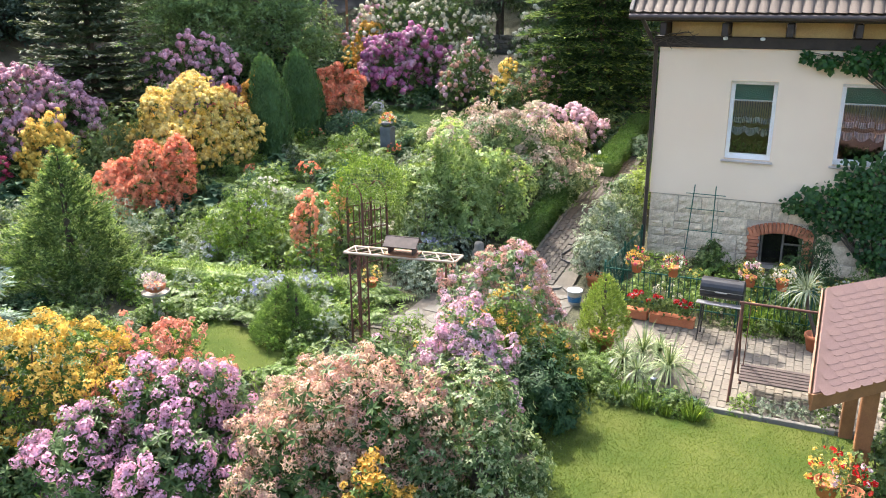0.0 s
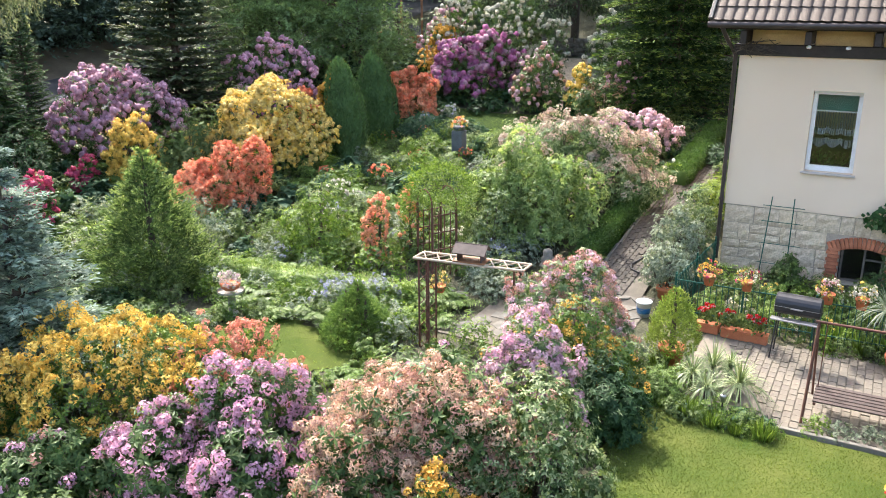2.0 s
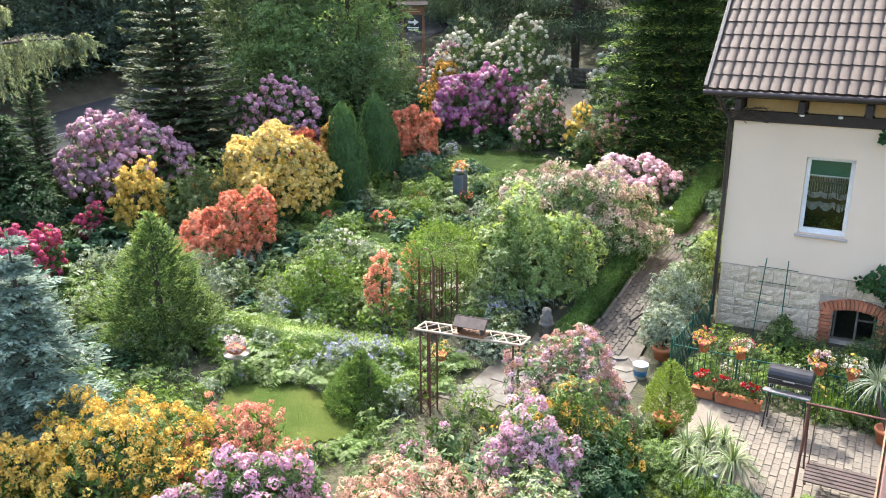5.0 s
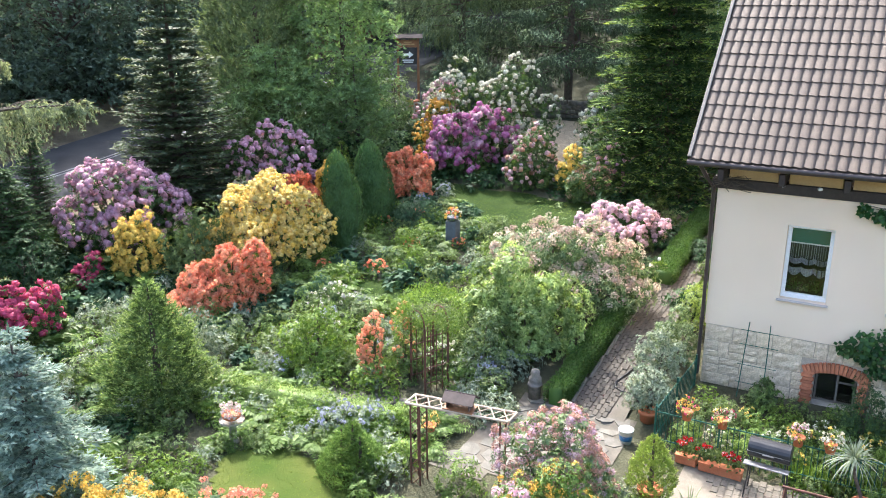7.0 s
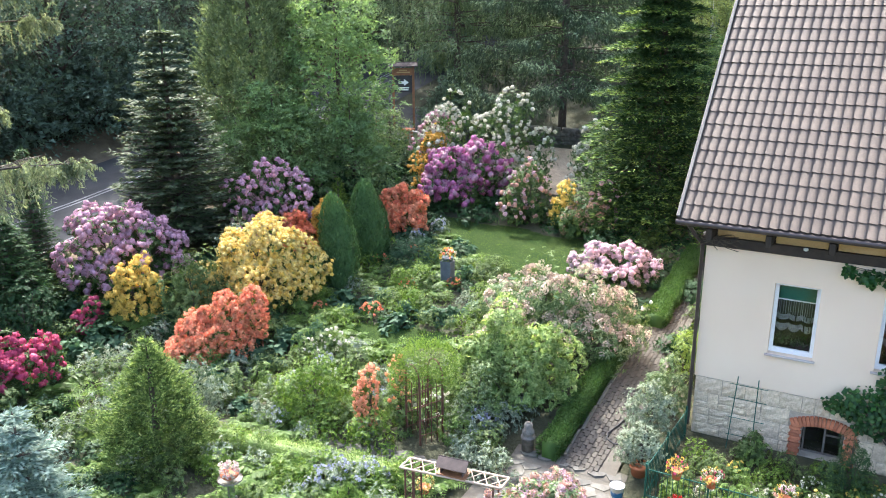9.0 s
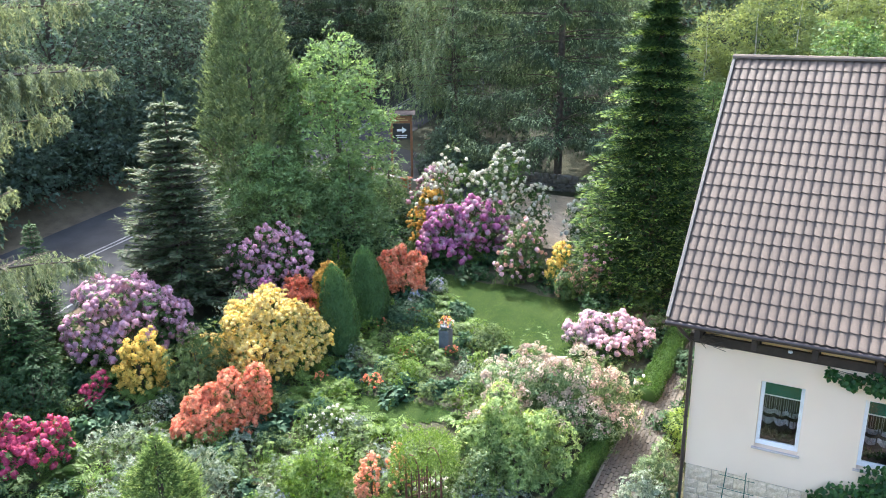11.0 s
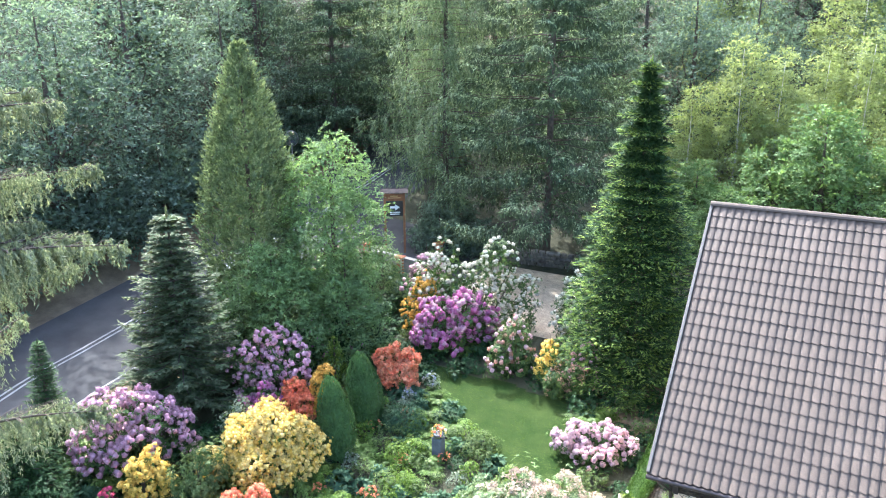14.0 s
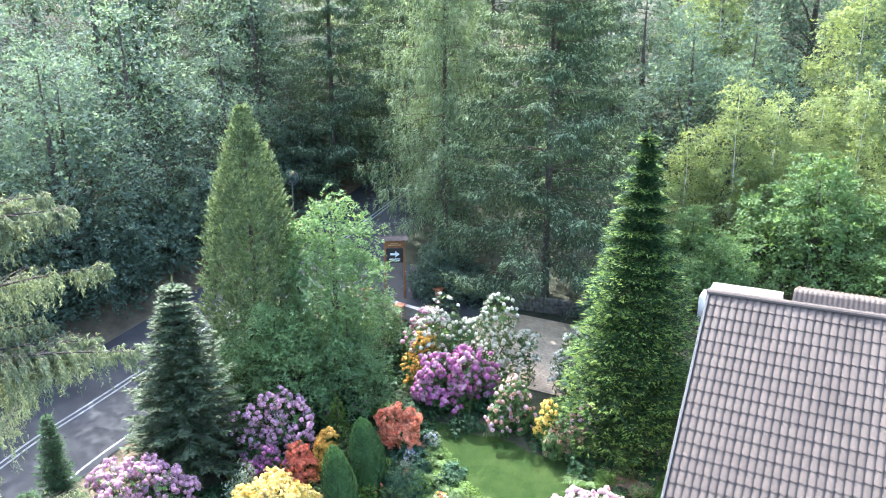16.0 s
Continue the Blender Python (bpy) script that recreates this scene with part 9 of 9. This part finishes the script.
for x, y in spots:
    V, Fc = flag_data(rf_, 0.25)
    child("flagstone", piece_mesh("flagstone", V, Fc, M_FLAG), fl).matrix_basis = pose(x + rf_.uniform(-0.03, 0.03), y + rf_.uniform(-0.03, 0.03), float(ground_z(x, y)) - 0.005, 0, 0, float(rf_.uniform(0, 360)))

# dry-stone wall behind the yard
M_FIELDSTONE = solid_mat("field_stone", (0.10, 0.092, 0.078), (0.22, 0.20, 0.17), 4, 22, 0.95, 0, 0.9, 0.03, 0.2)
dw = tagged(new("dry_stone_wall"), "low dry wall of rough field stones", kind="structure")
for r in range(4):
    for i in range(13):
        V, Fc = block_data(float(rf_.uniform(0.28, 0.46)), 0.3, 0.23, 0.05, rf_, 0.04)
        x = -14.2 + i * 0.40 + 0.2 * (r % 2)
        y = 34.9 - 0.05 * r + 0.12 * (x + 14)
        child("stone", piece_mesh("stone", V, Fc, M_FIELDSTONE), dw).matrix_basis = pose(x, y, float(ground_z(x, 34.7)) + 0.12 + 0.225 * r, 0, float(rf_.normal(0, 4)), float(rf_.normal(0, 8)) + 7)

# gazebo shingles: rounded tabs in courses
tab = [(0, 0, 0), (0.19, 0, 0)] + [(0.19 - 0.19 * i / 6, -0.12 - 0.025 * min(1.0, 2.2 * math.sin(math.pi * i / 6)), 0.0045) for i in range(7)]
tab_me = piece_mesh("shingle", tab + [(x, y - 0.001, z - 0.004) for x, y, z in tab[2:]], [tuple(range(9))] + [(2 + i, 3 + i, 10 + i, 9 + i) for i in range(6)], M_SHINGLE)
eu, uu = E0.normalized(), (U0 - E0.normalized() * U0.dot(E0.normalized())).normalized()
nrm = eu.cross(uu).normalized()
rows_n = 15
for r in range(rows_n):
    for c in range(17):
        o = A0 + U0 * ((r + 0.95) / rows_n) + E0 * (0.02 + (c + 0.5 * (r % 2)) * 0.188) + nrm * 0.004
        if (c + 0.5 * (r % 2)) * 0.188 + 0.2 > GL:
            continue
        child("shingle", tab_me, gz).matrix_basis = Matrix.Translation(o) @ Matrix((eu, uu, nrm)).transposed().to_4x4()
